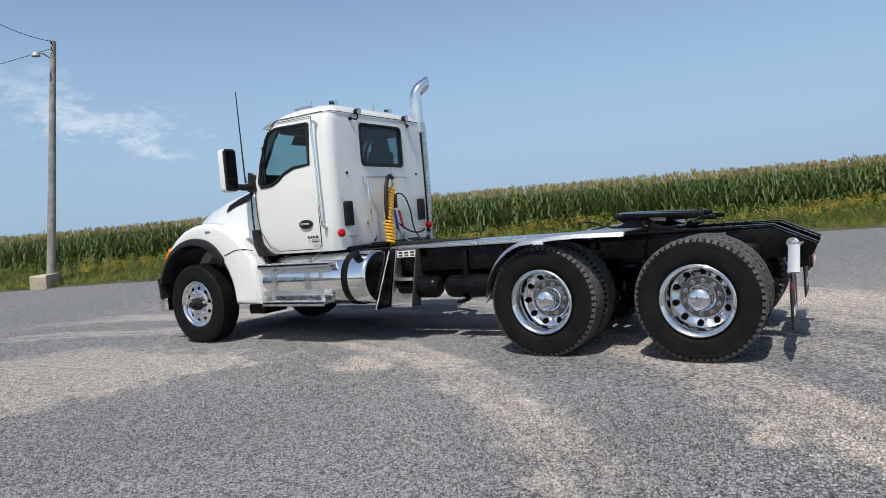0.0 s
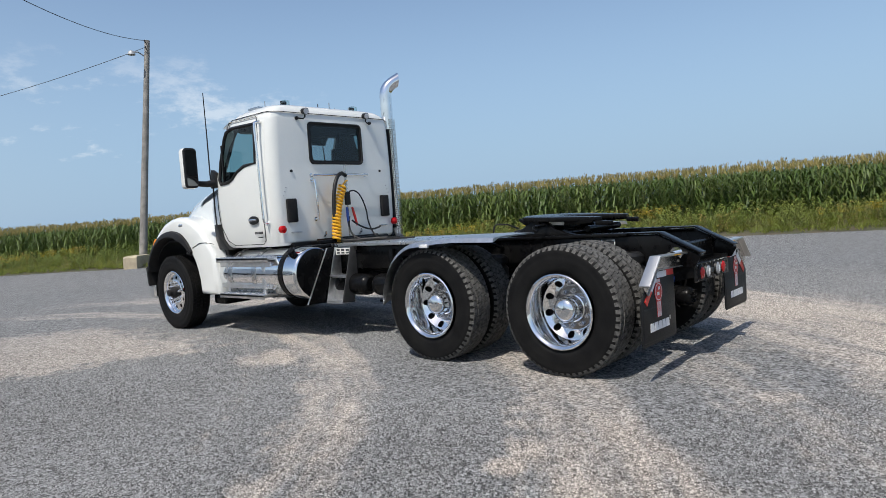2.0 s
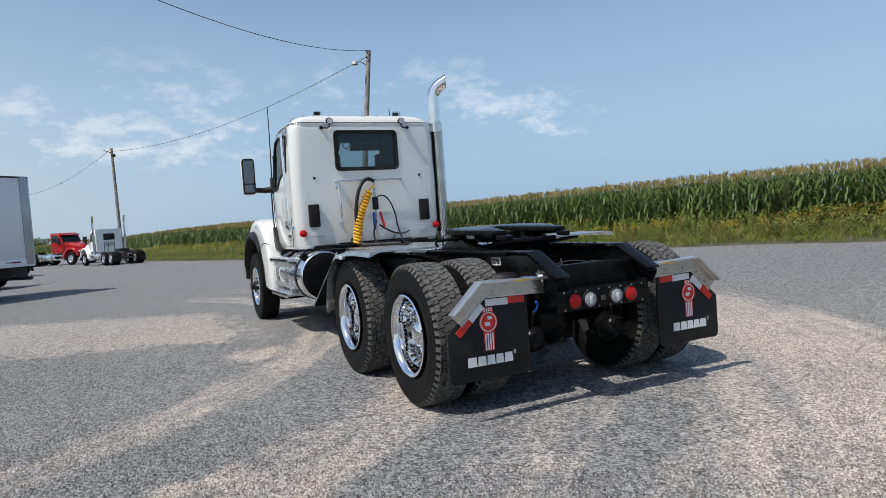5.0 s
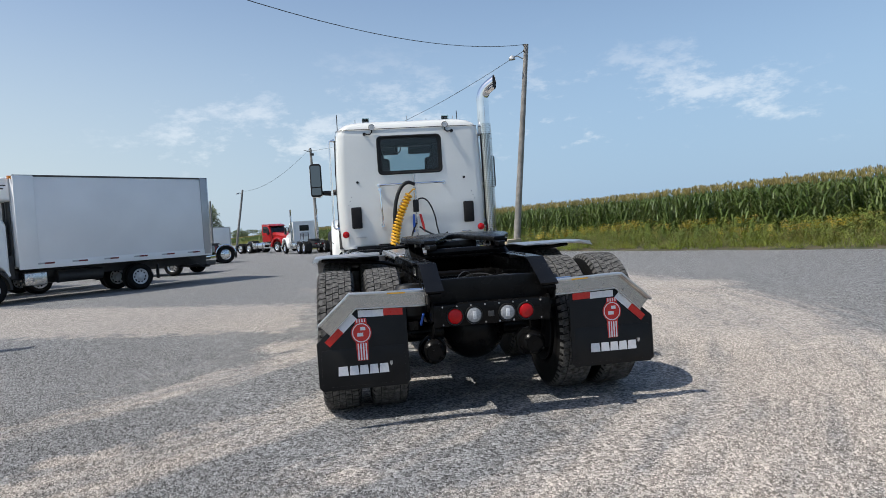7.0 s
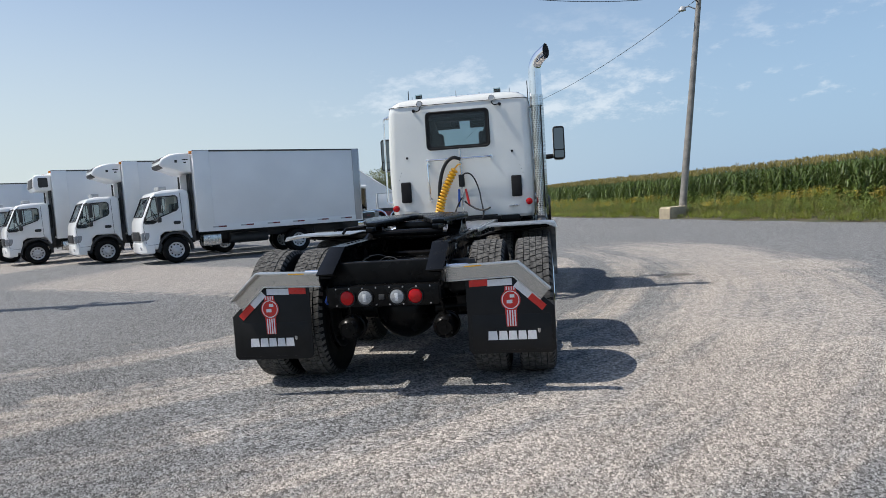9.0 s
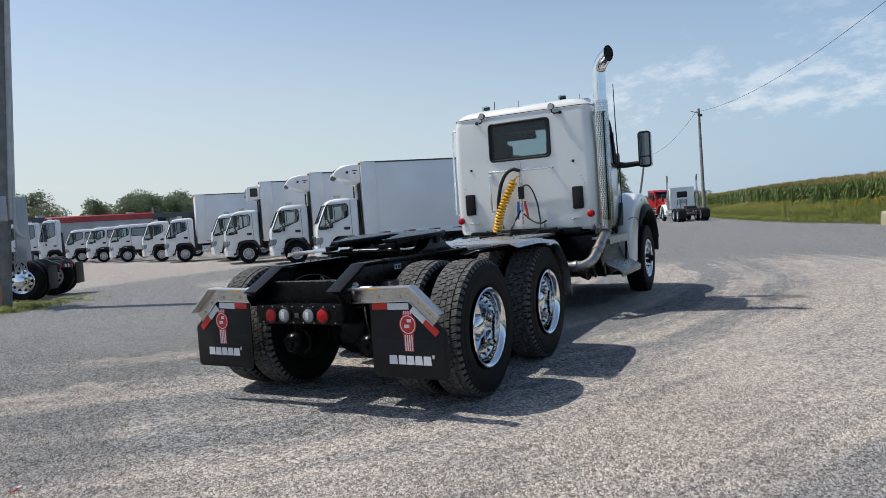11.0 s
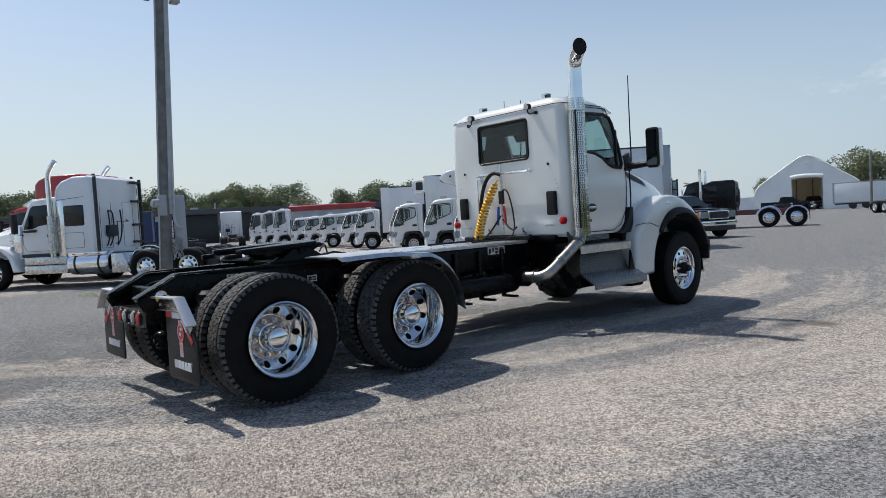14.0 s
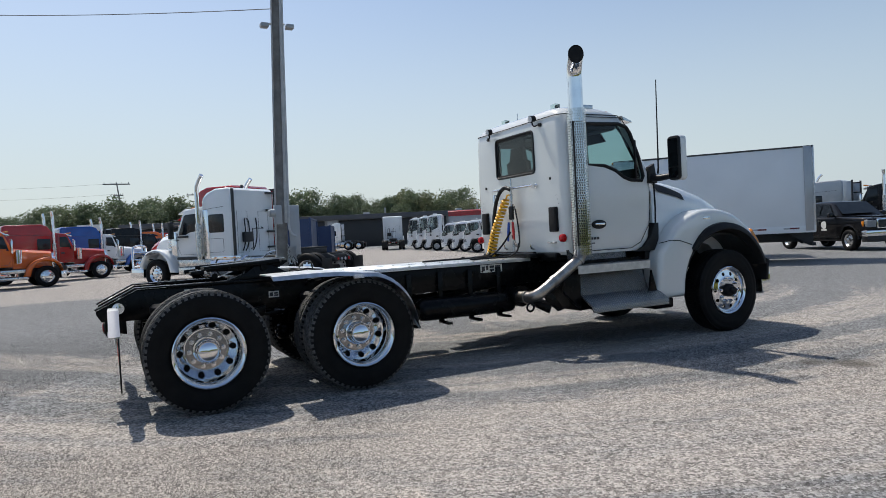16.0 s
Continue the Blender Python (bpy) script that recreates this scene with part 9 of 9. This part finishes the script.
def plant(k, x, y, h, wide=1.0):
    m = pose(x, y, -.1, 0, 0, random.uniform(0, 360)) @ Matrix.Diagonal((h * wide, h * wide, h, 1))
    if k in used:
        o = copy_thing(tree_kinds[k], Matrix())
    else:
        o = tree_kinds[k]
        used.add(k)
    o.matrix_basis = m


random.seed(11)
# belt behind the garage
for i in range(26):
    t = i / 25
    plant(random.choice((0, 1, 1, 2)), 22 + 48 * t + random.uniform(-1.5, 1.5), 128 - 5 * t + random.uniform(-5, 5), random.uniform(8.5, 12.5), random.uniform(.9, 1.25))
# a second clump, past a gap
for i in range(9):
    t = i / 8
    plant(random.choice((0, 1)), 81 + 14 * t + random.uniform(-1, 1), 119 - 11 * t + random.uniform(-4, 4), random.uniform(9, 12.5), 1.1)
# broken belt towards the far row, lower at its end
for i in range(22):
    plant(random.choice((0, 2, 0, 1, 1)), -46 + 3.2 * i + random.uniform(-1.5, 1.5), 150 - 1.0 * i + random.uniform(-7, 7), random.uniform(4.5, 6.5) + 6.0 * min(1, i / 12), random.uniform(.9, 1.3))
# by the shed and along the field's far end
plant(2, 104.5, 24.2, 9.0, 1.15)
plant(1, 124, 39.2, 9.0, .62)
plant(0, 103, 37.6, 5.6, .9)
plant(2, 106, 36.4, 5.4, .9)
for i in range(18):
    plant(random.choice((0, 1, 2)), 260 + 9 * i, 75 - 9 * i + random.uniform(-8, 8), random.uniform(4.5, 7), 1.9)

# litter on the stone
gx, gy = -3.20, 0.65
bm = bmesh.new()
loft(bm, [[(.035 * k - .09, .016 * math.sin(k * 1.3) + w, .012 + .008 * math.sin(k * 2.1) + z) for w, z in ((-.010, 0), (.010, .003), (.010, .007), (-.010, .004))] for k in range(6)])
scrap = tagged(link("plastic_scrap", bm, M_RED), "crumpled red and white plastic strip on the stone", "litter")
bm = bmesh.new()
loft(bm, [[(.02 * k + .085, .012 * math.cos(k * 1.7) + w, .012 + .006 * math.sin(k * 1.9) + z) for w, z in ((-.011, 0), (.011, .003), (.011, .007), (-.011, .004))] for k in range(4)])
part("white_end", bm, M_LABEL, scrap)
scrap.matrix_basis = pose(gx, gy, -.002, 0, 0, 35) @ Matrix.Scale(.5, 4)

# grass tuft at the yard pole's foot
gx = rng.normal(3.0, .8, 260)
gy = rng.normal(12.0, .55, 260)
v, f = scatter(*tuft(8, 10, 1.0, .02, .5), np.stack([gx, gy, np.zeros(260)], -1), rng.uniform(0, 6.28, 260), np.stack([np.full(260, .45), np.full(260, .45), rng.uniform(.05, .22, 260)], -1), rng.normal(0, .2, (260, 2)))
tagged(many("pole_grass", v, f, M_GRASS), "ragged grass round the yard pole's foot", "grass", kind="stuff")
